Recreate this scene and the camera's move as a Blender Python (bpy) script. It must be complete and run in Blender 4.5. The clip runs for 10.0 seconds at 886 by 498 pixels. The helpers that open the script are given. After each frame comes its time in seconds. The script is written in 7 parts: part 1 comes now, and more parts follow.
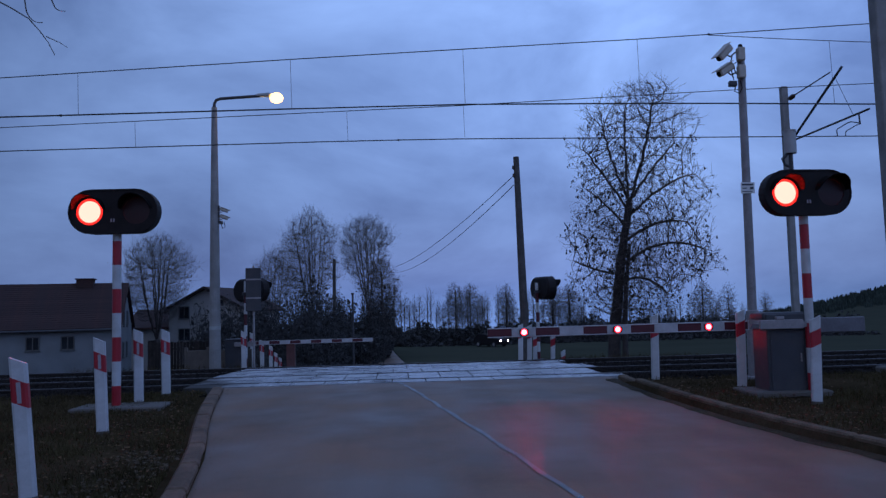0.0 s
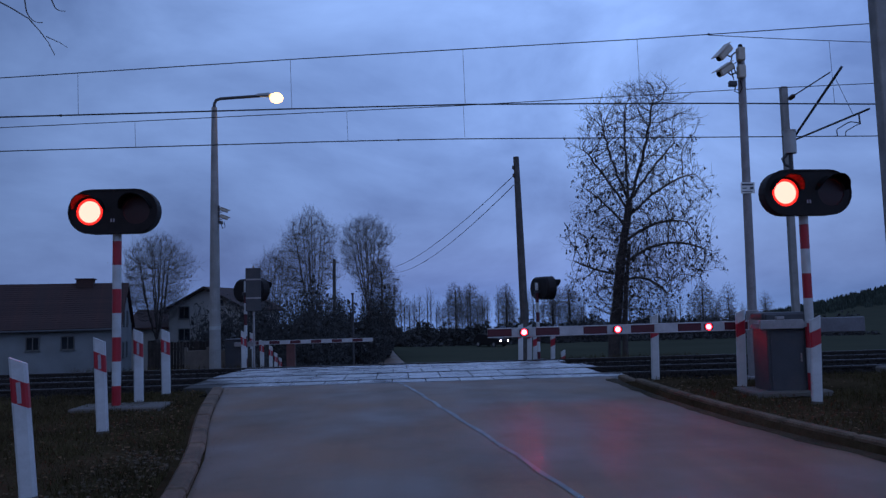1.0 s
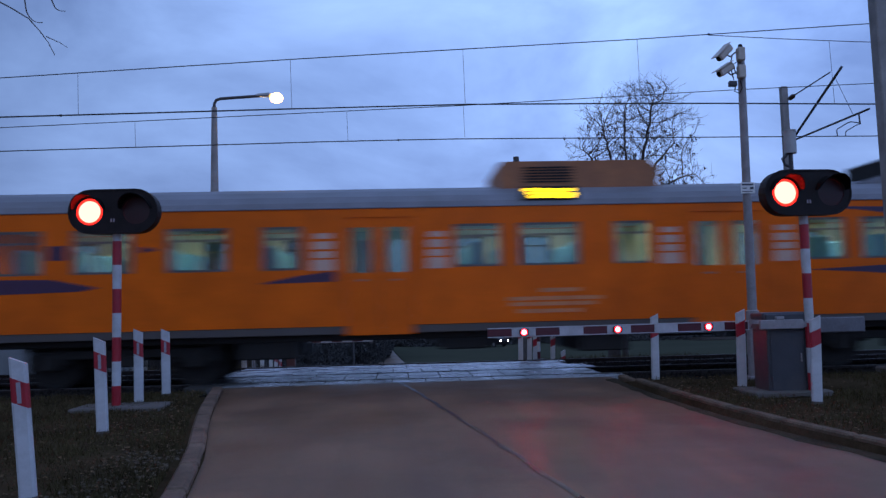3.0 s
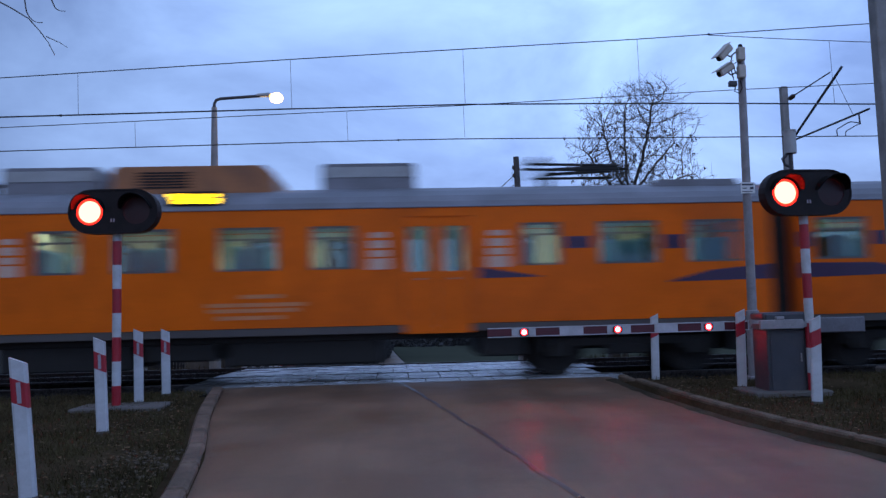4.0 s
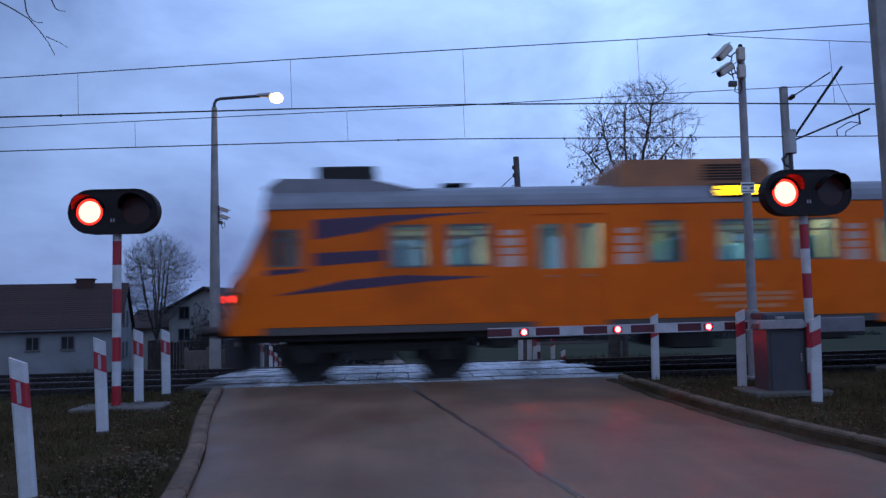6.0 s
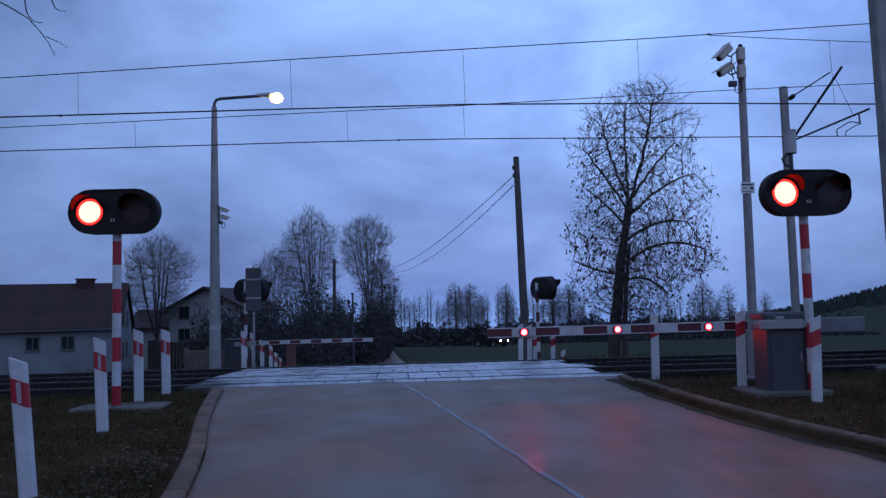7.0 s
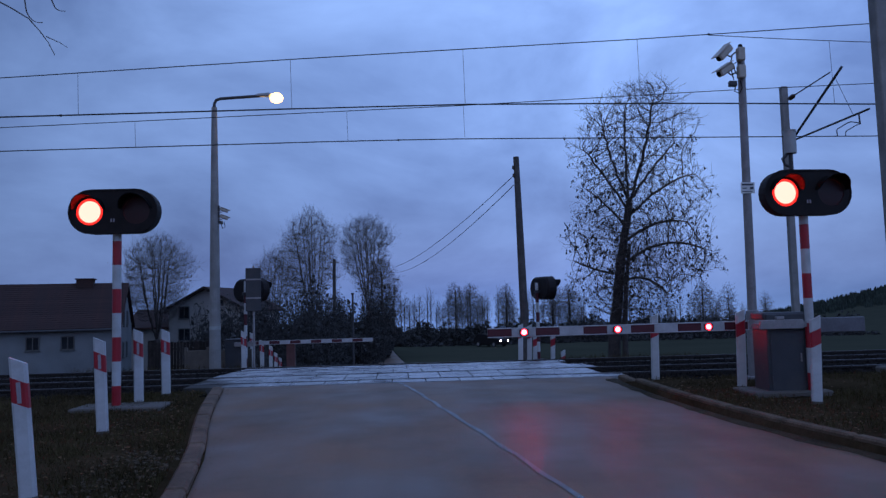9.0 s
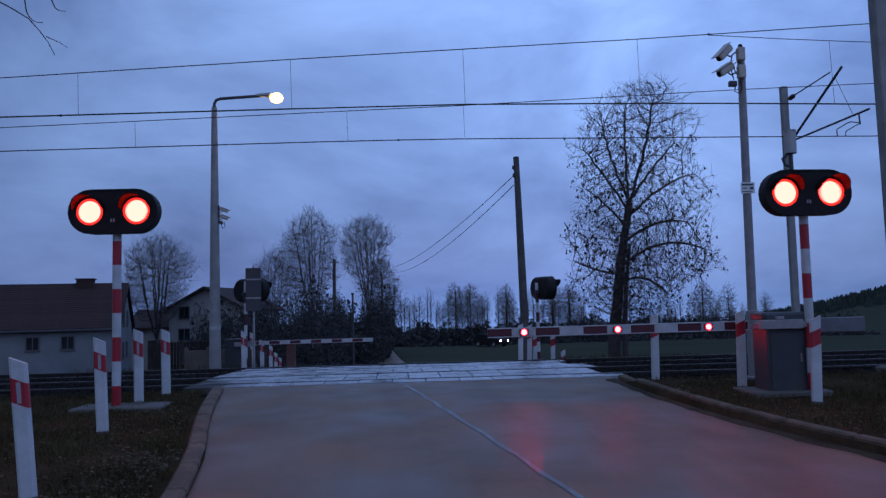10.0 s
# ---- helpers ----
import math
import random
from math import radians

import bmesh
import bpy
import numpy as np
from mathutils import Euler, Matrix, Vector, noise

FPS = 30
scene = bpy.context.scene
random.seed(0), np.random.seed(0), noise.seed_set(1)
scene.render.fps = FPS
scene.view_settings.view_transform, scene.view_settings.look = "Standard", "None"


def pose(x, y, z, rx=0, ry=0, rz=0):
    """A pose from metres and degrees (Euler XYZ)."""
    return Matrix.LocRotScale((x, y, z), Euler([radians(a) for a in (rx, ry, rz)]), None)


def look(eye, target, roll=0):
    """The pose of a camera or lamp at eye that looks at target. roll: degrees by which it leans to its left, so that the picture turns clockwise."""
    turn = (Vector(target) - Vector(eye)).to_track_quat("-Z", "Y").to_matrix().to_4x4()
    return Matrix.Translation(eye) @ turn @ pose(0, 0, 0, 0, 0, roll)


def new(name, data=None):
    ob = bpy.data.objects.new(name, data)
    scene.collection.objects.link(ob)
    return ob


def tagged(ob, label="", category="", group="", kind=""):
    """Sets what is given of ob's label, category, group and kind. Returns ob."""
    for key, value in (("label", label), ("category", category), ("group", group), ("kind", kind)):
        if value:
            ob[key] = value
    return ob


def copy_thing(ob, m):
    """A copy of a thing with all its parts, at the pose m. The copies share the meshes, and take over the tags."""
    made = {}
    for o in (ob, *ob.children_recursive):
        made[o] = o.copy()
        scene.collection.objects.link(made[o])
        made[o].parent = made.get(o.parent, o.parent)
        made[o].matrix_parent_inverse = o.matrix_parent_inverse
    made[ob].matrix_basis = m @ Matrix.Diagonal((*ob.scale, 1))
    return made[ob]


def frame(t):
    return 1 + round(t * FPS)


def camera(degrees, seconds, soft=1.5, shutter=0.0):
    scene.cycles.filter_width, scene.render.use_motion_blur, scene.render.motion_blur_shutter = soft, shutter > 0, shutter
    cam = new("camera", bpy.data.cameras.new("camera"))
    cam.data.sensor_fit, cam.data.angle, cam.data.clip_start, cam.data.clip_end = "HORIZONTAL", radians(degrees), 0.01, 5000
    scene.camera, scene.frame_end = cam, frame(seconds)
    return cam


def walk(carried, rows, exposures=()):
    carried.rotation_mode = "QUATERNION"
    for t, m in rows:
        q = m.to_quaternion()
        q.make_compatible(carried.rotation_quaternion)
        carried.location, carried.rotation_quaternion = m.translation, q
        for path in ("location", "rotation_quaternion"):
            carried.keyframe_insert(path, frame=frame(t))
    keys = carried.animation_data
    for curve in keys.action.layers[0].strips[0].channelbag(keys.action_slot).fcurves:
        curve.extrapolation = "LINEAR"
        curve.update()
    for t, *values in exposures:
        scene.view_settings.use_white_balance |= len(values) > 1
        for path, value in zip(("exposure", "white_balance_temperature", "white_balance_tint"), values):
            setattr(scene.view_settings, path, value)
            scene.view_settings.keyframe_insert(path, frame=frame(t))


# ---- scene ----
EYE = Vector((0.0, 0.0, 1.32))
YAW, PITCH, ROLL = radians(3.3), radians(4.2), -1.4
FWD = Vector((math.sin(YAW) * math.cos(PITCH), math.cos(YAW) * math.cos(PITCH), math.sin(PITCH)))
cam = camera(58, 10.0, soft=1.4, shutter=0.6)
walk(cam, [(0.0, look(EYE, EYE + FWD, ROLL)), (10.0, look(EYE, EYE + FWD, ROLL))],
     exposures=[(0.0, 0.0, 6500, 10), (1.9, 0.0, 6500, 10), (2.5, 0.2, 6500, 10), (3.0, 0.44, 6800, 9), (4.0, 0.72, 7150, 7), (5.0, 0.80, 7200, 6), (5.7, 0.74, 7150, 7), (6.8, 0.38, 6600, 10), (7.4, 0.2, 6500, 10), (8.5, 0.08, 6500, 10), (10.0, 0.1, 6500, 10)])

# ---- sky and light: overcast dusk ----
world = bpy.data.worlds.new("dusk_sky")
scene.world = world
world.use_nodes = True
wn, wl = world.node_tree.nodes, world.node_tree.links
wn.clear()
w_out = wn.new("ShaderNodeOutputWorld")
w_bg = wn.new("ShaderNodeBackground")
w_tc = wn.new("ShaderNodeTexCoord")
w_map = wn.new("ShaderNodeMapping")
w_map.inputs["Scale"].default_value = (1.0, 1.0, 1.9)
w_n1 = wn.new("ShaderNodeTexNoise")
w_n1.inputs["Scale"].default_value = 2.3
w_n1.inputs["Detail"].default_value = 7
w_n1.inputs["Roughness"].default_value = 0.55
w_n1.inputs["Distortion"].default_value = 0.35
w_ramp = wn.new("ShaderNodeValToRGB")
w_ramp.color_ramp.elements[0].position = 0.36
w_ramp.color_ramp.elements[0].color = (0.116, 0.206, 0.500, 1)
w_ramp.color_ramp.elements[1].position = 0.68
w_ramp.color_ramp.elements[1].color = (0.300, 0.490, 1.005, 1)
w_sep = wn.new("ShaderNodeSeparateXYZ")
w_low = wn.new("ShaderNodeMapRange")
w_low.inputs["From Min"].default_value = -0.02
w_low.inputs["From Max"].default_value = 0.30
w_grad = wn.new("ShaderNodeMix")
w_grad.data_type = "RGBA"
w_grad.blend_type = "MULTIPLY"
w_grad.inputs["Factor"].default_value = 1.0
w_gr = wn.new("ShaderNodeValToRGB")
w_gr.color_ramp.elements[0].color = (0.84, 0.86, 0.89, 1)
w_gr.color_ramp.elements[1].color = (1.0, 1.0, 1.0, 1)
w_sky = wn.new("ShaderNodeTexSky")
w_sky.sky_type = "NISHITA"
w_sky.sun_disc = False
w_sky.sun_elevation = radians(1.0)
w_sky.sun_rotation = radians(200)
w_add = wn.new("ShaderNodeMix")
w_add.data_type = "RGBA"
w_add.blend_type = "ADD"
w_add.inputs["Factor"].default_value = 0.02
wl.new(w_tc.outputs["Generated"], w_map.inputs["Vector"])
wl.new(w_map.outputs["Vector"], w_n1.inputs["Vector"])
wl.new(w_n1.outputs["Fac"], w_ramp.inputs["Fac"])
wl.new(w_tc.outputs["Generated"], w_sep.inputs["Vector"])
wl.new(w_sep.outputs["Z"], w_low.inputs["Value"])
wl.new(w_low.outputs["Result"], w_gr.inputs["Fac"])
wl.new(w_ramp.outputs["Color"], w_grad.inputs["A"])
wl.new(w_gr.outputs["Color"], w_grad.inputs["B"])
wl.new(w_grad.outputs["Result"], w_add.inputs["A"])
wl.new(w_sky.outputs["Color"], w_add.inputs["B"])
w_side = wn.new("ShaderNodeMapRange")   # the sky is lighter towards the west
w_side.inputs["From Min"].default_value, w_side.inputs["From Max"].default_value = -0.55, 0.20
w_side.inputs["To Min"].default_value, w_side.inputs["To Max"].default_value = 0.49, 1.18
w_x = wn.new("ShaderNodeMapRange")   # a heavier bank of cloud low in the north-east
w_x.inputs["From Min"].default_value, w_x.inputs["From Max"].default_value = 0.15, 0.50
w_z = wn.new("ShaderNodeMapRange")
w_z.inputs["From Min"].default_value, w_z.inputs["From Max"].default_value = 0.02, 0.30
w_z.inputs["To Min"].default_value, w_z.inputs["To Max"].default_value = 0.40, 0.0
w_bank = wn.new("ShaderNodeMath")
w_bank.operation = "MULTIPLY"
w_keep = wn.new("ShaderNodeMath")
w_keep.operation = "SUBTRACT"
w_keep.inputs[0].default_value = 1.0
w_both = wn.new("ShaderNodeMath")
w_both.operation = "MULTIPLY"
wl.new(w_sep.outputs["X"], w_x.inputs["Value"])
wl.new(w_sep.outputs["Z"], w_z.inputs["Value"])
wl.new(w_x.outputs["Result"], w_bank.inputs[0])
wl.new(w_z.outputs["Result"], w_bank.inputs[1])
wl.new(w_bank.outputs[0], w_keep.inputs[1])
wl.new(w_side.outputs["Result"], w_both.inputs[0])
wl.new(w_keep.outputs[0], w_both.inputs[1])
w_mul = wn.new("ShaderNodeVectorMath")
w_mul.operation = "SCALE"
wl.new(w_sep.outputs["X"], w_side.inputs["Value"])
wl.new(w_add.outputs["Result"], w_mul.inputs[0])
wl.new(w_both.outputs[0], w_mul.inputs["Scale"])
wl.new(w_mul.outputs["Vector"], w_bg.inputs["Color"])
w_bg.inputs["Strength"].default_value = 1.0
wl.new(w_bg.outputs["Background"], w_out.inputs["Surface"])

sun = new("sun", bpy.data.lights.new("sun", "SUN"))
sun.data.energy = 0.12
sun.data.angle = radians(40)
sun.data.color = (0.75, 0.85, 1.0)
sun.matrix_world = look((-20, -30, 40), (0, 10, 0))


# ---- materials ----
def mat(name, color, rough=0.7, metal=0.0, scale=6.0, vary=0.25, fine=60.0, bump=0.15, dirt=None, dirt_amt=0.0, coat=0.0, rand=0.0, rough_vary=0.1, depth=0.01, spec=0.5, world=False):
    m = bpy.data.materials.new(name)
    m.use_nodes = True
    nt = m.node_tree
    b = nt.nodes["Principled BSDF"]
    tc = nt.nodes.new("ShaderNodeTexCoord")
    n1 = nt.nodes.new("ShaderNodeTexNoise")
    n1.inputs["Scale"].default_value = scale
    n1.inputs["Detail"].default_value = 5
    n2 = nt.nodes.new("ShaderNodeTexNoise")
    n2.inputs["Scale"].default_value = fine
    n2.inputs["Detail"].default_value = 3
    space = nt.nodes.new("ShaderNodeNewGeometry").outputs["Position"] if world else tc.outputs["Object"]
    nt.links.new(space, n1.inputs["Vector"])
    nt.links.new(space, n2.inputs["Vector"])
    r1 = nt.nodes.new("ShaderNodeMapRange")
    r1.inputs["From Min"].default_value, r1.inputs["From Max"].default_value = 0.3, 0.7
    r1.inputs["To Min"].default_value, r1.inputs["To Max"].default_value = 1 - vary, 1 + vary
    nt.links.new(n1.outputs["Fac"], r1.inputs["Value"])
    r2 = nt.nodes.new("ShaderNodeMapRange")
    r2.inputs["From Min"].default_value, r2.inputs["From Max"].default_value = 0.3, 0.7
    r2.inputs["To Min"].default_value, r2.inputs["To Max"].default_value = 1 - vary * 0.6, 1 + vary * 0.6
    nt.links.new(n2.outputs["Fac"], r2.inputs["Value"])
    mul = nt.nodes.new("ShaderNodeMath")
    mul.operation = "MULTIPLY"
    nt.links.new(r1.outputs["Result"], mul.inputs[0])
    nt.links.new(r2.outputs["Result"], mul.inputs[1])
    last = mul.outputs[0]
    if rand:
        oi = nt.nodes.new("ShaderNodeObjectInfo")
        r3 = nt.nodes.new("ShaderNodeMapRange")
        r3.inputs["To Min"].default_value, r3.inputs["To Max"].default_value = 1 - rand, 1 + rand
        nt.links.new(oi.outputs["Random"], r3.inputs["Value"])
        m3 = nt.nodes.new("ShaderNodeMath")
        m3.operation = "MULTIPLY"
        nt.links.new(last, m3.inputs[0])
        nt.links.new(r3.outputs["Result"], m3.inputs[1])
        last = m3.outputs[0]
    vs = nt.nodes.new("ShaderNodeVectorMath")
    vs.operation = "SCALE"
    vs.inputs[0].default_value = color
    nt.links.new(last, vs.inputs["Scale"])
    col = vs.outputs["Vector"]
    if dirt:
        n3 = nt.nodes.new("ShaderNodeTexNoise")
        n3.inputs["Scale"].default_value = scale * 0.45
        n3.inputs["Detail"].default_value = 8
        n3.inputs["Roughness"].default_value = 0.65
        nt.links.new(space, n3.inputs["Vector"])
        r4 = nt.nodes.new("ShaderNodeMapRange")
        r4.inputs["From Min"].default_value, r4.inputs["From Max"].default_value = 0.45, 0.68
        r4.inputs["To Max"].default_value = dirt_amt
        nt.links.new(n3.outputs["Fac"], r4.inputs["Value"])
        mx = nt.nodes.new("ShaderNodeMix")
        mx.data_type = "RGBA"
        mx.inputs["B"].default_value = (*dirt, 1)
        nt.links.new(r4.outputs["Result"], mx.inputs["Factor"])
        nt.links.new(col, mx.inputs["A"])
        col = mx.outputs["Result"]
    nt.links.new(col, b.inputs["Base Color"])
    rr = nt.nodes.new("ShaderNodeMapRange")
    rr.inputs["From Min"].default_value, rr.inputs["From Max"].default_value = 0.3, 0.7
    rr.inputs["To Min"].default_value, rr.inputs["To Max"].default_value = max(0.02, rough - rough_vary), min(1, rough + rough_vary)
    nt.links.new(n1.outputs["Fac"], rr.inputs["Value"])
    nt.links.new(rr.outputs["Result"], b.inputs["Roughness"])
    b.inputs["Metallic"].default_value = metal
    b.inputs["Specular IOR Level"].default_value = spec
    b.inputs["Coat Weight"].default_value = coat
    if bump:
        bp = nt.nodes.new("ShaderNodeBump")
        bp.inputs["Strength"].default_value = bump
        bp.inputs["Distance"].default_value = depth
        nt.links.new(n2.outputs["Fac"], bp.inputs["Height"])
        nt.links.new(bp.outputs["Normal"], b.inputs["Normal"])
    return m


def glow(name, color, strength, edge=None, radius=1.0):
    """A lit lens: bright in the middle, deeper coloured towards the rim of the disc of that radius."""
    m = bpy.data.materials.new(name)
    m.use_nodes = True
    nt = m.node_tree
    nt.nodes.clear()
    o = nt.nodes.new("ShaderNodeOutputMaterial")
    e = nt.nodes.new("ShaderNodeEmission")
    e.inputs["Color"].default_value = (*color, 1)
    e.inputs["Strength"].default_value = strength
    if edge is not None:
        tc = nt.nodes.new("ShaderNodeTexCoord")
        ln = nt.nodes.new("ShaderNodeVectorMath")
        ln.operation = "LENGTH"
        nt.links.new(tc.outputs["Object"], ln.inputs[0])
        mr = nt.nodes.new("ShaderNodeMapRange")
        mr.interpolation_type = "SMOOTHSTEP"
        mr.inputs["From Min"].default_value, mr.inputs["From Max"].default_value = radius * 0.79, radius * 0.84
        mr.inputs["To Min"].default_value, mr.inputs["To Max"].default_value = strength, edge
        nt.links.new(ln.outputs["Value"], mr.inputs["Value"])
        nt.links.new(mr.outputs["Result"], e.inputs["Strength"])
    nt.links.new(e.outputs[0], o.inputs["Surface"])
    return m


def glass(name, tint=(0.75, 0.85, 0.9), rough=0.03):
    m = bpy.data.materials.new(name)
    m.use_nodes = True
    nt = m.node_tree
    nt.nodes.clear()
    o = nt.nodes.new("ShaderNodeOutputMaterial")
    t = nt.nodes.new("ShaderNodeBsdfTransparent")
    t.inputs["Color"].default_value = (*tint, 1)
    g = nt.nodes.new("ShaderNodeBsdfGlossy")
    g.inputs["Roughness"].default_value = rough
    f = nt.nodes.new("ShaderNodeFresnel")
    f.inputs["IOR"].default_value = 1.5
    x = nt.nodes.new("ShaderNodeMixShader")
    nt.links.new(f.outputs[0], x.inputs[0])
    nt.links.new(t.outputs[0], x.inputs[1])
    nt.links.new(g.outputs[0], x.inputs[2])
    nt.links.new(x.outputs[0], o.inputs["Surface"])
    return m


M_SOIL = mat("soil_and_winter_grass", (0.046, 0.032, 0.017), 0.95, scale=0.8, vary=0.45, fine=14, bump=0.6, dirt=(0.072, 0.045, 0.027), dirt_amt=0.8, depth=0.05, spec=0.0)


def add_field(m):
    """Beyond the railway the bare soil gives way to a grey-green winter field."""
    nt = m.node_tree
    b = nt.nodes["Principled BSDF"]
    old = b.inputs["Base Color"].links[0].from_socket
    geo = nt.nodes.new("ShaderNodeNewGeometry")
    sep = nt.nodes.new("ShaderNodeSeparateXYZ")
    nt.links.new(geo.outputs["Position"], sep.inputs[0])
    rg = nt.nodes.new("ShaderNodeMapRange")
    rg.inputs["From Min"].default_value, rg.inputs["From Max"].default_value = 24.0, 30.0
    nt.links.new(sep.outputs["Y"], rg.inputs["Value"])
    n = nt.nodes.new("ShaderNodeTexNoise")
    n.inputs["Scale"].default_value, n.inputs["Detail"].default_value = 0.12, 6
    nt.links.new(geo.outputs["Position"], n.inputs["Vector"])
    two = nt.nodes.new("ShaderNodeMix")
    two.data_type = "RGBA"
    two.inputs["A"].default_value, two.inputs["B"].default_value = (0.046, 0.049, 0.034, 1), (0.074, 0.074, 0.052, 1)
    nt.links.new(n.outputs["Fac"], two.inputs["Factor"])
    mx = nt.nodes.new("ShaderNodeMix")
    mx.data_type = "RGBA"
    nt.links.new(rg.outputs["Result"], mx.inputs["Factor"])
    nt.links.new(old, mx.inputs["A"])
    nt.links.new(two.outputs["Result"], mx.inputs["B"])
    nt.links.new(mx.outputs["Result"], b.inputs["Base Color"])


add_field(M_SOIL)
M_GRASS = mat("grass_blades", (0.060, 0.047, 0.020), 0.8, scale=0.7, vary=0.5, fine=9, bump=0, dirt=(0.095, 0.062, 0.034), dirt_amt=0.6, spec=0.05)
M_ASPHALT = mat("damp_worn_asphalt", (0.182, 0.102, 0.060), 0.52, scale=0.8, vary=0.28, fine=90, bump=0.22, dirt=(0.096, 0.060, 0.036), dirt_amt=0.9, rough_vary=0.14, depth=0.004, spec=0.26)


def add_wear(m):
    """Brown traffic film drawn out along the road."""
    nt = m.node_tree
    b = nt.nodes["Principled BSDF"]
    geo = nt.nodes.new("ShaderNodeNewGeometry")
    mp = nt.nodes.new("ShaderNodeMapping")
    mp.inputs["Scale"].default_value = (1.5, 0.14, 1.0)
    mp.inputs["Rotation"].default_value = (0, 0, radians(-6))
    nt.links.new(geo.outputs["Position"], mp.inputs["Vector"])
    n = nt.nodes.new("ShaderNodeTexNoise")
    n.inputs["Scale"].default_value, n.inputs["Detail"].default_value = 1.0, 6
    nt.links.new(mp.outputs["Vector"], n.inputs["Vector"])
    rg = nt.nodes.new("ShaderNodeMapRange")
    rg.inputs["From Min"].default_value, rg.inputs["From Max"].default_value = 0.42, 0.66
    rg.inputs["To Max"].default_value = 0.5
    nt.links.new(n.outputs["Fac"], rg.inputs["Value"])
    mx = nt.nodes.new("ShaderNodeMix")
    mx.data_type = "RGBA"
    mx.inputs["B"].default_value = (0.085, 0.052, 0.032, 1)
    nt.links.new(rg.outputs["Result"], mx.inputs["Factor"])
    nt.links.new(b.inputs["Base Color"].links[0].from_socket, mx.inputs["A"])
    nt.links.new(mx.outputs["Result"], b.inputs["Base Color"])


add_wear(M_ASPHALT)
M_SEAM = mat("bitumen_seam", (0.040, 0.039, 0.040), 0.35, scale=3, vary=0.3, fine=40, bump=0.1, rough_vary=0.08, depth=0.003)
M_DIRT = mat("roadside_dirt", (0.085, 0.052, 0.036), 0.9, scale=2, vary=0.4, fine=40, bump=0.6, depth=0.02)
M_MOSS = mat("dark_mossy_gutter_dirt", (0.055, 0.042, 0.026), 0.95, scale=2.5, vary=0.5, fine=40, bump=0.6, dirt=(0.075, 0.05, 0.032), dirt_amt=0.7, depth=0.02, spec=0.1)
M_KERB = mat("weathered_kerb_concrete", (0.175, 0.112, 0.078), 0.9, scale=4, vary=0.3, fine=50, bump=0.35, dirt=(0.075, 0.055, 0.036), dirt_amt=0.8, rand=0.06, world=True, spec=0.2)
# A darker tone than M_KERB, for the stones of the right kerb.
M_KERB2 = mat("darker_kerb_concrete", (0.135, 0.095, 0.064), 0.95, scale=4, vary=0.35, fine=50, bump=0.4, dirt=(0.05, 0.04, 0.025), dirt_amt=0.7, rand=0.08, world=True, spec=0.1)
M_SLAB = mat("damp_concrete_slab", (0.33, 0.33, 0.335), 0.30, scale=1.6, vary=0.25, fine=45, bump=0.15, dirt=(0.085, 0.078, 0.072), dirt_amt=0.85, rand=0.2, rough_vary=0.18, depth=0.004, world=True)


def add_mud(m):
    """Mud carried onto the deck's western corner, in patches."""
    nt = m.node_tree
    b = nt.nodes["Principled BSDF"]
    geo = nt.nodes.new("ShaderNodeNewGeometry")
    sep = nt.nodes.new("ShaderNodeSeparateXYZ")
    nt.links.new(geo.outputs["Position"], sep.inputs[0])
    far = nt.nodes.new("ShaderNodeMath")   # x + 0.25 (y - 14.6): the patch runs back slantwise
    far.operation = "MULTIPLY_ADD"
    far.inputs[1].default_value = 0.25
    nt.links.new(sep.outputs["Y"], far.inputs[0])
    nt.links.new(sep.outputs["X"], far.inputs[2])
    n = nt.nodes.new("ShaderNodeTexNoise")
    n.inputs["Scale"].default_value, n.inputs["Detail"].default_value = 1.7, 7
    nt.links.new(geo.outputs["Position"], n.inputs["Vector"])
    sm = nt.nodes.new("ShaderNodeMath")
    sm.operation = "MULTIPLY_ADD"
    sm.inputs[1].default_value = 2.2
    nt.links.new(n.outputs["Fac"], sm.inputs[0])
    nt.links.new(far.outputs[0], sm.inputs[2])
    rg = nt.nodes.new("ShaderNodeMapRange")
    rg.inputs["From Min"].default_value, rg.inputs["From Max"].default_value = 1.35, 2.15
    rg.inputs["To Min"].default_value, rg.inputs["To Max"].default_value = 0.9, 0.0
    nt.links.new(sm.outputs[0], rg.inputs["Value"])
    for name, value in (("Base Color", (0.045, 0.038, 0.032, 1)), ("Roughness", (0.75, 0.75, 0.75, 1))):
        mx = nt.nodes.new("ShaderNodeMix")
        mx.data_type = "RGBA"
        nt.links.new(rg.outputs["Result"], mx.inputs["Factor"])
        nt.links.new(b.inputs[name].links[0].from_socket, mx.inputs["A"])
        mx.inputs["B"].default_value = value
        nt.links.new(mx.outputs["Result"], b.inputs[name])
    dull = nt.nodes.new("ShaderNodeMapRange")
    dull.inputs["To Min"].default_value, dull.inputs["To Max"].default_value = 0.5, 0.0
    nt.links.new(rg.outputs["Result"], dull.inputs["Value"])
    nt.links.new(dull.outputs["Result"], b.inputs["Specular IOR Level"])


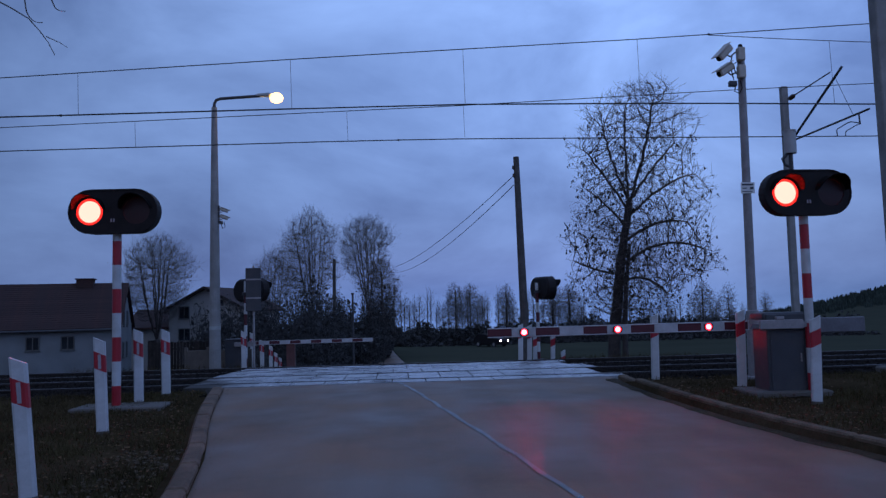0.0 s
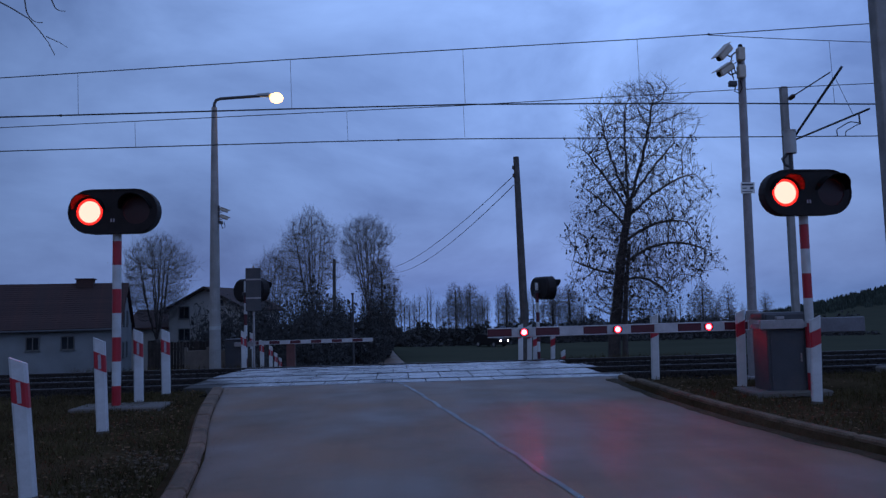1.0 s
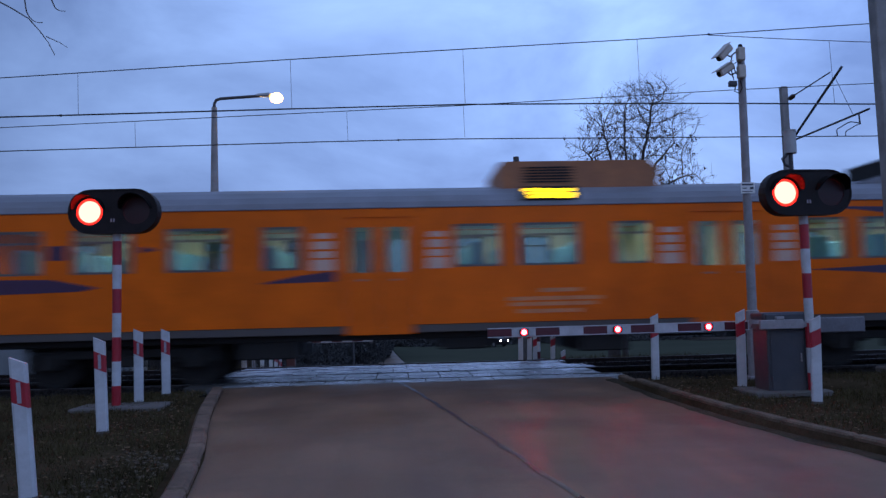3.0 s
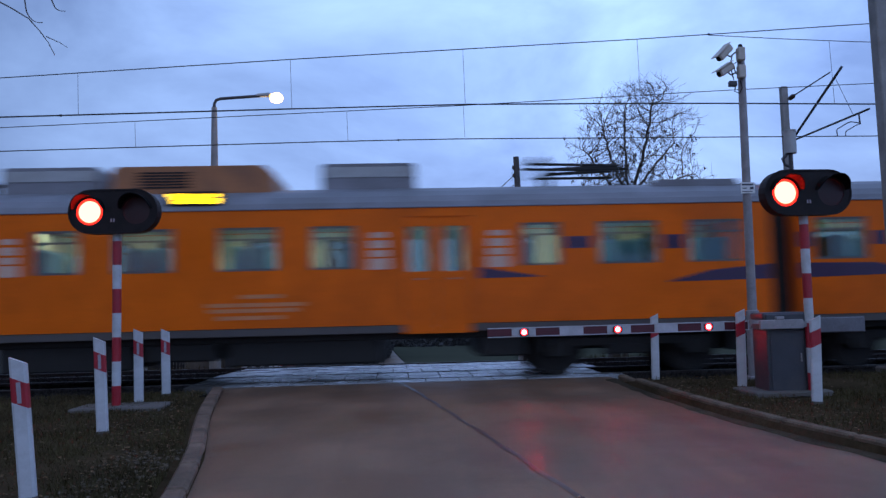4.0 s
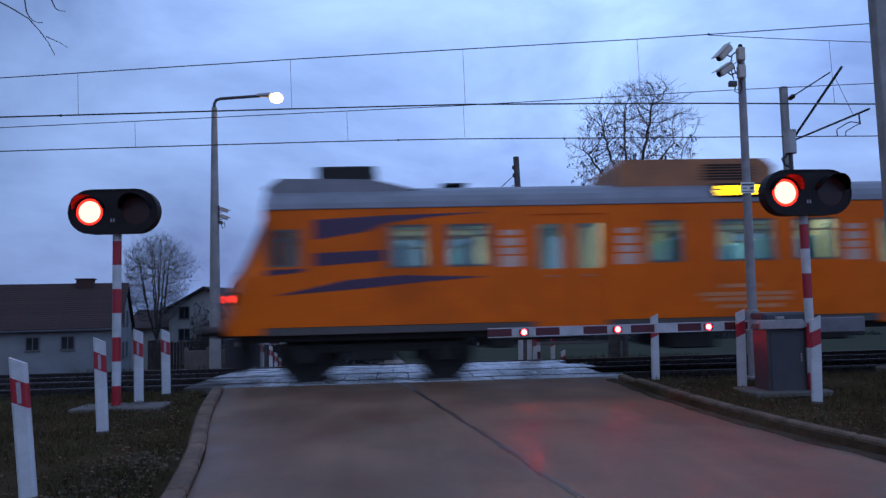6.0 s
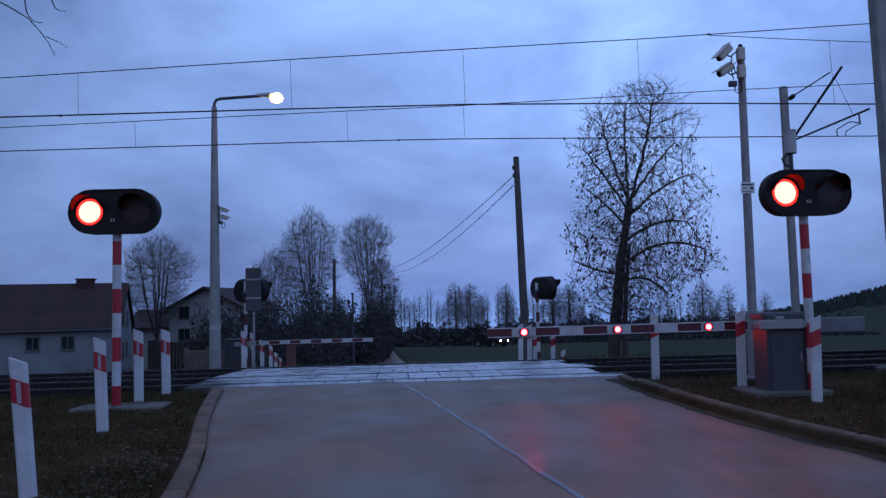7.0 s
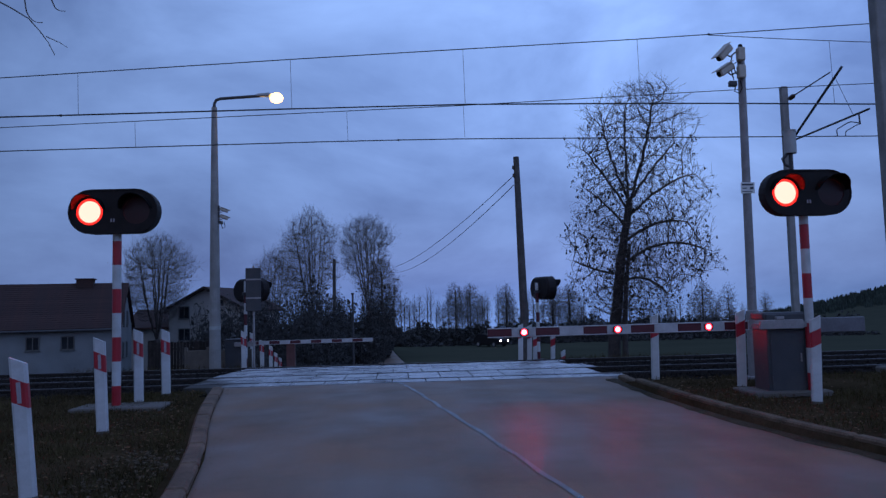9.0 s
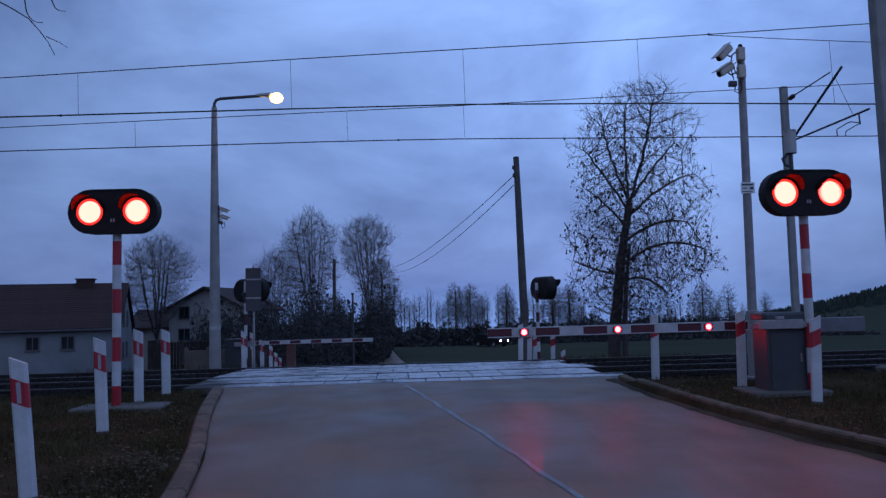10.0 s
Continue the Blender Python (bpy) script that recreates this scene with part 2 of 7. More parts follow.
add_mud(M_SLAB)
M_PAD = mat("concrete_pad", (0.115, 0.095, 0.08), 0.85, scale=4, vary=0.25, fine=50, bump=0.3, dirt=(0.08, 0.07, 0.05), dirt_amt=0.6)
M_BALLAST = mat("track_ballast", (0.024, 0.020, 0.018), 0.95, spec=0.0, scale=5, vary=0.5, fine=26, bump=1.0, depth=0.05, rand=0.3)
M_STONE = mat("loose_gravel", (0.095, 0.072, 0.050), 0.95, scale=9, vary=0.5, fine=60, bump=0.3, spec=0.0)
M_RAIL = mat("rail_steel", (0.035, 0.026, 0.022), 0.7, 0.3, scale=8, vary=0.3, fine=60, bump=0.2)
M_RAILTOP = mat("worn_rail_head", (0.10, 0.10, 0.105), 0.55, 0.5, scale=8, vary=0.1, fine=60, bump=0.05)
M_SLEEPER = mat("concrete_sleeper", (0.026, 0.022, 0.020), 0.9, spec=0.0, scale=6, vary=0.3, fine=50, bump=0.4, rand=0.2)
M_WHITE = mat("white_post_plastic", (0.51, 0.51, 0.51), 0.45, scale=7, vary=0.06, fine=60, bump=0.05, dirt=(0.27, 0.27, 0.25), dirt_amt=0.55)
M_RED = mat("red_reflective_band", (0.34, 0.011, 0.022), 0.4, scale=7, vary=0.15, fine=60, bump=0.05)
M_REFLECT = mat("grey_reflector", (0.30, 0.27, 0.29), 0.4, 0.0, scale=20, vary=0.1, fine=200, bump=0.2, depth=0.002)
M_BLACK = mat("black_enamel", (0.017, 0.013, 0.013), 0.62, scale=5, vary=0.3, fine=60, bump=0.05, spec=0.2)
M_HOOD = mat("matt_black_hood", (0.010, 0.009, 0.009), 0.95, scale=5, vary=0.3, fine=60, bump=0.05, spec=0.05)
# Boom red with its unlit side's shade in the colour; far poles share it.
M_BOOMRED = mat("shaded_dark_red", (0.075, 0.006, 0.012), 0.5, scale=5, vary=0.2, fine=60, bump=0.05, dirt=(0.08, 0.02, 0.02), dirt_amt=0.4)
M_BOOMWHITE = mat("dull_grey_white_boom", (0.44, 0.43, 0.44), 0.5, scale=5, vary=0.12, fine=60, bump=0.05, dirt=(0.25, 0.23, 0.22), dirt_amt=0.4)
M_DARKLENS = mat("unlit_red_lens", (0.026, 0.003, 0.004), 0.5, scale=40, vary=0.2, fine=150, bump=0.3, depth=0.002)
M_GREY = mat("grey_painted_steel", (0.048, 0.048, 0.054), 0.55, 0.15, scale=5, vary=0.15, fine=50, bump=0.1, dirt=(0.10, 0.085, 0.07), dirt_amt=0.4)
M_STEELGREY = mat("weathered_grey_steel", (0.13, 0.125, 0.135), 0.6, 0.1, scale=5, vary=0.2, fine=50, bump=0.1, dirt=(0.09, 0.075, 0.07), dirt_amt=0.5)
M_LGREY = mat("light_grey_housing", (0.36, 0.36, 0.35), 0.5, scale=6, vary=0.12, fine=50, bump=0.06, dirt=(0.25, 0.23, 0.2), dirt_amt=0.4)
M_CREAMBOX = mat("cream_grey_plastic", (0.50, 0.43, 0.35), 0.5, scale=6, vary=0.12, fine=50, bump=0.06, dirt=(0.3, 0.25, 0.2), dirt_amt=0.4)
M_GALV = mat("galvanised_steel", (0.27, 0.245, 0.24), 0.6, 0.12, scale=9, vary=0.18, fine=70, bump=0.08)
M_CONC = mat("grey_mast_concrete", (0.28, 0.265, 0.25), 0.85, scale=3, vary=0.2, fine=50, bump=0.25, dirt=(0.14, 0.13, 0.11), dirt_amt=0.5)
M_TIMBER = mat("dark_tarred_timber", (0.085, 0.075, 0.070), 0.85, scale=4, vary=0.35, fine=40, bump=0.4)
M_WIRE = mat("oxidised_copper_wire", (0.03, 0.028, 0.03), 0.6, 0.4, scale=9, vary=0.2, fine=60, bump=0)
M_INSUL = mat("brown_porcelain", (0.06, 0.035, 0.025), 0.2, scale=9, vary=0.2, fine=60, bump=0)
M_BARK = mat("dark_bark", (0.052, 0.040, 0.036), 0.95, scale=5, vary=0.4, fine=30, bump=0.9, depth=0.03)
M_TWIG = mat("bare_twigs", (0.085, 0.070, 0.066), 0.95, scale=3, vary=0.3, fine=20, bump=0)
# Twigs of the far row, with haze put into the paler colour.
M_FARTWIG = mat("haze_paled_twigs", (0.115, 0.10, 0.096), 0.95, scale=3, vary=0.25, fine=20, bump=0)
M_DRYLEAF = mat("withered_leaf_clumps", (0.025, 0.020, 0.014), 0.9, scale=5, vary=0.4, fine=30, bump=0)
M_CONIFER = mat("dark_conifer_needles", (0.045, 0.055, 0.045), 0.95, scale=0.05, vary=0.4, fine=0.6, bump=0, spec=0.0)
M_LITTER = mat("brown_fallen_leaves", (0.13, 0.078, 0.042), 0.85, scale=6, vary=0.6, fine=30, bump=0, spec=0.1)
M_SHRUB = mat("dark_undergrowth", (0.044, 0.041, 0.039), 0.95, scale=1.2, vary=0.5, fine=8, bump=0)
M_PLASTER = mat("grey_white_render", (0.185, 0.19, 0.195), 0.9, scale=0.7, vary=0.18, fine=18, bump=0.3, dirt=(0.22, 0.21, 0.19), dirt_amt=0.5)
M_PLASTER2 = mat("pale_render", (0.33, 0.31, 0.29), 0.9, scale=0.7, vary=0.15, fine=18, bump=0.3, dirt=(0.22, 0.2, 0.18), dirt_amt=0.4)
M_ROOF = mat("dark_red_roof_tile", (0.042, 0.019, 0.016), 0.9, scale=0.9, vary=0.3, fine=12, bump=0.4, rand=0.12)
M_WINDARK = mat("dark_window_glass", (0.015, 0.018, 0.022), 0.08, scale=3, vary=0.2, fine=20, bump=0)
M_TRIM = mat("painted_window_frame", (0.10, 0.095, 0.09), 0.6, scale=6, vary=0.15, fine=40, bump=0.1)
M_FENCE = mat("weathered_fence_boards", (0.035, 0.028, 0.025), 0.9, world=True, spec=0.1, scale=3, vary=0.35, fine=25, bump=0.4, rand=0.2)
M_SIGN = mat("white_sign_enamel", (0.72, 0.70, 0.66), 0.4, scale=9, vary=0.08, fine=60, bump=0)
M_INK = mat("dark_sign_print", (0.05, 0.05, 0.06), 0.5, scale=9, vary=0.1, fine=60, bump=0)
M_RUST = mat("red_brown_cabinet", (0.13, 0.05, 0.045), 0.6, scale=6, vary=0.25, fine=50, bump=0.15, dirt=(0.07, 0.05, 0.04), dirt_amt=0.5)
# train
M_ORANGE = mat("orange_train_paint", (0.83, 0.134, 0.004), 0.42, scale=1.1, vary=0.1, fine=20, bump=0.03, dirt=(0.36, 0.060, 0.008), dirt_amt=0.5, coat=0.02, spec=0.13)
M_PURPLE = mat("dark_violet_film", (0.042, 0.014, 0.050), 0.4, scale=4, vary=0.12, fine=40, bump=0)
M_TROOF = mat("grey_train_roof", (0.20, 0.195, 0.21), 0.6, scale=2, vary=0.18, fine=30, bump=0.1, dirt=(0.12, 0.11, 0.10), dirt_amt=0.5)
M_SKIRT = mat("grey_train_skirt", (0.080, 0.066, 0.060), 0.65, scale=3, vary=0.2, fine=40, bump=0.1, dirt=(0.09, 0.07, 0.05), dirt_amt=0.6)
M_UNDER = mat("sooty_underframe", (0.020, 0.018, 0.016), 0.8, 0.2, scale=5, vary=0.4, fine=40, bump=0.3)
M_ACBOX = mat("orange_brown_roof_unit", (0.36, 0.13, 0.045), 0.55, scale=3, vary=0.2, fine=30, bump=0.1, dirt=(0.15, 0.07, 0.04), dirt_amt=0.5)
M_CREAM = mat("cream_cabin_lining", (0.60, 0.59, 0.53), 0.6, scale=4, vary=0.08, fine=30, bump=0)
M_SEAT = mat("blue_seat_cloth", (0.12, 0.36, 0.64), 0.85, scale=9, vary=0.2, fine=80, bump=0.1)
M_BELLOWS = mat("black_rubber_bellows", (0.018, 0.016, 0.016), 0.8, scale=5, vary=0.3, fine=40, bump=0.2)
M_DOORLIN = mat("blue_grey_door_lining", (0.13, 0.27, 0.36), 0.6, scale=4, vary=0.1, fine=30, bump=0)
M_DECAL = mat("pale_lettering_film", (0.62, 0.38, 0.28), 0.5, scale=6, vary=0.1, fine=50, bump=0)
M_FADED = mat("faded_lettering_film", (0.62, 0.21, 0.075), 0.5, scale=6, vary=0.15, fine=50, bump=0)
M_TGLASS = glass("train_window_glass", (0.66, 0.74, 0.70))
M_BUFFER = mat("dark_buffer_steel", (0.05, 0.045, 0.04), 0.5, 0.6, scale=9, vary=0.2, fine=50, bump=0.1)
# lit things
M_REDLIT = glow("lit_red_lens", (1.0, 0.020, 0.016), 44.0, 2.2, 0.190)
M_REDLIT_S = glow("lit_small_red_lens", (1.0, 0.007, 0.011), 150.0, 3.0, 0.050)
M_SODIUM = glow("lit_sodium_lens", (1.0, 0.46, 0.13), 7.0)
M_HEAD = glow("lit_train_headlight", (1.0, 0.50, 0.12), 9.0)
M_TAIL = glow("lit_tail_light", (1.0, 0.04, 0.03), 6.0)
M_LED = glow("yellow_led_row", (1.0, 0.60, 0.02), 2.4)
M_TUBE = glow("cabin_light_tube", (1.0, 0.93, 0.74), 10.0)
M_CARLIGHT = glow("lit_car_headlight", (0.95, 0.80, 1.0), 12.0)


# ---- building helpers ----
class B:
    """A growing mesh."""

    def __init__(self):
        self.v, self.f = [], []

    def add(self, verts, faces):
        k = len(self.v)
        self.v += [tuple(p) for p in verts]
        self.f += [tuple(i + k for i in f) for f in faces]
        return self

    def box(self, c, s, bev=0.0, m=None):
        bm = bmesh.new()
        bmesh.ops.create_cube(bm, size=1.0)
        for p in bm.verts:
            p.co = Vector((p.co.x * s[0], p.co.y * s[1], p.co.z * s[2]))
        if bev:
            bmesh.ops.bevel(bm, geom=bm.edges[:], offset=bev, segments=1, affect="EDGES")
        if m is not None:
            bm.transform(m)
        bm.transform(Matrix.Translation(c))
        bm.verts.index_update()
        self.add([p.co for p in bm.verts], [[q.index for q in f.verts] for f in bm.faces])
        bm.free()
        return self

    def rings(self, rings, closed=True, cap=True):
        n = len(rings[0])
        verts = [p for r in rings for p in r]
        faces = []
        for a in range(len(rings) - 1):
            for i in range(n if closed else n - 1):
                j = (i + 1) % n
                faces.append((a * n + i, a * n + j, (a + 1) * n + j, (a + 1) * n + i))
        if cap and closed:
            faces.append(tuple(reversed(range(n))))
            faces.append(tuple((len(rings) - 1) * n + i for i in range(n)))
        return self.add(verts, faces)

    def sweep(self, pts, radii, n=8, cap=True):
        rings = []
        pts = [Vector(p) for p in pts]
        ref = Vector((0.31, 0.95, 0.11))
        for i, p in enumerate(pts):
            d = (pts[min(i + 1, len(pts) - 1)] - pts[max(i - 1, 0)]).normalized()
            a = d.cross(ref)
            if a.length < 0.05:
                a = d.cross(Vector((1, 0, 0)))
            a.normalize()
            b = d.cross(a)
            r = radii[i]
            rings.append([p + a * (r * math.cos(2 * math.pi * k / n)) + b * (r * math.sin(2 * math.pi * k / n)) for k in range(n)])
        return self.rings(rings, True, cap)

    def cyl(self, p0, p1, r0, r1=None, n=16):
        return self.sweep([p0, p1], [r0, r0 if r1 is None else r1], n)

    def prism(self, poly, axis, a, b):
        """A polygon of (u, w) pushed from a to b along the axis; u, w are the other two axes in order."""
        def at(u, w, q):
            return {"x": (q, u, w), "y": (u, q, w), "z": (u, w, q)}[axis]
        return self.rings([[at(u, w, a) for u, w in poly], [at(u, w, b) for u, w in poly]])

    def mesh(self, name, material, smooth=False):
        me = bpy.data.meshes.new(name)
        me.from_pydata(self.v, [], self.f)
        me.validate()
        bm = bmesh.new()
        bm.from_mesh(me)
        bmesh.ops.recalc_face_normals(bm, faces=bm.faces[:])
        bm.to_mesh(me)
        bm.free()
        if smooth:
            me.polygons.foreach_set("use_smooth", [True] * len(me.polygons))
        me.materials.append(material)
        return me

    def raw(self, name, material):
        me = bpy.data.meshes.new(name)
        me.from_pydata(self.v, [], self.f)
        me.materials.append(material)
        return me


def thing(name, m, label, category, group="", kind=""):
    ob = new(name)
    ob.empty_display_size = 0.2
    ob.matrix_basis = m
    return tagged(ob, label, category, group, kind)


def part(name, b, material, parent, label="", m=None, smooth=False):
    me = b if isinstance(b, bpy.types.Mesh) else b.mesh(name, material, smooth)
    ob = new(name, me)
    ob.parent = parent
    if m is not None:
        ob.matrix_basis = m
    return tagged(ob, label)


def single(name, b, material, label, category, group="", kind="", m=None, smooth=False, raw=False):
    ob = new(name, b.raw(name, material) if raw else b.mesh(name, material, smooth))
    if m is not None:
        ob.matrix_basis = m
    return tagged(ob, label, category, group, kind)


def lerp_table(table, q):
    if q <= table[0][0]:
        return table[0][1]
    for (a, u), (b, w) in zip(table, table[1:]):
        if q <= b:
            return u + (w - u) * (q - a) / (b - a)
    return table[-1][1]


PROFILE = [(-60, -1.2), (-10, -0.75), (14.1, 0.0), (17.0, 0.0), (21.5, -0.13), (40, -2.0), (60, -2.9), (100, -3.4), (130, -3.6), (1500, -60), (3000, -85)]
KERB_L = [(-60, -1.0), (0, -1.15), (4, -1.45), (7, -1.83), (8.6, -2.06), (10.68, -2.50), (12.4, -2.80), (14.2, -3.05), (21.4, -3.4), (30, -3.4), (60, -3.6), (75, -3.9), (95, -4.6), (120, -9.0), (160, -30)]
KERB_R = [(-60, 7.4), (0, 6.3), (5, 5.32), (7.38, 4.68), (8.84, 4.29), (10.14, 4.05), (11.5, 3.89), (13.0, 3.80), (14.67, 3.8), (21.4, 3.8), (30, 3.2), (45, 1.8), (60, 0.6), (75, -0.1), (95, -0.9), (120, -5.0), (160, -25)]


def road_z(y):
    return lerp_table(PROFILE, y)


def verge(y):
    return lerp_table([(13.2, 0.08), (13.9, -0.10), (14.4, -0.16), (21.4, -0.16), (22.0, 0.0), (40, 0.02)], y)


def hill(x, y):
    d = ((x - 420) / 150) ** 2 + ((y - 480) / 170) ** 2
    return 38.0 * math.exp(-d)


# ---- ground, road, crossing ----
def build_ground():
    ys = [-60, -30, -15, -8] + [i * 0.5 for i in range(-8, 48)] + [25, 27, 30, 33, 36, 40, 45, 50, 55, 60, 70, 80, 90, 105, 120, 140, 160, 200, 250, 300, 350, 400, 450, 500, 600, 800, 1200, 3000]
    left = [-3000, -900, -400, -200, -120, -80, -50, -35, -25, -18, -12, -9, -7, -5.5, -4.5, -3.5, -2.8, -2.2, -1.7, -1.3, -0.9, -0.6, -0.35, -0.15, 0.0, 0.03]
    right = [-0.03, 0.0, 0.15, 0.35, 0.6, 0.9, 1.3, 1.7, 2.2, 2.8, 3.5, 4.5, 5.5, 7, 9, 12, 18, 25, 35, 50, 80, 120, 180, 240, 300, 360, 420, 500, 600, 800, 1200, 3000]
    b = B()
    n = len(left) + len(right)
    for y in ys:
        kl, kr = lerp_table(KERB_L, y), lerp_table(KERB_R, y)
        for i, o in enumerate(left):
            z = road_z(y) + (verge(y) if i < len(left) - 1 else -0.05 if y < 14 or y > 21.5 else -0.2)
            if i < len(left) - 2:
                z += 0.03 * noise.noise((o * 0.9, y * 0.8, 0)) * min(1, -o)
            if y < 14 and -0.5 < o <= 0.0:
                z -= 0.045
            b.v.append((kl + o, y, z + hill(kl + o, y)))
        for i, o in enumerate(right):
            z = road_z(y) + (verge(y) if i > 0 else -0.05 if y < 14 or y > 21.5 else -0.2)
            if i > 1:
                z += 0.03 * noise.noise((o * 0.9, y * 0.8, 3)) * min(1, o)
            b.v.append((kr + o, y, z + hill(kr + o, y)))
    for r in range(len(ys) - 1):
        for i in range(n - 1):
            b.f.append((r * n + i, r * n + i + 1, (r + 1) * n + i + 1, (r + 1) * n + i))
    single("ground", b, M_SOIL, "dark winter verge and field, damp soil and short grass", "ground", kind="structure", smooth=True)


def build_road():
    for name, y0, y1 in (("road", -40.0, 14.58), ("road", 21.42, 158.0)):
        b = B()
        ys = []
        y = y0
        while y < y1:
            ys.append(y)
            y += 0.5 if y < 30 else 3
        ys.append(y1)
        for y in ys:
            kl, kr = lerp_table(KERB_L, y) - 0.04, lerp_table(KERB_R, y) + 0.04
            for i in range(9):
                u = i / 8
                camber = 0.035 * (1 - (2 * u - 1) ** 2) * (1 if y < 13 else max(0.0, (14.58 - y) / 1.58) if y < 20 else 0.0)
                b.v.append((kl + (kr - kl) * u, y, road_z(y) + camber - 0.012))
        for r in range(len(ys) - 1):
            for i in range(8):
                b.f.append((r * 9 + i, r * 9 + i + 1, (r + 1) * 9 + i + 1, (r + 1) * 9 + i))
        single(name, b, M_ASPHALT, "damp worn grey asphalt road with stains", "road", kind="structure", smooth=True)
    # sealed joint in the middle of the road
    b = B()
    pts = [(2.45, 0.5), (1.95, 3.4), (1.40, 6.5), (1.02, 8.8), (0.62, 11.0), (0.33, 12.6), (0.12, 13.8), (0.0, 14.5)]
    for k in range(len(pts) * 6 - 5):
        i, u = min(k // 6, len(pts) - 2), (k - 6 * min(k // 6, len(pts) - 2)) / 6
        x = pts[i][0] + (pts[i + 1][0] - pts[i][0]) * u + 0.012 * math.sin(k * 1.7)
        y = pts[i][1] + (pts[i + 1][1] - pts[i][1]) * u
        kl, kr = lerp_table(KERB_L, y), lerp_table(KERB_R, y)
        w = (x - kl) / (kr - kl)
        z = road_z(y) + 0.035 * (1 - (2 * w - 1) ** 2) * (1 if y < 13 else max(0.0, (14.58 - y) / 1.58)) - 0.012 + 0.005
        b.v += [(x - 0.03 - 0.008 * math.sin(k * 2.3), y, z), (x + 0.03 + 0.008 * math.cos(k * 1.9), y, z)]
    for r in range(len(b.v) // 2 - 1):
        b.f.append((2 * r, 2 * r + 1, 2 * r + 3, 2 * r + 2))
    single("road_seam", b, M_SEAM, "smooth bitumen-sealed seam along the asphalt road", "road seam", kind="structure", raw=True)
    # washed-up dirt along both kerbs
    rng = random.Random(5)
    for table, side in ((KERB_L, 1), (KERB_R, -1)):
        b = B()
        for _ in range(420):
            y = rng.uniform(2.0, 14.3)
            o = abs(rng.gauss(0, 0.13)) + 0.02
            if o > 0.9 or noise.noise((y * 0.8, side * 3.0, o)) < rng.uniform(-0.5, 0.2):
                continue
            x = lerp_table(table, y) + side * o
            r = rng.uniform(0.003, 0.011) * (1.2 - o)
            z = road_z(y) - 0.014 + 0.035 * (1 - (1 - 2 * min(0.5, o / 6.5)) ** 2) * (1 if y < 13 else max(0.0, (14.58 - y) / 1.58))
            a = rng.random() * 6.28
            b.add([(x + r * math.cos(a + q) * rng.uniform(0.7, 1.4), y + r * math.sin(a + q) * rng.uniform(0.8, 1.8), z) for q in (0, 1.57, 3.14, 4.71)] + [(x, y, z + r * 0.55)], [(0, 1, 4), (1, 2, 4), (2, 3, 4), (3, 0, 4)])
        single("gutter_dirt", b, M_DIRT, "dark damp dirt crumbs washed against the kerb", "dirt", kind="stuff", raw=True)


def build_gutter():
    """A dark mossy strip of silt at the foot of the right kerb."""
    for table, side, wide in ((KERB_R, -1, 0.17),):
        b = B()
        ys = [i * 0.12 for i in range(0, 118)]
        for y in ys:
            k = lerp_table(table, y)
            w = wide * (0.75 + 0.9 * abs(noise.noise((y * 0.9, side * 7.0, 1.0)))) + 0.05 * noise.noise((y * 4.0, side, 2.0))
            fade = 1 if y < 13 else max(0.0, (14.58 - y) / 1.58)
            for q, dz in ((-0.02, 0.022), (0.35, 0.016), (0.75, 0.010), (1.0, 0.002)):
                o = max(-0.02, w * q)
                u = min(0.5, max(0.0, o) / 6.2)
                b.v.append((k + side * o, y, road_z(y) - 0.012 + 0.035 * (1 - (1 - 2 * u) ** 2) * fade + dz))
        for r in range(len(ys) - 1):
            for i in range(3):
                b.f.append((r * 4 + i, r * 4 + i + 1, (r + 1) * 4 + i + 1, (r + 1) * 4 + i))
        single("gutter_silt", b, M_MOSS, "dark mossy silt along the foot of the kerb", "dirt", kind="stuff", smooth=True)


def build_kerbs():
    plain = B().box((0, 0, 0), (0.19, 0.985, 0.26), 0.03).mesh("kerbstone", M_KERB)
    brownish = B().box((0, 0, 0), (0.14, 0.99, 0.30), 0.02).mesh("kerbstone", M_KERB2)
    for table, side in ((KERB_L, -1), (KERB_R, 1)):
        k = thing("kerb", Matrix.Identity(4), "row of weathered concrete kerbstones along the road", "kerb", kind="structure")
        y = -4.0
        i = 0
        while y < 14.0:
            y2 = min(y + 1.0, 14.3)
            x, x2 = lerp_table(table, y), lerp_table(table, y2)
            ang = math.atan2(-(x2 - x), y2 - y)
            slope = math.atan2(road_z(y2) - road_z(y), y2 - y)
            zt = road_z((y + y2) / 2) + (0.075 if side < 0 else 0.110) - (0.03 if y > 13 else 0) - (0.05 if side > 0 and y > 12 else 0)
            m = Matrix.Translation(((x + x2) / 2 + side * (0.085 if side < 0 else 0.10), (y + y2) / 2, zt - 0.13 + 0.008 * noise.noise((i * 3.1, side, 0)))) @ Matrix.Rotation(ang, 4, "Z") @ Matrix.Rotation(slope, 4, "X") @ Matrix.Rotation(0.02 * noise.noise((i * 1.7, side, 5)), 4, "Y")
            part("kerbstone", plain if side < 0 else brownish, M_KERB, k, m=m)
            y += 1.0
            i += 1


RAILS = (15.25, 16.75, 19.25, 20.75)


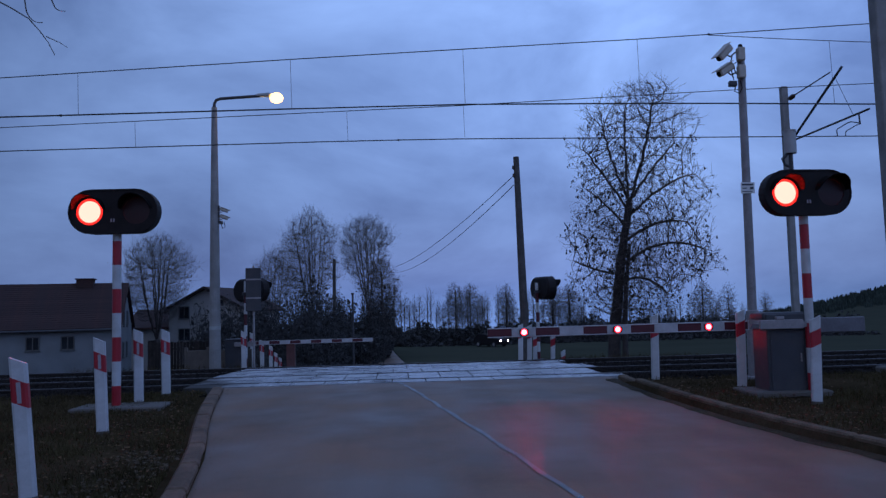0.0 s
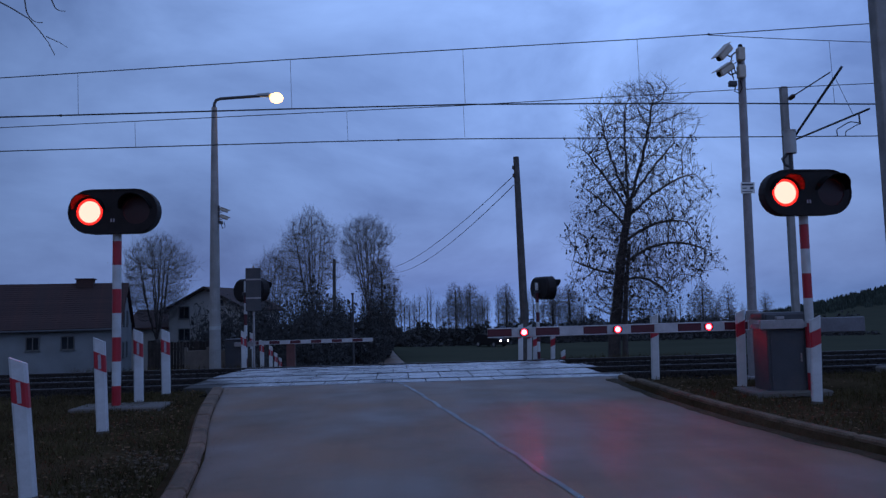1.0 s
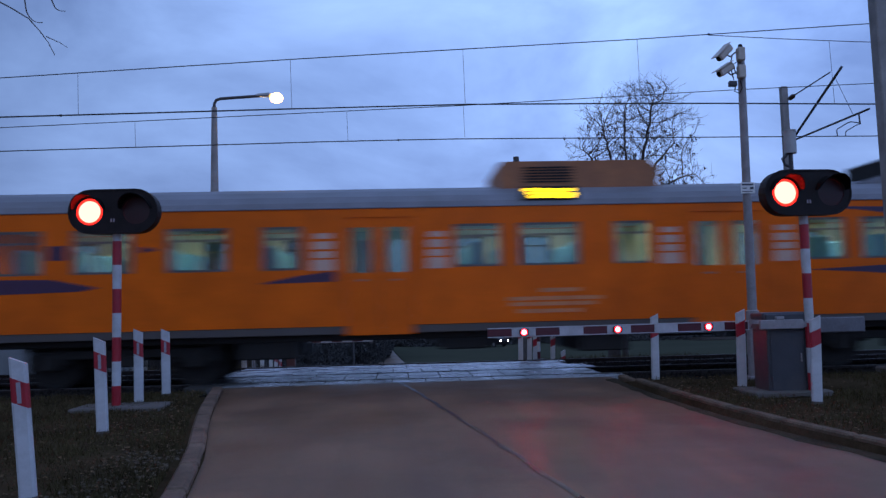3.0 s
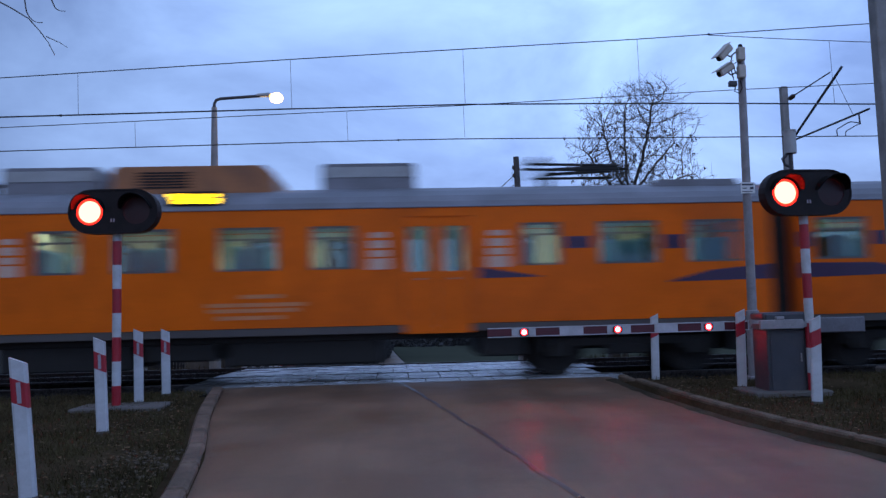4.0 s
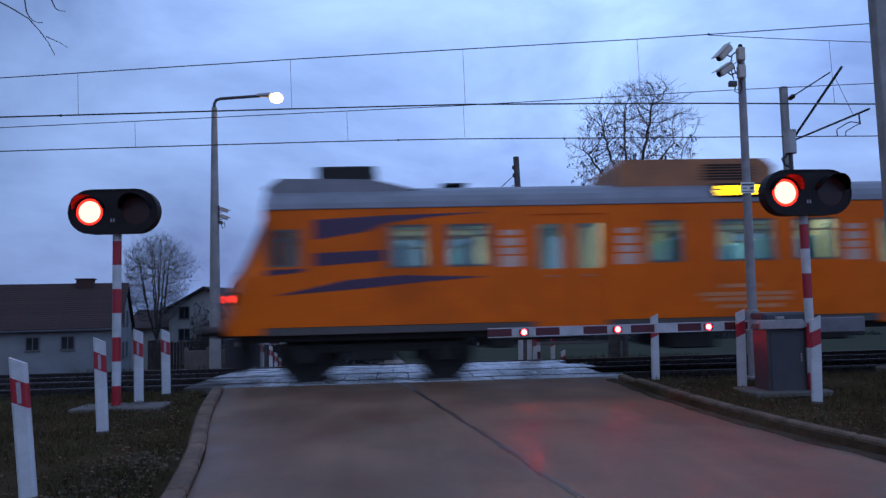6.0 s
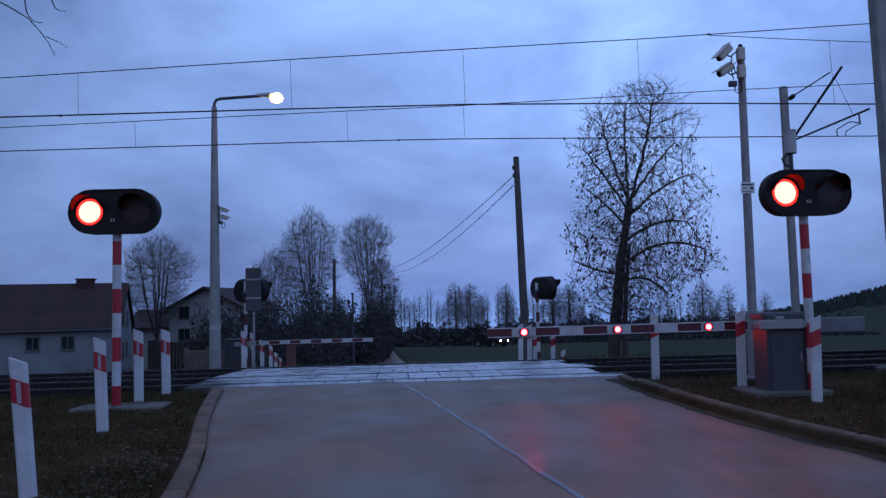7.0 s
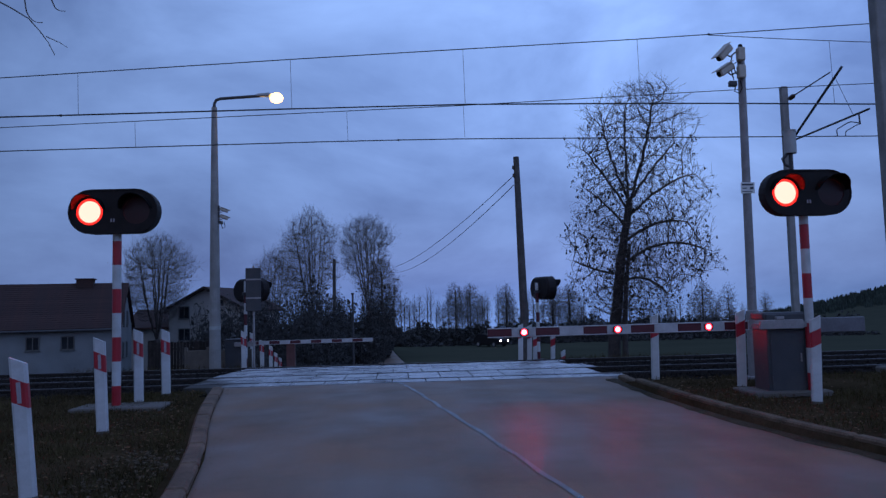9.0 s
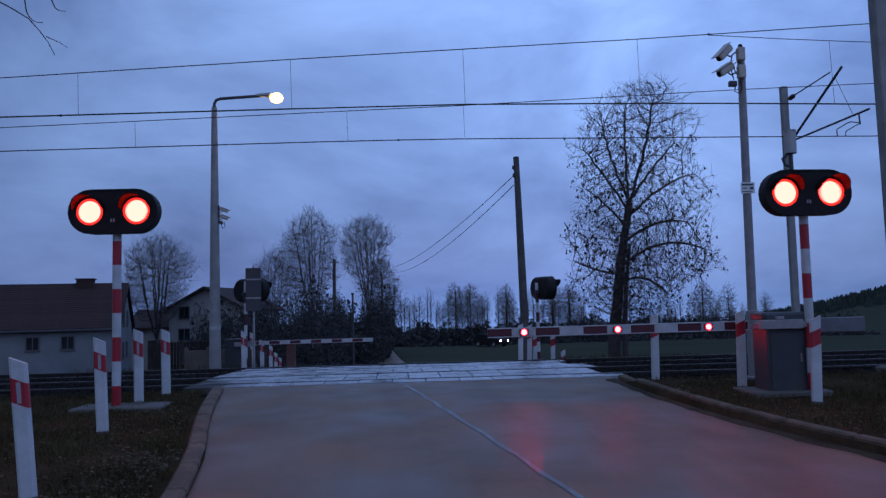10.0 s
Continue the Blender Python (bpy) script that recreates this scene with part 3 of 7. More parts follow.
def build_tracks():
    sec = [(-0.07, -0.16), (0.07, -0.16), (0.07, -0.15), (0.012, -0.13), (0.012, -0.05), (0.036, -0.035), (0.036, -0.004), (-0.036, -0.004), (-0.036, -0.035), (-0.012, -0.05), (-0.012, -0.13), (-0.07, -0.15)]
    for cy, words in ((16.0, "near"), (20.0, "far")):
        t = thing("railway_track", pose(0, cy, road_z(cy)), "railway track with worn steel rails on dark ballast", "railway track", kind="structure")
        for dy in (-0.75, 0.75):
            r = part("rail", B().prism(sec, "x", -160, 200), M_RAIL, t, m=pose(0, dy, 0.004))
            part("rail_head", B().box((20, 0, -0.001), (360, 0.056, 0.006), 0.0), M_RAILTOP, r, "shiny worn rail head")
        me = B().prism([(-1.25, -0.26), (1.25, -0.26), (1.22, -0.10), (0.5, -0.12), (-0.5, -0.12), (-1.22, -0.10)], "x", -0.12, 0.12).mesh("sleeper", M_SLEEPER)
        i = -22.0
        while i < 30:
            if i < -4.2 or i > 4.2:
                part("sleeper", me, M_SLEEPER, t, m=pose(i, 0, 0.05))
            i += 0.65
    # ballast beds on both sides of the crossing
    rng = random.Random(3)
    b = B()
    for x0, x1 in ((-60, -4.0), (4.05, 80)):
        for i in range(9000 if x0 < 0 else 11000):
            x = x1 - (x1 - x0) * rng.random() ** 2.4 if x0 < 0 else x0 + (x1 - x0) * rng.random() ** 2.6
            y = 13.9 + 8.0 * rng.random()
            s = 0.025 + 0.03 * rng.random()
            z = road_z(y) - 0.065 + 0.02 * rng.random() + (-0.06 if y < 14.4 or y > 21.4 else 0)
            a = rng.random() * 6.28
            c, q = math.cos(a) * s, math.sin(a) * s
            b.add([(x + c, y + q, z), (x - q, y + c, z), (x - c, y - q, z), (x + q, y - c, z), (x + c * 0.2, y + q * 0.3, z + s * 1.1)], [(0, 1, 4), (1, 2, 4), (2, 3, 4), (3, 0, 4)])
    single("ballast_stones", b, M_BALLAST, "dark crushed stone ballast around the rails", "ballast", kind="stuff", raw=True)
    bb = B()
    for x0, x1 in ((-160, -3.98), (4.02, 200)):
        bb.prism([(13.7, -0.4), (14.35, -0.06), (17.4, -0.06), (18.6, -0.11), (21.6, -0.20), (22.2, -0.5)], "x", x0, x1)
    single("ballast_bed", bb, M_BALLAST, "raised bed of dark railway ballast", "ballast", kind="structure")


def build_crossing():
    c = thing("level_crossing_deck", pose(0, 0, 0), "deck of damp pale concrete slabs between the rails", "crossing deck", kind="structure")
    rows = [(14.60, 15.17), (15.34, 15.99), (16.01, 16.66), (16.84, 17.58), (17.60, 18.36), (18.38, 19.16), (19.34, 19.99), (20.01, 20.66), (20.84, 21.40)]
    for k, (y0, y1) in enumerate(rows):
        d, w = y1 - y0, 0.62
        me = B().box((0, 0, 0), (w - 0.016, d - 0.02, 0.14), 0.006).mesh("slab", M_SLAB)
        x = -3.86 + (0.0, 0.31, 0.31, 0.0)[k % 4]
        if x > -3.8:
            half = B().box((0, 0, 0), (0.31 - 0.016, d - 0.02, 0.14), 0.006).mesh("slab", M_SLAB)
            part("slab", half, M_SLAB, c, m=Matrix.Translation((-3.705, (y0 + y1) / 2, road_z((y0 + y1) / 2) - 0.07)) @ Matrix.Rotation(math.atan2(road_z(y1) - road_z(y0), d), 4, "X"))
        i = 0
        while x < 3.85:
            yc = (y0 + y1) / 2
            dz = 0.004 * noise.noise((i * 2.3, k * 1.9, 2.0))
            slope = math.atan2(road_z(y1) - road_z(y0), d)
            part("slab", me, M_SLAB, c, m=Matrix.Translation((x + w / 2, yc, road_z(yc) - 0.07 + dz)) @ Matrix.Rotation(slope, 4, "X") @ Matrix.Rotation(0.004 * noise.noise((i * 1.3, k, 7)), 4, "Y"))
            x += w
            i += 1
    part("subgrade", B().prism([(14.58, -0.13), (17.0, -0.13), (21.42, -0.24), (21.42, -0.5), (14.58, -0.5)], "x", -4.0, 4.03), M_BALLAST, c)


build_ground()
build_road()
build_gutter()
build_kerbs()
build_tracks()
build_crossing()


def vz(y):
    """Height of the verge."""
    return road_z(y) + verge(y)


# ---- posts, signals, barriers ----
SPIN = []   # discs that turn: (object, base pose, shows lit when the left lamps are on)


def delineator_mesh():
    """White plastic post with a slanted top, red band and reflector."""
    w, d = 0.065, 0.022

    def sec(z):
        return [(-w, -d, z), (-w + 0.02, -d - 0.012, z), (w - 0.02, -d - 0.012, z), (w, -d, z), (w, d, z), (-w, d, z)]
    return w, d, sec


def build_post(x, y, height=1.06, lean=0.0, turn=0.0, reflector=True, group="roadside posts", wide=1.0):
    w, d, sec = delineator_mesh()
    t = thing("delineator_post", pose(x, y, vz(y) if abs(x) > 3.3 or y < 13 else road_z(y), 0, lean, turn), "white plastic roadside post with a red reflective band", "roadside post", group)

    def slab(z0, z1, s0=0.0, s1=0.0, grow=0.0):
        a, c = [], []
        for px, py, z in sec(0):
            a.append(((px * wide) * (1 + grow), py * (1 + grow * 3), z0 - s0 * px / w))
            c.append(((px * wide) * (1 + grow), py * (1 + grow * 3), z1 - s1 * px / w))
        return B().rings([a, c])
    h = height
    k = 0.032 if x < 0 else -0.032
    part("body", slab(-0.15, h - 0.36, 0, k), M_WHITE, t)
    part("red_band", slab(h - 0.36, h - 0.16, k, k, 0.01), M_RED, t, "red reflective band")
    part("cap", slab(h - 0.16, h, k, k), M_WHITE, t)
    part("foot", slab(-0.15, 0.03, 0, 0, 0.04), M_PAD, t, "dirty grey foot")
    if reflector:
        part("reflector", B().box((0, -0.040, h - 0.26), (0.034, 0.008, 0.17), 0.003), M_REFLECT, t, "grey reflector strip")
    return t


def striped_pole(parent, z0, z1, r, first_red=True, band=0.36, n=18, red=None):
    z, k = z0, 0
    while z < z1 - 0.01:
        zz = min(z + band, z1)
        is_red = (k % 2 == 0) == first_red
        part("red_band" if is_red else "white_band", B().cyl((0, 0, z), (0, 0, zz), r, n=n), red if is_red else M_WHITE, parent, "red band" if is_red else "white band", smooth=False)
        z, k = zz, k + 1


def stadium(hw, hh, n=12, cx=0.0):
    pts = []
    for i in range(n + 1):
        a = -math.pi / 2 + math.pi * i / n
        pts.append((cx + hw - hh + hh * math.cos(a), hh * math.sin(a)))
    for i in range(n + 1):
        a = math.pi / 2 + math.pi * i / n
        pts.append((cx - hw + hh + hh * math.cos(a), hh * math.sin(a)))
    return pts


def plate_with_holes(b, hw, hh, holes, r, y0, y1, n=56):
    """A stadium-shaped plate with two round holes, built as a fan of strips round each hole."""
    for y in (y0, y1):
        for s, cx in holes:
            ring, outer = [], []
            for i in range(n + 1):
                a = 2 * math.pi * i / n
                dx, dz = math.cos(a), math.sin(a)
                ring.append((cx + r * dx, y, r * dz))
                # distance to the half stadium's edge along this way
                t = 0.0
                step = r
                while step < 2 * hw:
                    px, pz = cx + dx * step, dz * step
                    if px * s < 0:
                        break
                    q = max(0.0, abs(px) - (hw - hh))
                    if q * q + pz * pz > hh * hh:
                        break
                    step += 0.004
                outer.append((cx + dx * step if (cx + dx * step) * s > 0 else 0.0, y, dz * step))
            verts = ring + outer
            m = n + 1
            b.add(verts, [(i, i + 1, m + i + 1, m + i) for i in range(n)])
    for s, cx in holes:
        b.rings([[(cx + r * math.cos(2 * math.pi * i / n), y, r * math.sin(2 * math.pi * i / n)) for i in range(n)] for y in (y0, y1)], True, False)
    return b


def lamp_disc(parent, m, r, lit, dark, name="flasher_disc", left=True, keyed=True, th=0.012):
    """A disc on a vertical spindle: lit lens on one face, unlit on the other."""
    def half(y0, y1, dome):
        return B().rings([[(r * 0.998 * math.cos(2 * math.pi * i / 32), y0, r * 0.998 * math.sin(2 * math.pi * i / 32)) for i in range(32)],
                          [(r * 0.6 * math.cos(2 * math.pi * i / 32), y1 + dome * 0.4, r * 0.6 * math.sin(2 * math.pi * i / 32)) for i in range(32)],
                          [(r * 0.2 * math.cos(2 * math.pi * i / 32), y1 + dome * 0.1, r * 0.2 * math.sin(2 * math.pi * i / 32)) for i in range(32)]])
    me = bpy.data.meshes.new(name)
    a, c = half(-0.001, -th, th * 0.9), half(0.001, th, -th * 0.9)
    k = len(a.v)
    me.from_pydata(a.v + c.v, [], a.f + [tuple(i + k for i in f) for f in c.f])
    me.materials.append(lit)
    me.materials.append(dark)
    me.polygons.foreach_set("material_index", [0] * len(a.f) + [1] * len(c.f))
    ob = part(name, me, lit, parent, "red signal lens", m)
    if keyed:
        SPIN.append((ob, m, left))
    return ob


def visor(b, cx, cz, r, depth, y0, n=20):
    """An open hood over the top of a lens."""
    rings = [[], [], [], []]
    for i in range(n + 1):
        a = math.radians(8 + 164 * i / n)
        d = depth * (0.2 + 0.8 * max(0.0, math.sin(a)) ** 0.8)
        for k, (rr, yy) in enumerate(((r, y0), (r, y0 - d), (r + 0.012, y0 - d), (r + 0.012, y0))):
            rings[k].append((cx + rr * math.cos(a), yy, cz + rr * math.sin(a)))
    m = n + 1
    verts = [p for q in rings for p in q]
    faces = []
    for k in range(3):
        faces += [(k * m + i, k * m + i + 1, (k + 1) * m + i + 1, (k + 1) * m + i) for i in range(n)]
    b.add(verts, faces)


def build_signal(x, y, turn, top_bell=False, head_z=2.81, lit=True, pole_top=2.5, pole_r=0.062, label="", band=0.345, ahead=0.0, red=None):
    z = vz(y)
    t = thing("crossing_signal", pose(x, y, z), label, "railway signal", "crossing signals")
    striped_pole(t, -0.03, pole_top - z, pole_r, True, band, red=red or M_RED)
    hw, hh, r = 0.635, 0.315, 0.19
    head = part("signal_head", plate_with_holes(B(), hw, hh, ((-1, -0.335), (1, 0.335)), r, -0.16, -0.13), M_BLACK, t, "black rounded signal board", pose(0, 0, head_z - z, 0, 0, turn) @ pose(0, -ahead, 0))
    shell = B().rings([[(u, yy, w) for u, w in stadium(a, c)] for a, c, yy in ((hw, hh, -0.16), (hw, hh, 0.03), (hw - 0.05, hh - 0.05, 0.08))], True, False)
    shell.add([(u, 0.08, w) for u, w in stadium(hw - 0.05, hh - 0.05)], [tuple(range(26))])
    part("housing", shell, M_BLACK, head, "black steel housing")
    part("rim", B().rings([[(u, yy, w) for u, w in stadium(a, c)] for a, c, yy in ((hw + 0.006, hh + 0.006, -0.15), (hw + 0.006, hh + 0.006, -0.172), (hw - 0.015, hh - 0.015, -0.172), (hw - 0.015, hh - 0.015, -0.15))], True, False), M_BLACK, head, "raised black rim")
    for cx, left in ((-0.335, True), (0.335, False)):
        v = B()
        visor(v, cx, 0, r + 0.03, 0.25, -0.16)
        part("visor", v, M_HOOD, head, "black lens hood")
        lamp_disc(head, pose(cx, -0.148, 0), r, M_REDLIT, M_DARKLENS, left=left, keyed=lit) if lit else part("lens", B().cyl((cx, -0.13, 0), (cx, -0.11, 0), r, n=28), M_DARKLENS, head, "unlit red lens")
    part("number_plate_bars", B().box((-0.02, -0.166, -0.13), (0.022, 0.006, 0.05), 0.002).box((0.018, -0.166, -0.13), (0.022, 0.006, 0.05), 0.002), M_REFLECT, head, "small pale marking")
    part("bracket", B().box((0, 0.09, head_z - z - 0.2), (0.15, 0.10, 0.10), 0.01).cyl((0, 0.02, head_z - z - 0.33), (0, 0.02, head_z - z + 0.1), 0.05).box((0, -ahead / 2, 0), (0.05, 0.05 + ahead, 0.08), 0.005, Matrix.Rotation(radians(turn), 4, "Z") @ Matrix.Translation((0, 0, head_z - z - 0.1))), M_GREY, t)
    part("foot_flange", B().cyl((0, 0, 0.0), (0, 0, 0.035), 0.14, n=20), M_GREY, t, "grey foot flange")
    if top_bell:
        part("bell_rod", B().cyl((-0.08, 0.1, head_z - z + 0.2), (-0.08, 0.1, 3.48 - z), 0.03).sweep([(-0.08, 0.1, 3.2 - z), (-0.17, 0.1, 3.24 - z), (-0.2, 0.1, 3.32 - z), (-0.1, 0.1, 3.42 - z)], [0.022] * 4, 8), M_GREY, t)
        part("bell_housing", B().cyl((-0.08, 0.1, 3.40 - z), (-0.08, 0.1, 3.72 - z), 0.085, n=20).cyl((-0.08, 0.1, 3.715 - z), (-0.08, 0.1, 3.735 - z), 0.092, n=20), M_LGREY, t, "grey cylindrical bell housing")
    return t


def build_boom(name, x_tip, x_pivot, y, z_tip, z_pivot, lamps, first_red, label, stripe=0.36, group="barriers", thick=1.0):
    length = abs(x_pivot - x_tip)
    s = 1 if x_tip < x_pivot else -1
    tilt = math.atan2((z_pivot - z_tip), length) * -s
    t = thing(name, Matrix.Translation((x_tip, y, z_tip)) @ Matrix.Rotation(tilt, 4, "Y"), label, "barrier", group)
    q, k = 0.0, 0
    while q < length - 0.01:
        e = min(q + stripe, length)
        red = (k % 2 == 0) == first_red
        a, c = s * q, s * e
        h0 = 0.062 + 0.012 * q / length
        part("red_stripe" if red else "white_stripe", B().box(((a + c) / 2, 0, 0), (abs(c - a), 0.05, (2 * h0 - 0.016) * thick), 0.006), M_BOOMRED if red else M_BOOMWHITE, t, "red stripe with shade in its colour" if red else "white stripe")
        q, k = e, k + 1
    for zz in (1, -1):
        part("edge_rail", B().box((s * length / 2, 0, zz * 0.064 * thick), (length, 0.058, 0.014 * thick), 0.003), M_BOOMWHITE, t, "white aluminium edge")
    for lx, keyed in lamps:
        lb = part("lamp_box", B().box((lx, -0.042, 0), (0.135, 0.031, 0.082), 0.004), M_BOOMRED, t, "small dull red lamp housing")
        lamp_disc(lb, pose(lx, -0.059, 0), 0.050, M_REDLIT_S, M_DARKLENS, left=True, keyed=keyed, th=0.008)
    return t


def build_barrier_machine(x, y):
    z = vz(y)
    t = thing("barrier_machine", pose(x, y, z), "grey steel barrier drive cabinet with a counterweight arm", "barrier machine")
    part("cabinet", B().box((0, 0, 0.46), (0.56, 0.46, 0.92), 0.015), M_GREY, t, "grey steel cabinet")
    part("cabinet_door", B().box((0, -0.236, 0.46), (0.48, 0.012, 0.82), 0.005), M_GREY, t, "flush cabinet door")
    part("lid", B().prism([(-0.30, 0.92), (0.30, 0.92), (0.27, 0.985), (-0.27, 0.985)], "y", -0.25, 0.25), M_GREY, t)
    part("plinth", B().box((0.0, 0, 0.02), (1.1, 0.8, 0.09), 0.02), M_PAD, t, "low concrete plinth")
    part("arm", B().box((-0.10, -0.30, 0.985), (0.62, 0.05, 0.13), 0.008).box((-0.12, -0.30, 1.07), (0.12, 0.06, 0.05), 0.01), M_GALV, t, "galvanised arm clamp")
    part("hub", B().box((0.02, -0.22, 1.03), (0.66, 0.12, 0.20), 0.015).box((0.02, -0.05, 1.10), (0.72, 0.4, 0.10), 0.02), M_GREY, t, "grey gear housing")
    part("counterweight", B().box((0.72, -0.30, 0.96), (0.72, 0.10, 0.21), 0.012), M_STEELGREY, t, "grey counterweight plates")
    part("counterweight_bar", B().box((0.35, -0.30, 0.98), (0.5, 0.04, 0.08), 0.006), M_GALV, t)
    for zz in (0.2, 0.7):
        part("hinge", B().cyl((-0.235, -0.245, zz), (-0.235, -0.245, zz + 0.07), 0.012, n=8), M_GREY, t)
    part("handle", B().box((0.19, -0.25, 0.52), (0.02, 0.02, 0.12), 0.004), M_GALV, t)


def surveillance_camera(parent, at, aim, size=1.0):
    m = Matrix.Translation(at) @ Matrix.Rotation(aim[0], 4, "Z") @ Matrix.Rotation(aim[1], 4, "Y")
    c = part("camera_housing", B().box((0, 0, 0), (0.30 * size, 0.11 * size, 0.10 * size), 0.018 * size), M_CREAMBOX, parent, "pale camera housing", m)
    part("sunshield", B().box((-0.03 * size, 0, 0.062 * size), (0.36 * size, 0.13 * size, 0.012), 0.003), M_CREAMBOX, c)
    part("lens_window", B().cyl((-0.148 * size, 0, 0), (-0.158 * size, 0, 0), 0.038 * size, n=14), M_BLACK, c, "dark lens window")
    part("bracket", B().sweep([(0.02, 0, -0.05 * size), (0.05 * size, 0, -0.11 * size), (0.17 * size, 0, -0.12 * size)], [0.014] * 3, 8), M_GALV, c)


def build_camera_mast(x, y):
    z = vz(y)
    t = thing("camera_mast", pose(x, y, z, 0, 0.4, 0), "grey steel mast carrying two cameras and junction boxes", "mast")
    part("mast", B().sweep([(0, 0, -0.1), (0, 0, 1.1), (0, 0, 1.12), (0, 0, 5.55 - z)], [0.105, 0.105, 0.075, 0.06], 18), M_GALV, t, smooth=False)
    part("mast_cap", B().cyl((0, 0, 5.54 - z), (0, 0, 5.62 - z), 0.05, 0.03, 14), M_BLACK, t)
    for zz in (5.42, 5.12):
        part("junction_box", B().box((-0.045, -0.10, zz - z), (0.12, 0.12, 0.22), 0.012), M_CREAMBOX, t, "pale junction box")
        part("clamp", B().cyl((0, 0, zz - z - 0.03), (0, 0, zz - z + 0.03), 0.075, n=16), M_GREY, t)
    surveillance_camera(t, (-0.30, -0.05, 5.46 - z), (0.35, -0.75), 1.15)
    surveillance_camera(t, (-0.29, -0.05, 5.17 - z), (0.35, -0.55), 1.15)
    part("small_box", B().box((-0.18, -0.05, 4.93 - z), (0.13, 0.09, 0.09), 0.01), M_GREY, t)
    part("cable", B().sweep([(-0.06, -0.05, 5.32 - z), (-0.16, -0.05, 5.26 - z), (-0.12, -0.05, 5.12 - z), (-0.05, -0.08, 5.02 - z)], [0.009] * 4, 6)
         .sweep([(-0.13, -0.05, 4.9 - z), (-0.16, -0.06, 4.80 - z), (-0.08, -0.08, 4.76 - z), (-0.03, -0.07, 4.86 - z), (-0.05, -0.06, 4.98 - z)], [0.009] * 5, 6)
         .sweep([(-0.17, -0.05, 5.40 - z), (-0.21, -0.05, 5.26 - z), (-0.16, -0.05, 5.0 - z)], [0.009] * 3, 6), M_BLACK, t, "black looped cable")
    s = part("warning_sign", B().box((-0.02, -0.085, 3.17 - z), (0.235, 0.008, 0.185), 0.003), M_SIGN, t, "small white sign with grey bars")
    part("print", B().box((-0.02, -0.0905, 3.225 - z), (0.19, 0.003, 0.03)).box((0.045, -0.0905, 3.165 - z), (0.06, 0.003, 0.04)).box((-0.075, -0.0905, 3.165 - z), (0.07, 0.003, 0.016)).box((-0.03, -0.0905, 3.11 - z), (0.17, 0.003, 0.014)), M_INK, s, "grey unreadable print")
    part("strap", B().cyl((0, 0, 3.15 - z), (0, 0, 3.19 - z), 0.082, n=16), M_GALV, t)
    part("base_plate", B().box((0, 0, 0.02), (0.34, 0.34, 0.05), 0.008), M_GALV, t)


def build_street_lamp():
    y = 22.0
    z = vz(y)
    x = -4.95
    t = thing("street_lamp", pose(x, y, z), "tall concrete street lamp with lit sodium head", "street lamp")
    part("column", B().sweep([(0, 0, -0.2), (0, 0, 3.9), (0, 0, 6.98 - z)], [0.16, 0.12, 0.075], 16), M_CONC, t, "grey concrete column")
    part("arm", B().sweep([(0, 0, 6.9 - z), (0.0, 0, 7.08 - z), (0.05, 0, 7.18 - z), (0.16, 0, 7.22 - z), (0.6, 0, 7.25 - z), (1.25, 0, 7.29 - z)], [0.042] * 6, 10), M_GREY, t, "bent grey steel arm")
    h = part("lamp_head", B().rings([[(xx, sy * q * math.cos(a), 7.30 - z + sz * max(-0.35, math.sin(a))) for a in [2 * math.pi * i / 16 for i in range(16)]] for xx, sy, sz, q in ((1.16, 0.06, 0.05, 1), (1.24, 0.08, 0.065, 1), (1.44, 0.095, 0.075, 1), (1.50, 0.11, 0.085, 1), (1.54, 0.09, 0.06, 1))]), M_LGREY, t, "grey luminaire housing")
    part("lamp_bowl", B().rings([[(1.70 + 0.19 * q * math.cos(a), 0.15 * q * math.sin(a), 7.23 - z + zz) for a in [2 * math.pi * i / 20 for i in range(20)]] for q, zz in ((0.3, 0.135), (0.75, 0.10), (1.0, 0.0), (0.8, -0.09), (0.35, -0.14))]), M_SODIUM, h, "glowing orange-white lamp bowl", smooth=True)
    # small camera group clamped on the column
    for zz in (4.12, 3.92):
        surveillance_camera(t, (0.26, -0.05, zz - z), (math.pi + 0.4, -0.35), 0.75)
    part("bracket_plate", B().box((0.12, -0.03, 4.0 - z), (0.05, 0.06, 0.5), 0.006).box((0.18, -0.04, 3.78 - z), (0.1, 0.08, 0.09), 0.01), M_GREY, t)
    part("cable", B().sweep([(0.16, -0.05, 3.8 - z), (0.22, -0.05, 3.62 - z), (0.29, -0.05, 3.64 - z), (0.27, -0.05, 3.8 - z)], [0.01] * 4, 6), M_BLACK, t)
    part("band", B().cyl((0, 0, 1.06), (0, 0, 1.15), 0.155, n=16), M_LGREY, t, "white painted band")
    la = new("sodium_light", bpy.data.lights.new("sodium_light", "POINT"))
    la.data.energy, la.data.color, la.data.shadow_soft_size = 12, (1.0, 0.6, 0.25), 0.1
    la.location = (x + 1.70, y, 7.03)


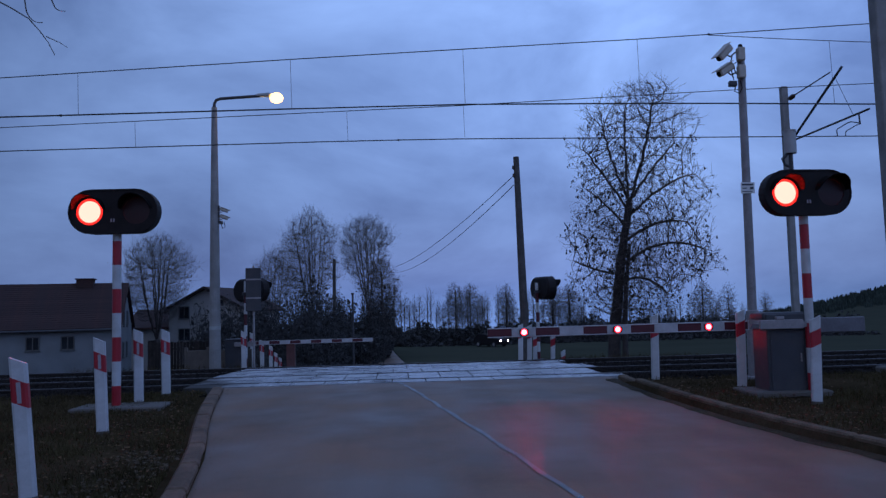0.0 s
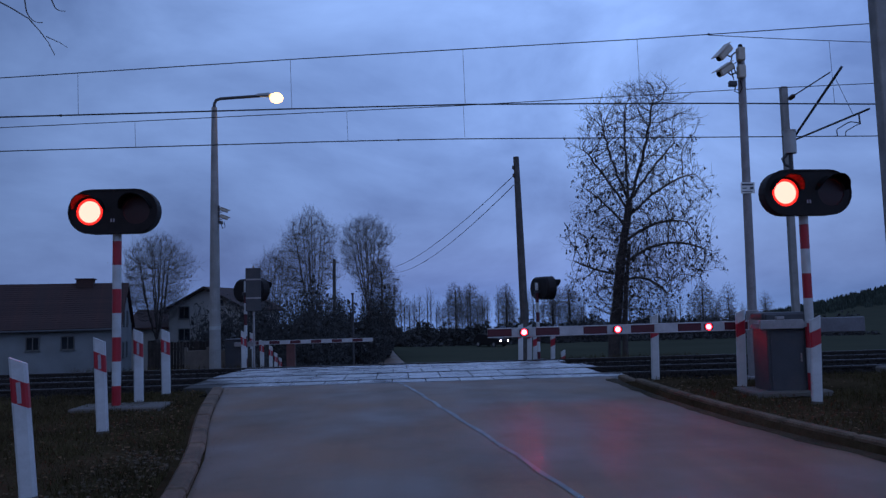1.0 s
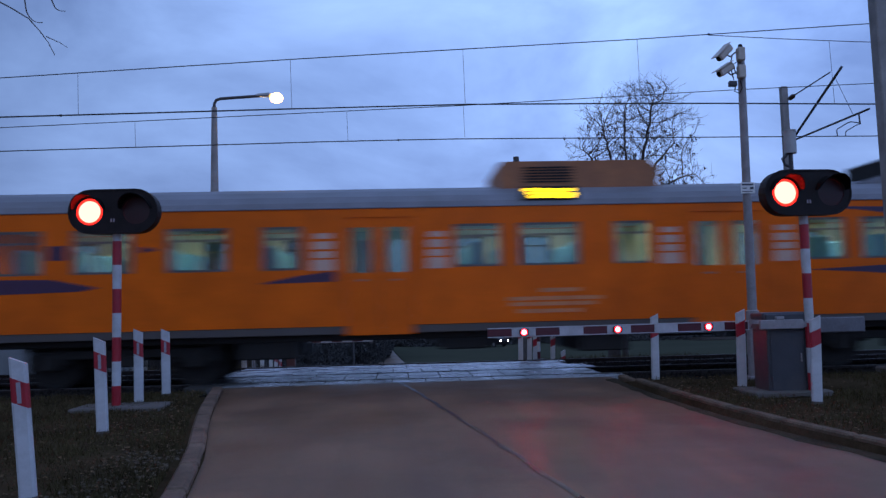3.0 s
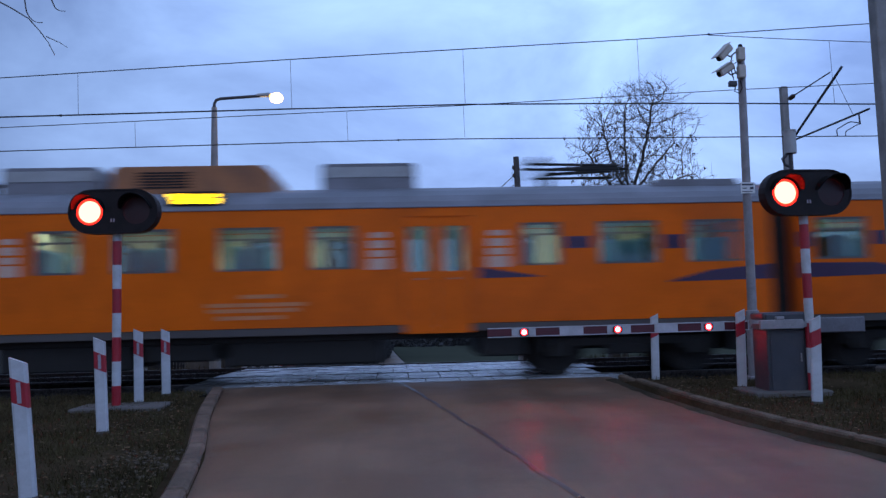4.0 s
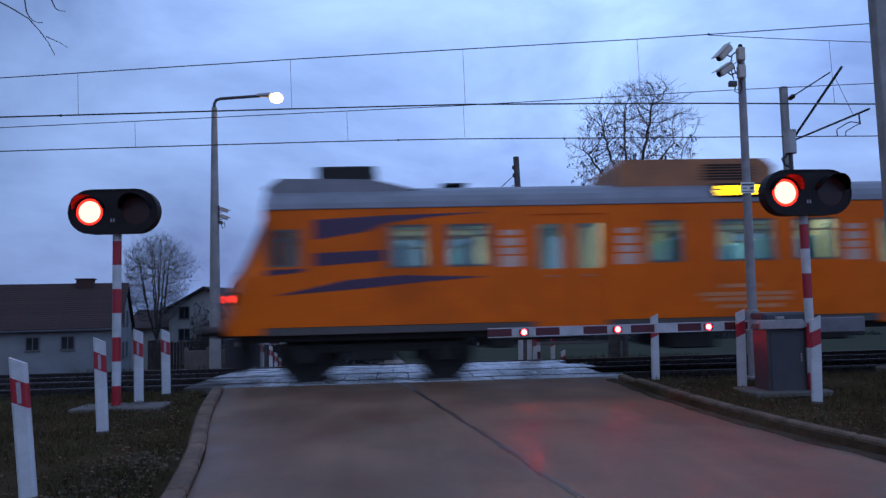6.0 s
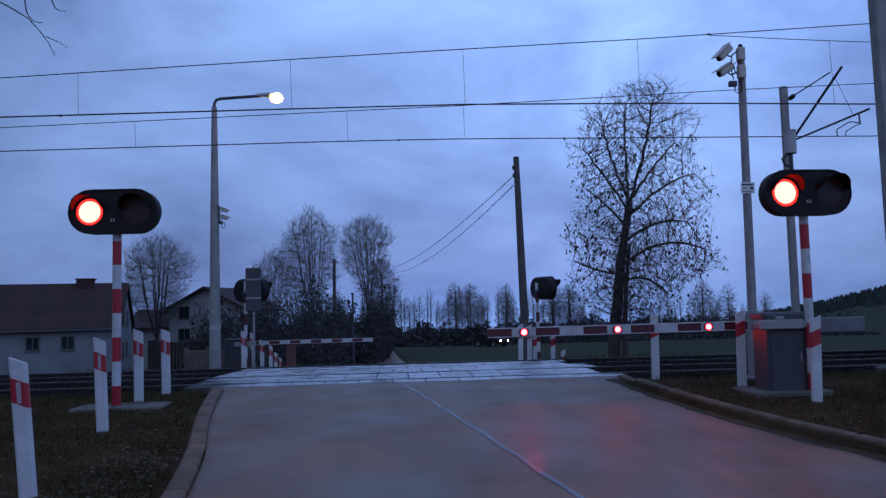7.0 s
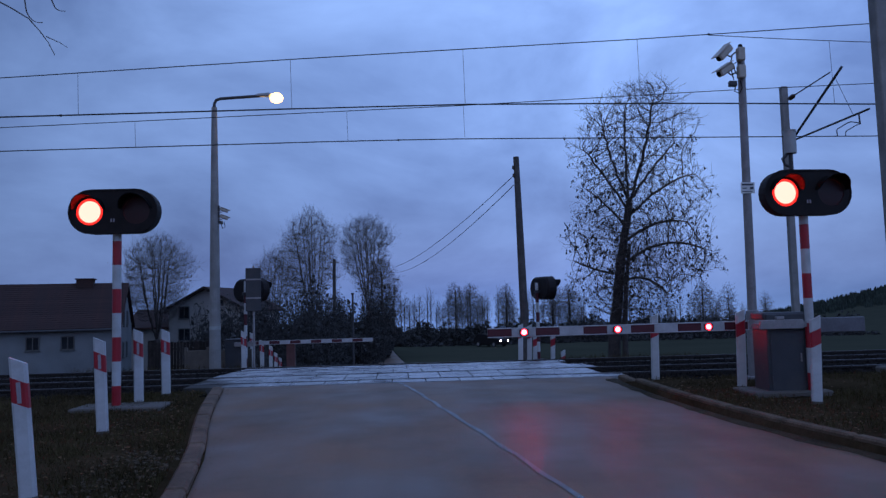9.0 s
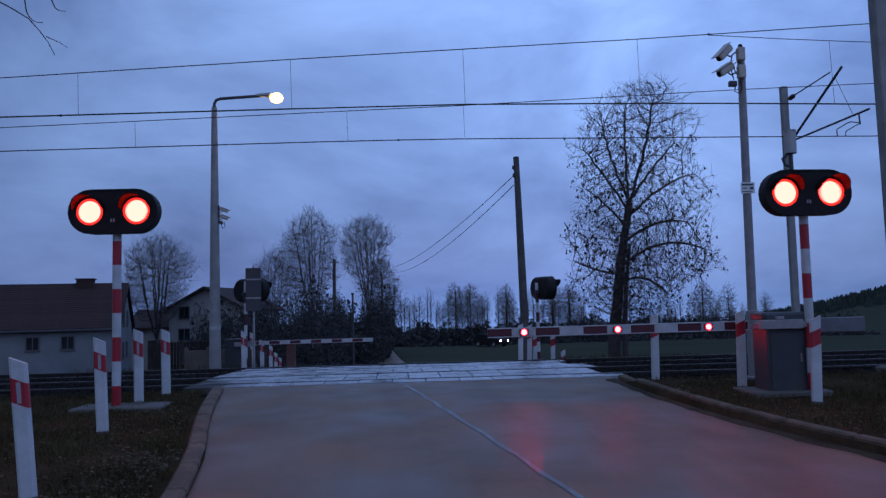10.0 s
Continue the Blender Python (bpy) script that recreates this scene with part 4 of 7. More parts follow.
def build_far_signal_left():
    y = 22.2
    t = build_signal(-4.17, y, 140, False, 1.93, lit=False, pole_top=2.18, pole_r=0.045, band=0.301, ahead=0.14, red=M_BOOMRED, label="back of a black crossing signal on a red and white pole")
    b = thing("back_of_road_sign", pose(-3.87, 21.75, vz(21.75)), "grey back of a road sign on a thin steel pole", "road sign")
    z = vz(21.75)
    part("pole", B().cyl((0, 0, -0.05), (0, 0, 2.56 - z), 0.03), M_GALV, b)
    part("sign_back", B().box((0, -0.045, 1.93 - z), (0.41, 0.02, 1.16), 0.01), M_GREY, b, "plain grey sign back")
    part("rail_clip", B().box((0, -0.06, 2.2 - z), (0.40, 0.012, 0.04), 0.003).box((0, -0.06, 1.7 - z), (0.40, 0.012, 0.04), 0.003), M_GALV, b)


def build_far_signal_right():
    y = 22.2
    z = vz(y)
    t = build_signal(3.88, y, 104, False, 1.80, lit=False, pole_top=1.95, pole_r=0.045, band=0.2725, ahead=0.14, red=M_BOOMRED, label="black crossing signal seen from behind on a striped pole")


def build_far_barrier():
    y = 22.8
    build_boom("barrier_boom", -0.73, -4.2, y, 0.47, 0.46, [], False, "red and white striped barrier arm lowered over the road", 0.29, thick=0.75)
    t = thing("barrier_machine", pose(-4.55, y, vz(y)), "dark grey barrier drive cabinet beyond the tracks", "barrier machine")
    part("cabinet", B().box((0, 0, 0.4), (0.52, 0.44, 0.82), 0.015), M_GREY, t)
    part("lid", B().box((0, 0, 0.83), (0.56, 0.48, 0.05), 0.012), M_GREY, t)
    part("arm", B().box((0.3, -0.27, 0.70), (0.6, 0.05, 0.12), 0.008), M_GALV, t)
    part("cabinet_door", B().box((0, -0.226, 0.4), (0.44, 0.012, 0.7), 0.004), M_GREY, t)
    s = thing("barrier_rest", pose(-3.08, y + 0.35, vz(y)), "rust-red square post supporting the barrier arm", "post")
    part("post", B().box((0, 0, 0.33), (0.24, 0.14, 0.72), 0.01), M_RUST, s)
    part("cap", B().box((0, 0, 0.71), (0.28, 0.18, 0.04), 0.008), M_RUST, s)
    w = thing("concrete_trough", pose(-5.15, 23.4, vz(23.4)), "pale weathered concrete panel wall beside the lamp", "low wall")
    for i, x in enumerate((-0.62, 0.0, 0.62)):
        part("panel", B().box((x, 0, 0.28), (0.60, 0.07, 0.62), 0.012), M_PAD, w)
        part("post", B().box((x - 0.31, 0, 0.32), (0.09, 0.1, 0.72), 0.01), M_PAD, w)


def build_masts_and_wires():
    # mast behind the far track with its cantilever
    x, y = 11.54, 22.7
    z = road_z(y) - 0.2
    m = thing("catenary_mast", pose(x, y, z), "grey steel railway catenary mast with insulated cantilever", "catenary mast", "catenary masts")
    part("mast", B().box((0, 0, 4.0), (0.20, 0.17, 8.12), 0.02), M_CONC, m, "grey mast")
    part("foundation", B().box((0, 0, 0.05), (0.6, 0.6, 0.3), 0.03), M_PAD, m)
    tip = Vector((0.36, -2.5, 7.45 - z))
    part("insulator", B().sweep([(0.05, -0.15, 7.2 - z), (0.06, -0.25, 7.2 - z), (0.075, -0.40, 7.22 - z), (0.08, -0.48, 7.23 - z)], [0.03, 0.07, 0.07, 0.03], 12), M_INSUL, m, "brown porcelain insulator")
    part("tie_rod", B().cyl((0.08, -0.45, 7.23 - z), (0.26, -2.1, 7.42 - z), 0.018, n=8), M_WIRE, m)
    part("diagonal_tube", B().cyl((0.10, -0.1, 5.95 - z), tuple(tip), 0.035, n=10), M_GREY, m, "diagonal cantilever tube")
    part("register_tube", B().cyl((0.10, -0.2, 5.95 - z), (0.95, -2.65, 6.27 - z), 0.028, n=10), M_GREY, m)
    part("insulator", B().cyl((0.02, 0.0, 5.92 - z), (0.10, -0.3, 5.97 - z), 0.06, n=12), M_INSUL, m, "brown porcelain insulator")
    part("drop_bracket", B().cyl((0.714, -2.55, 6.16 - z), (0.70, -2.6, 5.87 - z), 0.022, n=8), M_GREY, m, "short grey drop bracket")
    part("steady_arm", B().sweep([(0.70, -2.6, 5.90 - z), (0.47, -2.6, 5.94 - z), (0.36, -2.61, 5.91 - z), (0.05, -2.65, 5.74 - z), (0.015, -2.67, 5.69 - z), (0.007, -2.7, 5.54 - z)], [0.014] * 6, 6), M_WIRE, m)
    part("steady_arm", B().sweep([(0.70, -2.6, 5.88 - z), (0.60, -2.6, 5.85 - z), (0.30, -2.65, 5.69 - z), (0.25, -2.67, 5.65 - z), (0.235, -2.7, 5.54 - z)], [0.012] * 5, 6), M_WIRE, m)
    part("stay_wire", B().cyl((0.30, -2.2, 7.30 - z), (0.7, -2.3, 6.22 - z), 0.007, n=5), M_WIRE, m)
    # mast on the near side, cut by the edge of the view
    x, y = 8.64, 13.3
    z = vz(y) - 0.1
    m = thing("catenary_mast", pose(x, y, z, 0, -0.6, 0), "grey steel catenary mast beside the near track", "catenary mast", "catenary masts")
    part("mast", B().box((0, 0, 4.2), (0.26, 0.24, 8.6), 0.02), M_CONC, m, "grey mast")
    part("foundation", B().box((0, 0, 0.05), (0.7, 0.7, 0.3), 0.03), M_PAD, m)

    def wire(name, pts, r, label):
        b = B().sweep(pts, [r] * len(pts), 6)
        return single(name, b, M_WIRE, label, "overhead wire", "overhead wires")
    # near track: contact and carrier wires, droppers
    def za(x):
        return lerp_table([(-60, 5.1), (-7.8, 5.28), (-2, 5.39), (1.4, 5.45), (6, 5.43), (10.1, 5.37), (80, 5.2)], x)

    def zma(x):
        return lerp_table([(-60, 7.2), (-20, 5.95), (-7.8, 6.07), (-2.05, 6.41), (1.43, 6.60), (5.07, 6.79), (10.07, 7.10), (30, 8.1)], x)

    def zb(x):
        return lerp_table([(-60, 5.2), (-9.7, 5.42), (-1.2, 5.57), (1.7, 5.59), (12.6, 5.53), (80, 5.4)], x)

    def zmb(x):
        return lerp_table([(-60, 7.0), (-20, 5.95), (-9.7, 6.01), (-6.5, 6.13), (-1.2, 6.34), (1.75, 6.45), (8.7, 6.79), (12.5, 6.93), (30, 7.6)], x)
    xs = [-60, -30, -20, -14, -9.7, -7.8, -5, -2, 0, 1.5, 3.5, 5, 7, 9, 10, 12.5, 16, 22, 30, 80]
    for cy, zc, zm, drops in ((16.0, za, zma, (-6.28, -2.08, 1.43, 5.07)), (20.0, zb, zmb, (-6.45, -1.2, 1.76, 6.9))):
        wire("contact_wire", [(x, cy, zc(x)) for x in xs], 0.013, "dark overhead contact wire above the track")
        wire("carrier_wire", [(x, cy, zm(x)) for x in xs], 0.010, "dark sagging carrier wire above the contact wire")
        for dx in drops:
            wire("dropper", [(dx, cy, zm(dx)), (dx + 0.02, cy, zc(dx))], 0.0042, "thin vertical dropper between the overhead wires")
    for dx, f, cy in ((-6.6, za, 16.0), (0.1, zb, 20.0), (6.6, zma, 16.0)):
        single("wire_clamp", B().box((dx, cy, f(dx)), (0.05, 0.03, 0.045), 0.006), M_WIRE, "small clamp on the overhead wire", "wire clamp", "wire clamps")
    wire("carrier_wire", [(6.6, 16.03, 6.88), (8.2, 16.03, 6.79), (9.8, 16.03, 6.72), (16, 16.03, 6.55), (30, 16.03, 6.6)], 0.008, "thin second carrier wire parting from the first")
    wire("dropper", [(9.2, 16.03, 6.745), (9.22, 16.0, za(9.2))], 0.0042, "thin vertical dropper between the overhead wires")
    # second wire of the near track and a feeder
    wire("auxiliary_wire", [(x, 16.06, za(x) + (0.015 if x < 0 else 0.0) + 0.008) for x in xs], 0.009, "thin wire running beside the contact wire")
    # pole line beyond the crossing
    p = thing("utility_pole", pose(4.62, 29, road_z(29) - 0.1, 0, -1.2, 0), "dark wooden utility pole with insulators", "utility pole", "utility poles")
    part("pole", B().sweep([(0, 0, -0.2), (0, 0, 4), (0, 0, 7.8)], [0.17, 0.14, 0.105], 14), M_TIMBER, p)
    for zz in (7.35, 7.05):
        part("insulator", B().cyl((-0.14, -0.05, zz), (-0.14, -0.05, zz + 0.12), 0.045, 0.03, 10).cyl((-0.14, -0.05, zz - 0.02), (0, -0.02, zz - 0.02), 0.015, n=6), M_INSUL, p, "brown insulator")
    q = thing("utility_pole", pose(-5.96, 75, road_z(75) - 0.1, 0, 0.5, 0), "distant dark wooden utility pole", "utility pole", "utility poles")
    part("pole", B().sweep([(0, 0, -0.2), (0, 0, 9.3)], [0.2, 0.15], 10), M_TIMBER, q)
    part("crossarm", B().box((0, 0, 9.0), (0.9, 0.1, 0.1), 0.01), M_TIMBER, q)
    s = thing("lattice_post", pose(-2.25, 40, road_z(40)), "thin grey post beside the road beyond the crossing", "post")
    part("post", B().cyl((0, 0, -0.1), (0, 0, 4.1), 0.06, 0.05, 10), M_GREY, s)
    part("lamp_cap", B().box((0, 0, 4.12), (0.16, 0.16, 0.08), 0.01), M_GREY, s)
    for zz, sag in ((6.10, 0.55), (5.75, 0.6)):
        a, c = Vector((4.33, 29, zz)), Vector((-0.55 if zz > 6 else 0.2, 75, 5.15 if zz > 6 else 4.75))
        pts = []
        for i in range(17):
            u = i / 16
            w = a.lerp(c, u)
            w.z -= sag * 4 * u * (1 - u)
            pts.append(w)
        wire("utility_wire", pts, 0.015, "dark slack cable from the utility pole")


build_post(-3.00, 6.74, 1.13, -4.8, 6)
build_post(-3.49, 9.72, 1.10, -2.3, 8)
build_post(-3.83, 12.11, 1.07, -0.8, 8)
build_post(-3.68, 12.97, 1.02, -0.9, 8)
build_post(4.37, 13.57, 1.13, 1.0, -8, False)
build_post(5.12, 11.82, 1.15, 1.0, -10, False)
build_post(5.41, 10.22, 1.11, 1.6, -12, False)
for px, py, h, g in ((-4.16, 21.9, 1.0, -1), (-4.27, 23.8, 1.07, -1), (-4.5, 26.8, 1.05, -1), (-4.79, 30.4, 1.07, 0), (-5.09, 33.6, 0.97, 0), (-5.38, 36.8, 0.9, 0)):
    build_post(px, py, h, g, 4)
for px, py, h in ((3.32, 21.9, 1.0), (3.68, 22.6, 1.0), (3.91, 23.0, 0.8), (4.46, 23.2, 0.8), (4.84, 23.6, 0.3)):
    build_post(px, py, h, 1.5, 0, False)
build_signal(-4.04, 11.77, -3, False, 2.81, label="black twin-lamp crossing signal on a red and white pole")
build_signal(5.73, 10.91, 3, True, 2.80, label="black twin-lamp crossing signal with bell on a striped pole")
single("concrete_pad", B().box((-3.95, 11.75, vz(11.75) - 0.01), (1.25, 0.7, 0.10), 0.02), M_PAD, "weathered concrete pad under the signal pole", "concrete pad")
build_boom("barrier_boom", 1.32, 5.30, 11.9, 0.925, 0.94, [(0.54, False), (1.95, True), (3.34, True)], True, "red and white barrier arm with red lamps, lowered", 0.36)
build_barrier_machine(5.42, 11.2)
build_camera_mast(5.80, 12.87)
build_street_lamp()
build_far_signal_left()
build_far_signal_right()
build_far_barrier()
build_masts_and_wires()


# ---- trees, scrub, houses ----
def inside(profile, z):
    """The crown's span (low x, high x) at the height z."""
    return lerp_table([(q[0], q[1]) for q in profile], z), lerp_table([(q[0], q[2]) for q in profile], z)


def crown_points(rng, profile, count, shell=0.5, deep=1.0, ragged=0.55):
    """Points in a crown of round plan whose outline is the profile (z, low x, high x); denser towards its skin."""
    z0, z1 = profile[0][0], profile[-1][0]
    wide = max(q[2] - q[1] for q in profile)
    out = []
    while len(out) < count:
        z = rng.uniform(z0, z1)
        lo, hi = inside(profile, z)
        half = (hi - lo) / 2
        if rng.random() > half * 2 / wide:
            continue
        a, r = rng.random() * 2 * math.pi, rng.random() ** shell
        r *= 0.92 + 0.42 * noise.noise((1.4 * math.cos(a) + 9.0, 1.4 * math.sin(a), z * ragged))
        out.append(((lo + hi) / 2 + half * r * math.cos(a), half * deep * r * math.sin(a), z))
    return np.array(out)


def colonize(rng, spine, points, step, reach, kill, lift=0.0, wob=0.1, rounds=140):
    """Branches grow from the spine, step by step, towards the points that are still unreached."""
    nodes = [np.array(p, float) for line in spine for p in line]
    parents = []
    for line in spine:
        k = len(parents)
        near = -1
        if k:
            near = min(range(k), key=lambda i: float(np.sum((nodes[i] - nodes[k]) ** 2)))
        parents += [near] + [k + i for i in range(len(line) - 1)]
    best, which = np.full(len(points), 1e9), np.zeros(len(points), int)

    def see(first):
        for i in range(first, len(nodes)):
            d = np.sum((points - nodes[i]) ** 2, axis=1)
            nearer = d < best
            best[nearer] = d[nearer]
            which[nearer] = i
    see(0)
    alive = best > kill * kill
    kids = {}
    for _ in range(rounds):
        act = np.nonzero(alive & (best < reach * reach))[0]
        if not len(act):
            break
        pull = {}
        for i in act:
            v = points[i] - nodes[which[i]]
            pull.setdefault(int(which[i]), []).append(v / (np.linalg.norm(v) + 1e-9))
        first = len(nodes)
        for n, vs in pull.items():
            d = np.sum(vs, axis=0)
            d = d / (np.linalg.norm(d) + 1e-9) + np.array((rng.uniform(-wob, wob), rng.uniform(-wob, wob), rng.uniform(-wob, wob) + lift))
            p = nodes[n] + step * d / np.linalg.norm(d)
            if any(np.sum((p - nodes[c]) ** 2) < (0.35 * step) ** 2 for c in kids.get(n, ())):
                continue
            kids.setdefault(n, []).append(len(nodes))
            nodes.append(p)
            parents.append(n)
        if len(nodes) == first:
            break
        see(first)
        alive &= best > kill * kill
    return nodes, parents


def bare_tree(rng, spine, points, step, reach, kill, tip=0.006, trunk_r=0.2, lift=0.0, wob=0.1, shoots=2, shoot=0.4, rise=0.5, droop=0.0, leafy=None, limb_r=0.03, sides=3):
    """A bare tree: trunk and limbs in one mesh, twigs in another, clumps of withered seeds in a third."""
    nodes, parents = colonize(rng, spine, points, step, reach, kill, lift, wob)
    n = len(nodes)
    kids = [[] for _ in range(n)]
    for i, p in enumerate(parents):
        if p >= 0:
            kids[p].append(i)
    order, stack = [], [i for i in range(n) if parents[i] < 0]
    while stack:
        i = stack.pop()
        order.append(i)
        stack += kids[i]
    area = [0.0] * n
    for i in reversed(order):
        area[i] = max(1.0, sum(area[k] for k in kids[i]))
    power = max(2.0, math.log(area[order[0]]) / math.log(trunk_r * 0.6 / tip))
    rad = [tip * a ** (1 / power) for a in area]
    bole = len(spine[0])
    for i in range(bole):   # the trunk keeps its girth up to the fork
        rad[i] = max(rad[i], trunk_r * (1 - 0.5 * i / bole))
    trunk, twigs, clumps = B(), B(), B()
    starts = [(order[0], None)]
    while starts:
        i, root = starts.pop()
        line = [i] if root is None else [root, i]
        while kids[line[-1]]:
            more = sorted(kids[line[-1]], key=lambda k: -area[k])
            starts += [(k, line[-1]) for k in more[1:]]
            line.append(more[0])
        rr = [rad[k] for k in line]
        if root is not None:
            rr[0] = min(rr[0], rr[1] * 1.15)
        cut = next((k for k, r in enumerate(rr) if r < limb_r), len(line))
        pts = [Vector(nodes[k]) for k in line]
        if cut >= 2:
            trunk.sweep(pts[:cut], rr[:cut], 10 if rr[0] > 0.1 else 6, root is None)
        k0 = max(0, cut - 1) if cut >= 2 else 0
        if len(line) - k0 >= 2:
            twigs.sweep(pts[k0:], rr[k0:-1] + [rr[-1] * 0.6], 4 if rr[k0] > 0.02 else 3, False)
    for i in range(n):
        if rad[i] > 0.03 or parents[i] < 0:
            continue
        p, back = Vector(nodes[i]), Vector(nodes[parents[i]])
        way = (p - back).normalized()
        count = shoots + (1 if not kids[i] else 0)
        for _ in range(count):
            if rng.random() > 0.8:
                continue
            d = (way * 0.9 + Vector((rng.uniform(-1, 1), rng.uniform(-1, 1), rng.uniform(-0.8, 0.8))) * 0.75 + Vector((0, 0, rise))).normalized()
            ln = shoot * rng.uniform(0.5, 1.25)
            a = back.lerp(p, rng.random())
            mid = a + d * ln * 0.55
            end = mid + (d + Vector((rng.uniform(-0.25, 0.25), rng.uniform(-0.25, 0.25), rise * 0.5 - droop))).normalized() * ln * 0.5
            twigs.sweep([a, mid, end], [tip * 0.85, tip * 0.7, tip * 0.4], sides, False)
            if leafy and rng.random() < leafy(end):
                for _ in range(rng.choice((1, 1, 2, 3))):
                    c = end + Vector((rng.uniform(-0.06, 0.06), rng.uniform(-0.06, 0.06), rng.uniform(-0.16, 0.0)))
                    s = rng.uniform(0.032, 0.07)
                    v = [c + Vector((rng.uniform(-0.8, 0.8), rng.uniform(-0.8, 0.8), q)) * s for q in (1.1, 0.5, 0.1, -0.5, -1.3)]
                    clumps.add(v, [(0, 1, 2), (1, 2, 3), (2, 3, 4), (0, 2, 4), (1, 3, 4)])
    return trunk, twigs, clumps


def stem(p, q, bow=(0, 0, 0), n=6, wob=0.0, rng=None):
    """A bowed line from p to q."""
    out = []
    for i in range(n + 1):
        u = i / n
        v = Vector(p).lerp(Vector(q), u) + Vector(bow) * (4 * u * (1 - u))
        if wob and 0 < i < n:
            v += Vector((rng.uniform(-wob, wob), rng.uniform(-wob, wob), 0))
        out.append(v)
    return out


def tree_thing(name, m, made, label, group="", category="tree", twig=None):
    trunk, twigs, clumps = made
    t = thing(name, m, label, category, group)
    part("trunk", trunk, M_BARK, t, "dark trunk and limbs", smooth=True)
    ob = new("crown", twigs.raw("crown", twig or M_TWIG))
    ob.parent = t
    tagged(ob, "bare fine twigs")
    if clumps.v:
        ob = new("withered_leaves", clumps.raw("withered_leaves", M_DRYLEAF))
        ob.parent = t
        tagged(ob, "dark withered hanging leaf clumps")
    return t


def build_trees():
    # large ash: a leaning trunk that parts into two leaders, hung with dark seed clumps
    rng = random.Random(11)
    crown = [(2.0, -0.9, 2.2), (2.9, -1.7, 3.3), (3.75, -1.9, 4.8), (4.4, -2.1, 4.7), (5.3, -1.9, 4.35), (6.25, -1.5, 4.2), (7.6, -1.6, 4.1), (9.2, -1.5, 3.9), (10.2, -0.9, 3.9), (11.0, -0.2, 3.4), (11.6, 0.7, 2.6)]
    spine = [stem((0, 0, -0.2), (0.95, 0.05, 6.6), (-0.10, 0.08, 0), 22, 0.02, rng), stem((0.95, 0.05, 6.6), (0.10, 0.5, 9.9), (-0.12, 0, 0), 14, 0.04, rng), stem((0.97, 0.05, 6.7), (1.95, -0.3, 10.6), (0.12, 0, 0), 16, 0.04, rng), stem((0.9, 0, 6.3), (-1.0, -0.3, 8.9), (-0.1, 0, 0.15), 13, 0.04, rng), stem((0.95, 0.05, 6.6), (1.2, 1.1, 10.6), (-0.05, 0, 0), 15, 0.04, rng), stem((0.97, 0.05, 6.7), (3.1, 0.5, 9.2), (0.1, 0, 0.2), 14, 0.04, rng), stem((0.85, 0, 6.0), (3.2, -0.7, 7.6), (0, 0, 0.25), 12, 0.04, rng), stem((0.75, 0, 5.6), (-1.1, -0.6, 7.2), (0, 0, 0.15), 11, 0.04, rng),
             stem((0.45, -0.1, 4.0), (3.6, -0.9, 4.6), (0, 0, 0.55), 12, 0.03, rng), stem((0.30, 0.1, 3.2), (2.6, 0.8, 2.9), (0, 0, 0.5), 9, 0.03, rng), stem((0.40, 0, 3.7), (-1.4, 0.3, 4.3), (0, 0, -0.1), 7, 0.03, rng), stem((0.55, 0, 4.9), (3.3, 0.7, 5.9), (0, 0, 0.3), 11, 0.03, rng)]
    made = bare_tree(rng, spine, crown_points(rng, crown, 9000, 0.5, ragged=0.9), 0.17, 1.5, 0.19, 0.0068, 0.27, 0.14, 0.14, 1, 0.42, 0.5, 0.15, lambda p: 0.20 * max(0.0, min(1.0, (10.6 - p.z) / 1.5)) * (1.0 if p.x < 0.5 or p.z < 6.5 else 0.6))
    tree_thing("ash_tree", pose(8.6, 32, road_z(32)), made, "large bare tree with dark hanging seed clumps")
    rng = random.Random(4)
    m2 = bare_tree(rng, [stem((0, 0, -0.2), (0.42, 0.25, 4.8), (-0.10, 0, 0), 18)], crown_points(rng, [(1.6, -0.8, 1.0), (3.0, -1.5, 1.6), (4.6, -0.6, 1.5), (5.4, 0.2, 0.8)], 500), 0.2, 1.4, 0.25, 0.0055, 0.13, 0.02, 0.12, 1, 0.4, 0.3)
    tree_thing("young_tree", pose(9.0, 31.6, road_z(32)), m2, "slim bare tree close beside a larger trunk")
    # tall roadside trees: a short trunk, rising leaders, a domed crown of fine twigs
    for x, y, h, r, seed, bole, fork, crown in (
            (-17.9, 60, 9.9, 0.30, 21, 2.4, 8, [(3.6, -1.3, 1.3), (5.2, -2.3, 2.5), (7.2, -2.6, 2.9), (9.0, -1.8, 2.2), (9.9, -0.5, 0.8)]),
            (-8.1, 75, 13.9, 0.24, 22, 3.0, 9, [(4.6, -1.6, 1.4), (7.0, -3.2, 2.5), (9.5, -3.6, 2.8), (12.0, -2.5, 2.4), (13.3, -1.2, 1.3), (13.9, -0.3, 0.5)]),
            (-3.0, 76, 13.0, 0.24, 23, 4.2, 9, [(6.0, -1.0, 1.0), (8.4, -2.2, 2.0), (10.6, -2.8, 2.5), (12.2, -2.3, 2.2), (13.0, -0.9, 1.0)]),
            (-11.4, 73, 9.8, 0.18, 27, 2.0, 7, [(2.6, -1.2, 1.2), (5.0, -2.0, 2.2), (7.6, -1.8, 2.0), (9.8, -0.3, 0.4)]),
            (-24.0, 68, 6.6, 0.14, 29, 1.4, 4, [(2.0, -1.0, 1.0), (4.4, -1.8, 1.8), (6.6, -0.4, 0.4)])):
        rng = random.Random(seed)
        spine = [stem((0, 0, -0.2), (0.02 * h, 0, bole), (0.01 * h, 0, 0), 9)]
